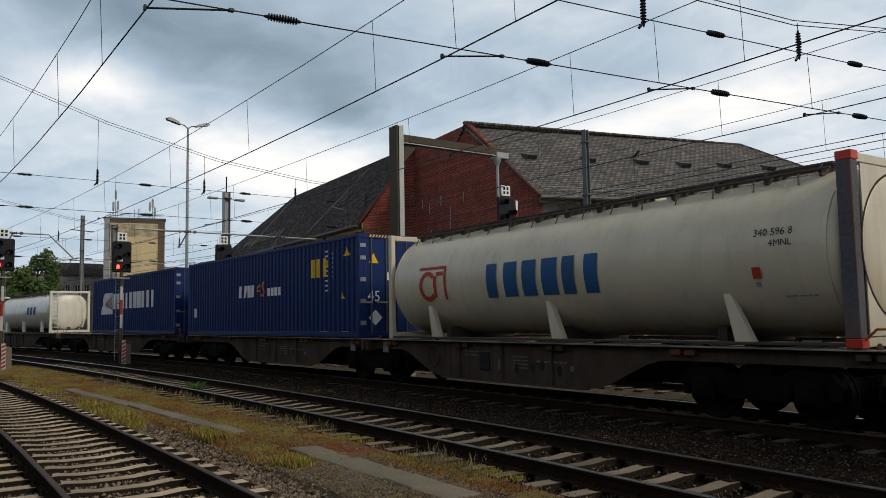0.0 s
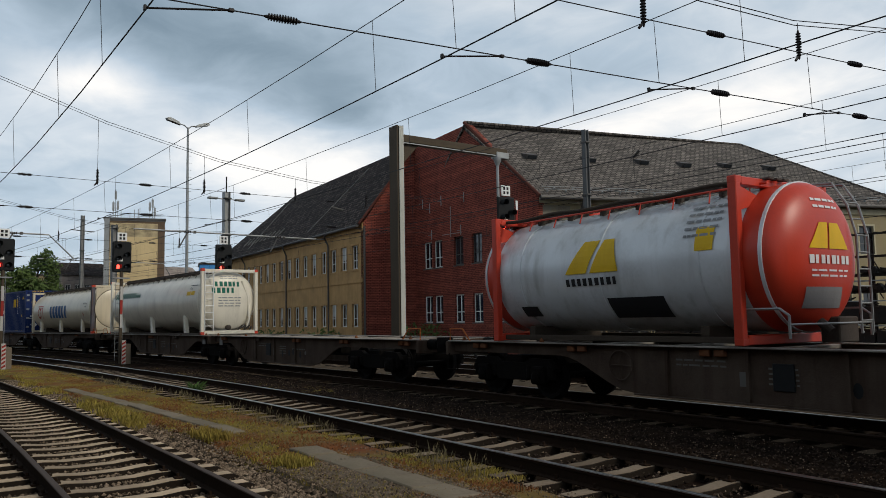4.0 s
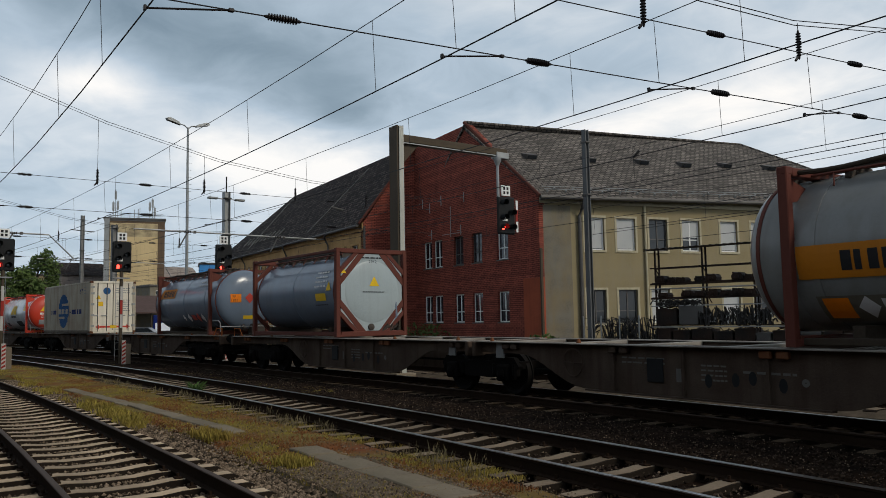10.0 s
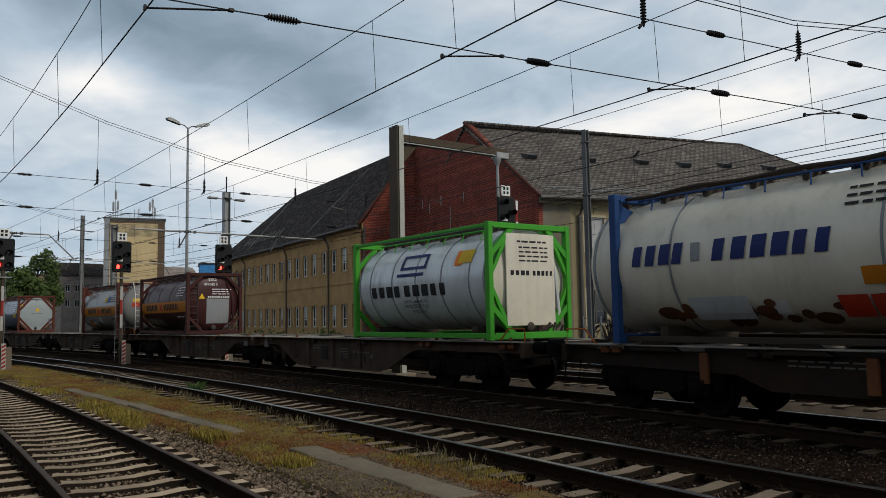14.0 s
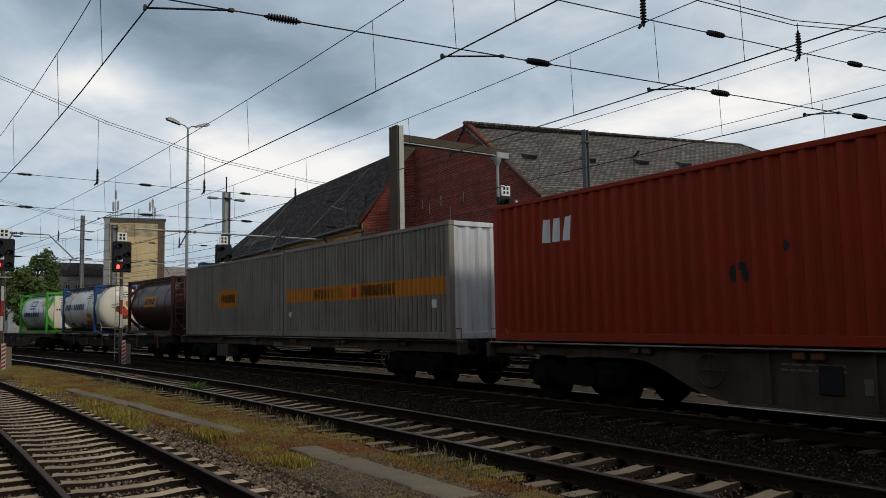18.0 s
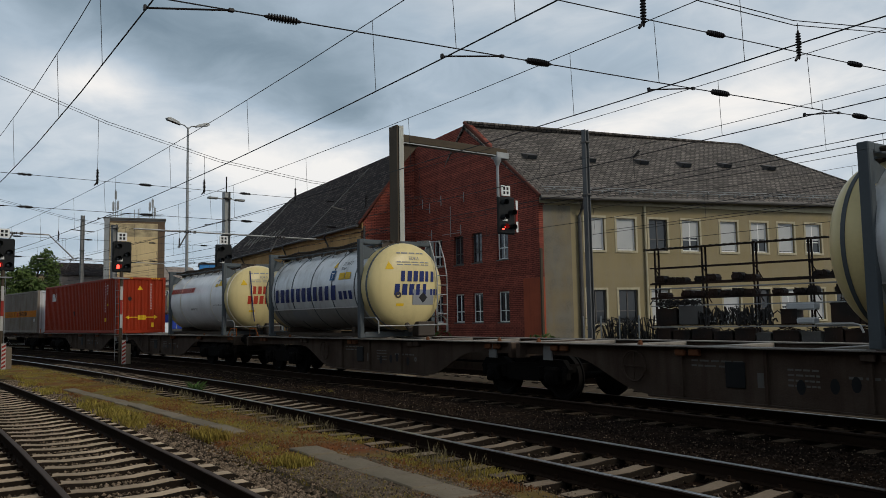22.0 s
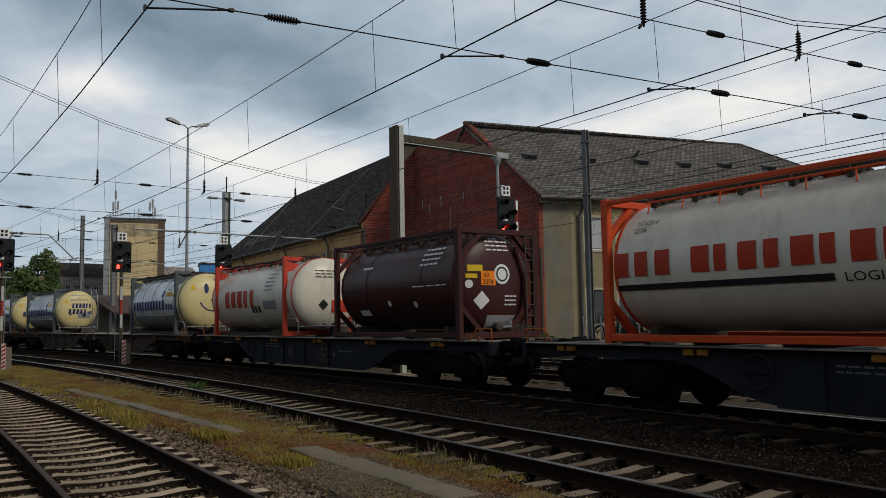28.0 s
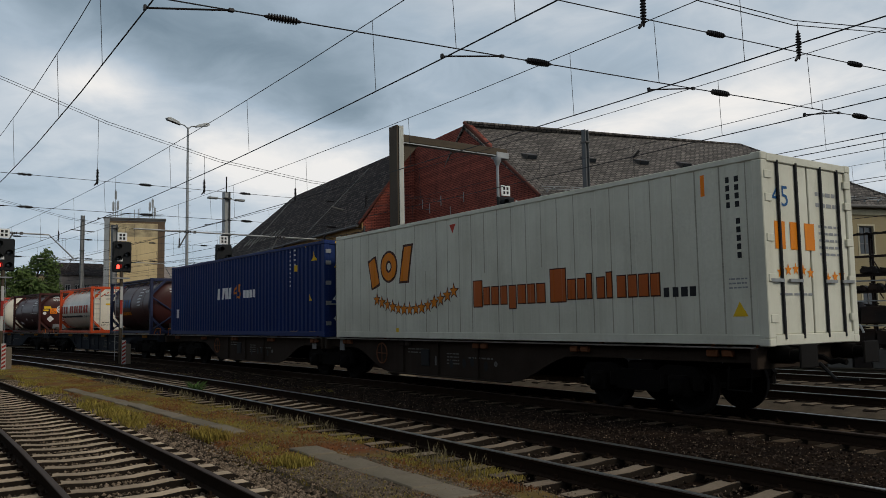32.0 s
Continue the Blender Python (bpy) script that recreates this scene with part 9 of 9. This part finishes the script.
# steel-jacketed tanks with cream-yellow domes
def cream_end_tank(u, ink, number, smile=False, dirty=False, low=False):
    lab = "white tank container with cream-yellow domed ends and %s lettering bars" % ("red" if ink is I_RED else "blue")
    if smile:
        lab = "white tank container whose cream-yellow end bears a smiling face"
    t = tank_container(lab, u, 6.058, 0.78, 1.215, 1.40, P_BRIGHT if ink is I_RED else P_STEEL, P_YELLOWEND, P_FRAMEG, "swap", 2 if ink is I_RED else 5, 2.72, band_mat=P_WHITE if ink is I_RED else P_FRAMEG, ladder=True, dome=0.5)
    if ink is I_RED:
        tank_paint(t, bars(-2.85, 1.72, 2.75, 0.2, 13, 0.62, 0.2), "lettering", ink, "red bars")
        tank_paint(t, word("FOODSTUFF ONLY", -0.48, 0.99, 0.09, 0.68), "food_text", M_INK)
        tank_paint(t, [bar(1.95, 1.85, 0.25, 0.12), bar(2.25, 1.88, 0.5, 0.22)], "yellow_plates", I_YELLOW, "yellow plates")
        tank_paint(t, word("350300", 2.0, 2.2, 0.10) + word("EMKA", 2.0, 2.06, 0.09) + word("PLEASE PUT LABELS HERE", 1.95, 1.12, 0.05), "container_number", M_INK)
    else:
        tank_paint(t, bars(-2.55, 1.08, 4.2, 0.42, 11, 0.64, 0.12) + bars(1.76, 1.08, 0.85, 0.24, 3, 0.62), "lettering", ink, "large blue bars")
        tank_paint(t, [bar(1.72, 1.65, 0.32, 0.2), bar(2.08, 1.65, 0.3, 0.2)], "yellow_plates", I_YELLOW, "yellow plates")
        tank_paint(t, [bar(1.18, 1.65, 0.28, 0.28)], "blue_plate", I_BLUE, "blue plate")
        tank_paint(t, word("T", 1.25, 1.69, 0.18), "plate_letter", I_WHITE, "", 0.022)
        tank_paint(t, word(number, 1.72, 2.06, 0.10) + word("EDKA", 1.72, 1.93, 0.08), "container_number", M_INK)
        tank_paint(t, [triangle(2.62, 1.78, 0.13) if smile else triangle(1.3, 2.1, 0.1)], "warning_triangle", I_YELLOW)
        tank_paint(t, [bar(-1.6, 0.5, 1.05, 0.34)], "document_box", I_GREY, "grey document box")
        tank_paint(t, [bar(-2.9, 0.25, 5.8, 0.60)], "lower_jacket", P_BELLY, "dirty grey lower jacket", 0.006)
        tank_paint(t, [bar(-2.9, 0.84, 5.8, 0.03)], "jacket_ledge", I_WHITE, "pale ledge", 0.03)
    if dirty:
        tank_paint(t, [[(-1.0 + 0.55 * k, 2.42), (-0.86 + 0.55 * k, 2.42), (-0.98 + 0.55 * k, 1.7 - 0.1 * (k % 2)), (-1.05 + 0.55 * k, 1.7 - 0.1 * (k % 2))] for k in range(4)], "soot_runs", I_GREY, "dark dirt runs from the top", 0.021)
    if smile:
        dome_paint(t, [disc(-0.18, 1.95, 0.10, 18, 0.22), disc(0.42, 1.95, 0.09, 18, 0.22)], "eyes", I_NAVY, "two oval blue eyes")
        dome_paint(t, ring(0.12, 1.62, 0.66, 0.06, 24, 205, 335), "mouth", I_NAVY, "blue curved mouth")
        dome_paint(t, [diamond(0.15, 1.45, 0.16)], "dark_diamond", M_INK)
        dome_paint(t, word("EDKA", 0.15, 2.3, 0.09) + lines(0.0, 2.42, 0.6, 0.08, 1), "end_text", M_INK)
        dome_paint(t, [triangle(-0.72, 2.0, 0.12)], "warning_triangle", I_YELLOW)
    else:
        dome_paint(t, bars(-0.42, 1.52, 1.20, 0.29, 6, 0.64, 0.1) + bars(-0.62, 1.15, 1.12, 0.30, 5, 0.64, 0.1) + bars(0.56, 1.15, 0.36, 0.17, 3, 0.6), "end_lettering", ink, "bars on the end")
        dome_paint(t, word("EDKA", -0.1, 2.12, 0.09) + lines(-0.45, 2.26, 0.9, 0.1, 1) + lines(-0.5, 1.95, 1.1, 0.14, 2), "end_text", I_GREY)
        dome_paint(t, [triangle(-0.72, 1.95, 0.12), bar(-0.55, 0.85, 0.22, 0.07)], "warning_marks", I_YELLOW)
        if ink is not I_RED:
            if low:
                dome_paint(t, [bar(-0.05, 0.88, 0.75, 0.42)], "grey_panel", I_GREY, "grey data panel")
            dome_paint(t, [diamond(0.3, 1.08, 0.15)], "dark_diamond", M_INK, "", 0.016)
            dome_paint(t, ring(-0.5, 1.15, 0.09, 0.05, 14), "sight_glass", M_DECK)
        else:
            Shape().tube([(t["end"] + 0.30, -0.45, 2.4), (t["end"] + 0.52, -0.5, 1.9), (t["end"] + 0.53, -0.45, 1.2), (t["end"] + 0.50, -0.35, 0.5)], 0.022, 8).part("vent_hose", I_NAVY, t, "dark blue hose down the end")
    return t


cream_end_tank(7.83, I_RED, "")
cream_end_tank(17.92, I_NAVY, "321957 5", low=True)
cream_end_tank(37.75, I_NAVY, "321957 5")
cream_end_tank(47.85, I_NAVY, "322012 7", dirty=True, low=True)
cream_end_tank(67.7, I_NAVY, "322012 7", smile=True)

# white tank with red posts
t = tank_container("white tank container with red lettering bars and red end frames", 78.15, 6.058, 0.8, 1.18, 1.36, P_WHITE, P_WHITE, P_RED, "swap", 1)
tank_paint(t, bars(-2.1, 1.0, 2.8, 0.6, 5, 0.5), "lettering", I_RED, "large red bars")
tank_paint(t, bars(0.2, 0.8, 0.8, 0.22, 3), "dark_bars", M_INK)
tank_paint(t, lines(1.3, 1.5, 0.7, 0.8, 6) + [bar(1.2, 0.9, 1.0, 0.3)], "data_text", I_GREY)
dome_paint(t, bars(0.2, 1.35, 0.5, 0.5, 2, 0.6), "end_lettering", I_RED, "red bars")
dome_paint(t, lines(-0.5, 1.85, 0.9, 0.3, 3) + [diamond(-0.25, 1.0, 0.18)], "end_text", M_INK)
dome_paint(t, [bar(0.05, 0.75, 0.65, 0.4)], "red_panel", P_RED, "red panel", 0.02)

# dark brown hazard tank
t = tank_container("dark maroon tank container with many hazard plates and a ladder", 87.55, 6.058, -0.08, 1.15, 1.36, P_BROWN, P_BROWN, P_MAROON, "full", 2, dome=0.3, ladder=False)
tank_paint(t, lines(1.25, 1.75, 0.8, 0.5, 4, 3) + lines(1.0, 1.25, 1.5, 0.07, 1) + [bar(-1.9, 0.6, 0.5, 0.15), disc(-0.2, 0.9, 0.08, 12), disc(1.0, 0.85, 0.08, 12), bar(-1.6, 1.85, 0.5, 0.06)], "data_text", I_WHITE, "white markings")
dome_paint(t, [disc(0.12, 1.52, 0.24, 20)], "white_disc", I_WHITE, "round white lid")
dome_paint(t, ring(0.12, 1.52, 0.18, 0.04, 14), "lid_ring", M_INK, "", 0.02)
dome_paint(t, [bar(-0.5, 1.25, 0.42, 0.34)], "orange_hazard_plate", I_HAZOR, "orange hazard plate")
dome_paint(t, word("60", -0.42, 1.44, 0.11) + word("2078", -0.46, 1.28, 0.11), "hazard_numbers", M_INK, "", 0.018)
dome_paint(t, [bar(-0.85, 1.58, 0.4, 0.15), bar(-0.9, 1.42, 0.3, 0.1)], "yellow_plate", I_YELLOW)
dome_paint(t, [diamond(-0.48, 0.9, 0.22), disc(-0.82, 1.28, 0.1, 14)] + lines(-0.3, 2.05, 0.7, 0.3, 3) + lines(0.2, 0.75, 0.4, 0.3, 3) + word("2253", -0.2, 2.3, 0.09), "white_marks", I_WHITE, "white diamond and marks")
dome_paint(t, [bar(-0.3, 0.25, 0.9, 0.3)], "pale_plate", I_GREY)
ld = Shape()
for y in (0.80, 1.05):
    ld.rod((3.04, y, 0.1), (3.04, y, 2.5), 0.02, 6)
for z in np.arange(0.25, 2.45, 0.27):
    ld.rod((3.04, 0.80, z), (3.04, 1.05, z), 0.016, 6)
ld.part("ladder", M_DECK, t, "steel ladder")

# orange-framed white tank
t = tank_container("white tank container with red lettering bars in an orange frame", 98.1, 6.058, -0.05, 1.16, 1.36, P_WHITE, P_WHITE, P_HART, "full", 0, dome=0.22)
tank_paint(t, bars(-2.75, 1.16, 1.35, 0.42, 3, 0.62) + bars(-1.1, 1.16, 3.5, 0.42, 8, 0.62), "lettering", I_RED, "large red bars")
tank_paint(t, [bar(-2.75, 0.92, 4.0, 0.10)], "dark_stripe", M_INK, "black stripe")
tank_paint(t, word("LOGISTICS", 1.4, 0.90, 0.13, 1.1), "logistics_text", M_INK, "small dark lettering")
tank_paint(t, word("157655 4", -2.4, 2.05, 0.09) + word("22T6", -2.4, 1.92, 0.09), "container_number", M_INK)
octagon_end(t, P_WHITE)
laid([q for k in range(16) for q in ring(-0.05, 1.45, 0.86, 0.055, 2, 150 - 12.5 * k, 143 - 12.5 * k)], lambda y, z: (3.004, y, z)).part("dashed_ring", I_RED, t, "dashed red ring")
ld = Shape()
for y in (-1.05, -0.72):
    ld.rod((3.06, y, 0.15), (3.06, y, 2.45), 0.018, 6)
for z in np.arange(0.3, 2.4, 0.27):
    ld.rod((3.06, -1.05, z), (3.06, -0.72, z), 0.014, 6)
ld.part("ladder", M_SIGNW, t, "pale steel ladder")
laid([disc(-0.05, 1.62, 0.13, 18), bar(-0.42, 1.55, 0.3, 0.1), bar(0.08, 1.55, 0.3, 0.1)], lambda y, z: (3.004, y, z)).part("wing_emblem", I_YELLOW, t, "yellow winged emblem")
laid(lines(-0.6, 2.05, 0.9, 0.12, 1) + lines(-0.4, 1.85, 0.6, 0.1, 1) + lines(-0.6, 0.55, 1.0, 0.1, 1) + word("CAPACITY", -0.65, 0.42, 0.08), lambda y, z: (3.004, y, z)).part("end_text", M_INK, t)
laid([triangle(-0.95, 2.1, 0.12)], lambda y, z: (3.004, y, z)).part("warning_triangle", I_YELLOW, t)

# chestnut tank with blue cross-braced frame
t = tank_container("chestnut-brown tank container in a slate-blue cross-braced frame", 107.5, 6.058, -0.05, 1.16, 1.36, P_BTT, P_BTT, material("slate_blue_frame", (0.022, 0.028, 0.065), 0.55, 0, 0.2, streak=0.2, bump=0.05), "cross", 3, dome=0.35)
tank_paint(t, bars(-1.0, 1.27, 1.15, 0.4, 3, 0.5), "outline_bars", I_BLUE, "blue bars")
tank_paint(t, bars(-1.6, 0.92, 0.45, 0.14, 4) + bars(-1.1, 0.92, 1.2, 0.14, 8), "lettering", I_ORANGE, "orange bars")
tank_paint(t, lines(1.0, 1.3, 0.5, 0.9, 6) + word("455560", 1.65, 1.95, 0.11), "data_text", I_WHITE)
dome_paint(t, lines(-0.3, 1.9, 0.9, 0.25, 2) + lines(0.1, 1.45, 0.5, 0.3, 3), "end_text", I_WHITE)

# ---- motion: the train rolls away along the arc ----
RUN_T = [0.0, 3.0, 6.0, 9.0, 12.0, 15.0, 18.0, 21.0, 24.0, 27.0, 30.0, 32.0]
RUN_S = [-188.70, -157.57, -126.31, -95.09, -63.67, -31.88, 0.0, 32.27, 64.92, 97.56, 129.72, 151.46]
RUN = np.polyfit(RUN_T, RUN_S, 5)
RUN0 = float(np.polyval(RUN, 0.0))


def run(t):
    return float(np.polyval(RUN, t))


def motions():
    times = [float(i) for i in range(33)]
    for ob, u, z in RIDERS:
        walk(ob, [(t, arc_pose(u - run(t), 0.0, z)) for t in times])
    # wheels turn as they roll: below 90 degrees from row to row
    turns = []
    for i in range(481):
        t = i / 15.0
        turns.append((t, -math.degrees((run(t) - RUN0) / 0.46)))
    for w, x in WHEELS:
        walk(w, [(t, pose(x, 0, 0.46, 0, a, 0)) for t, a in turns])


motions()
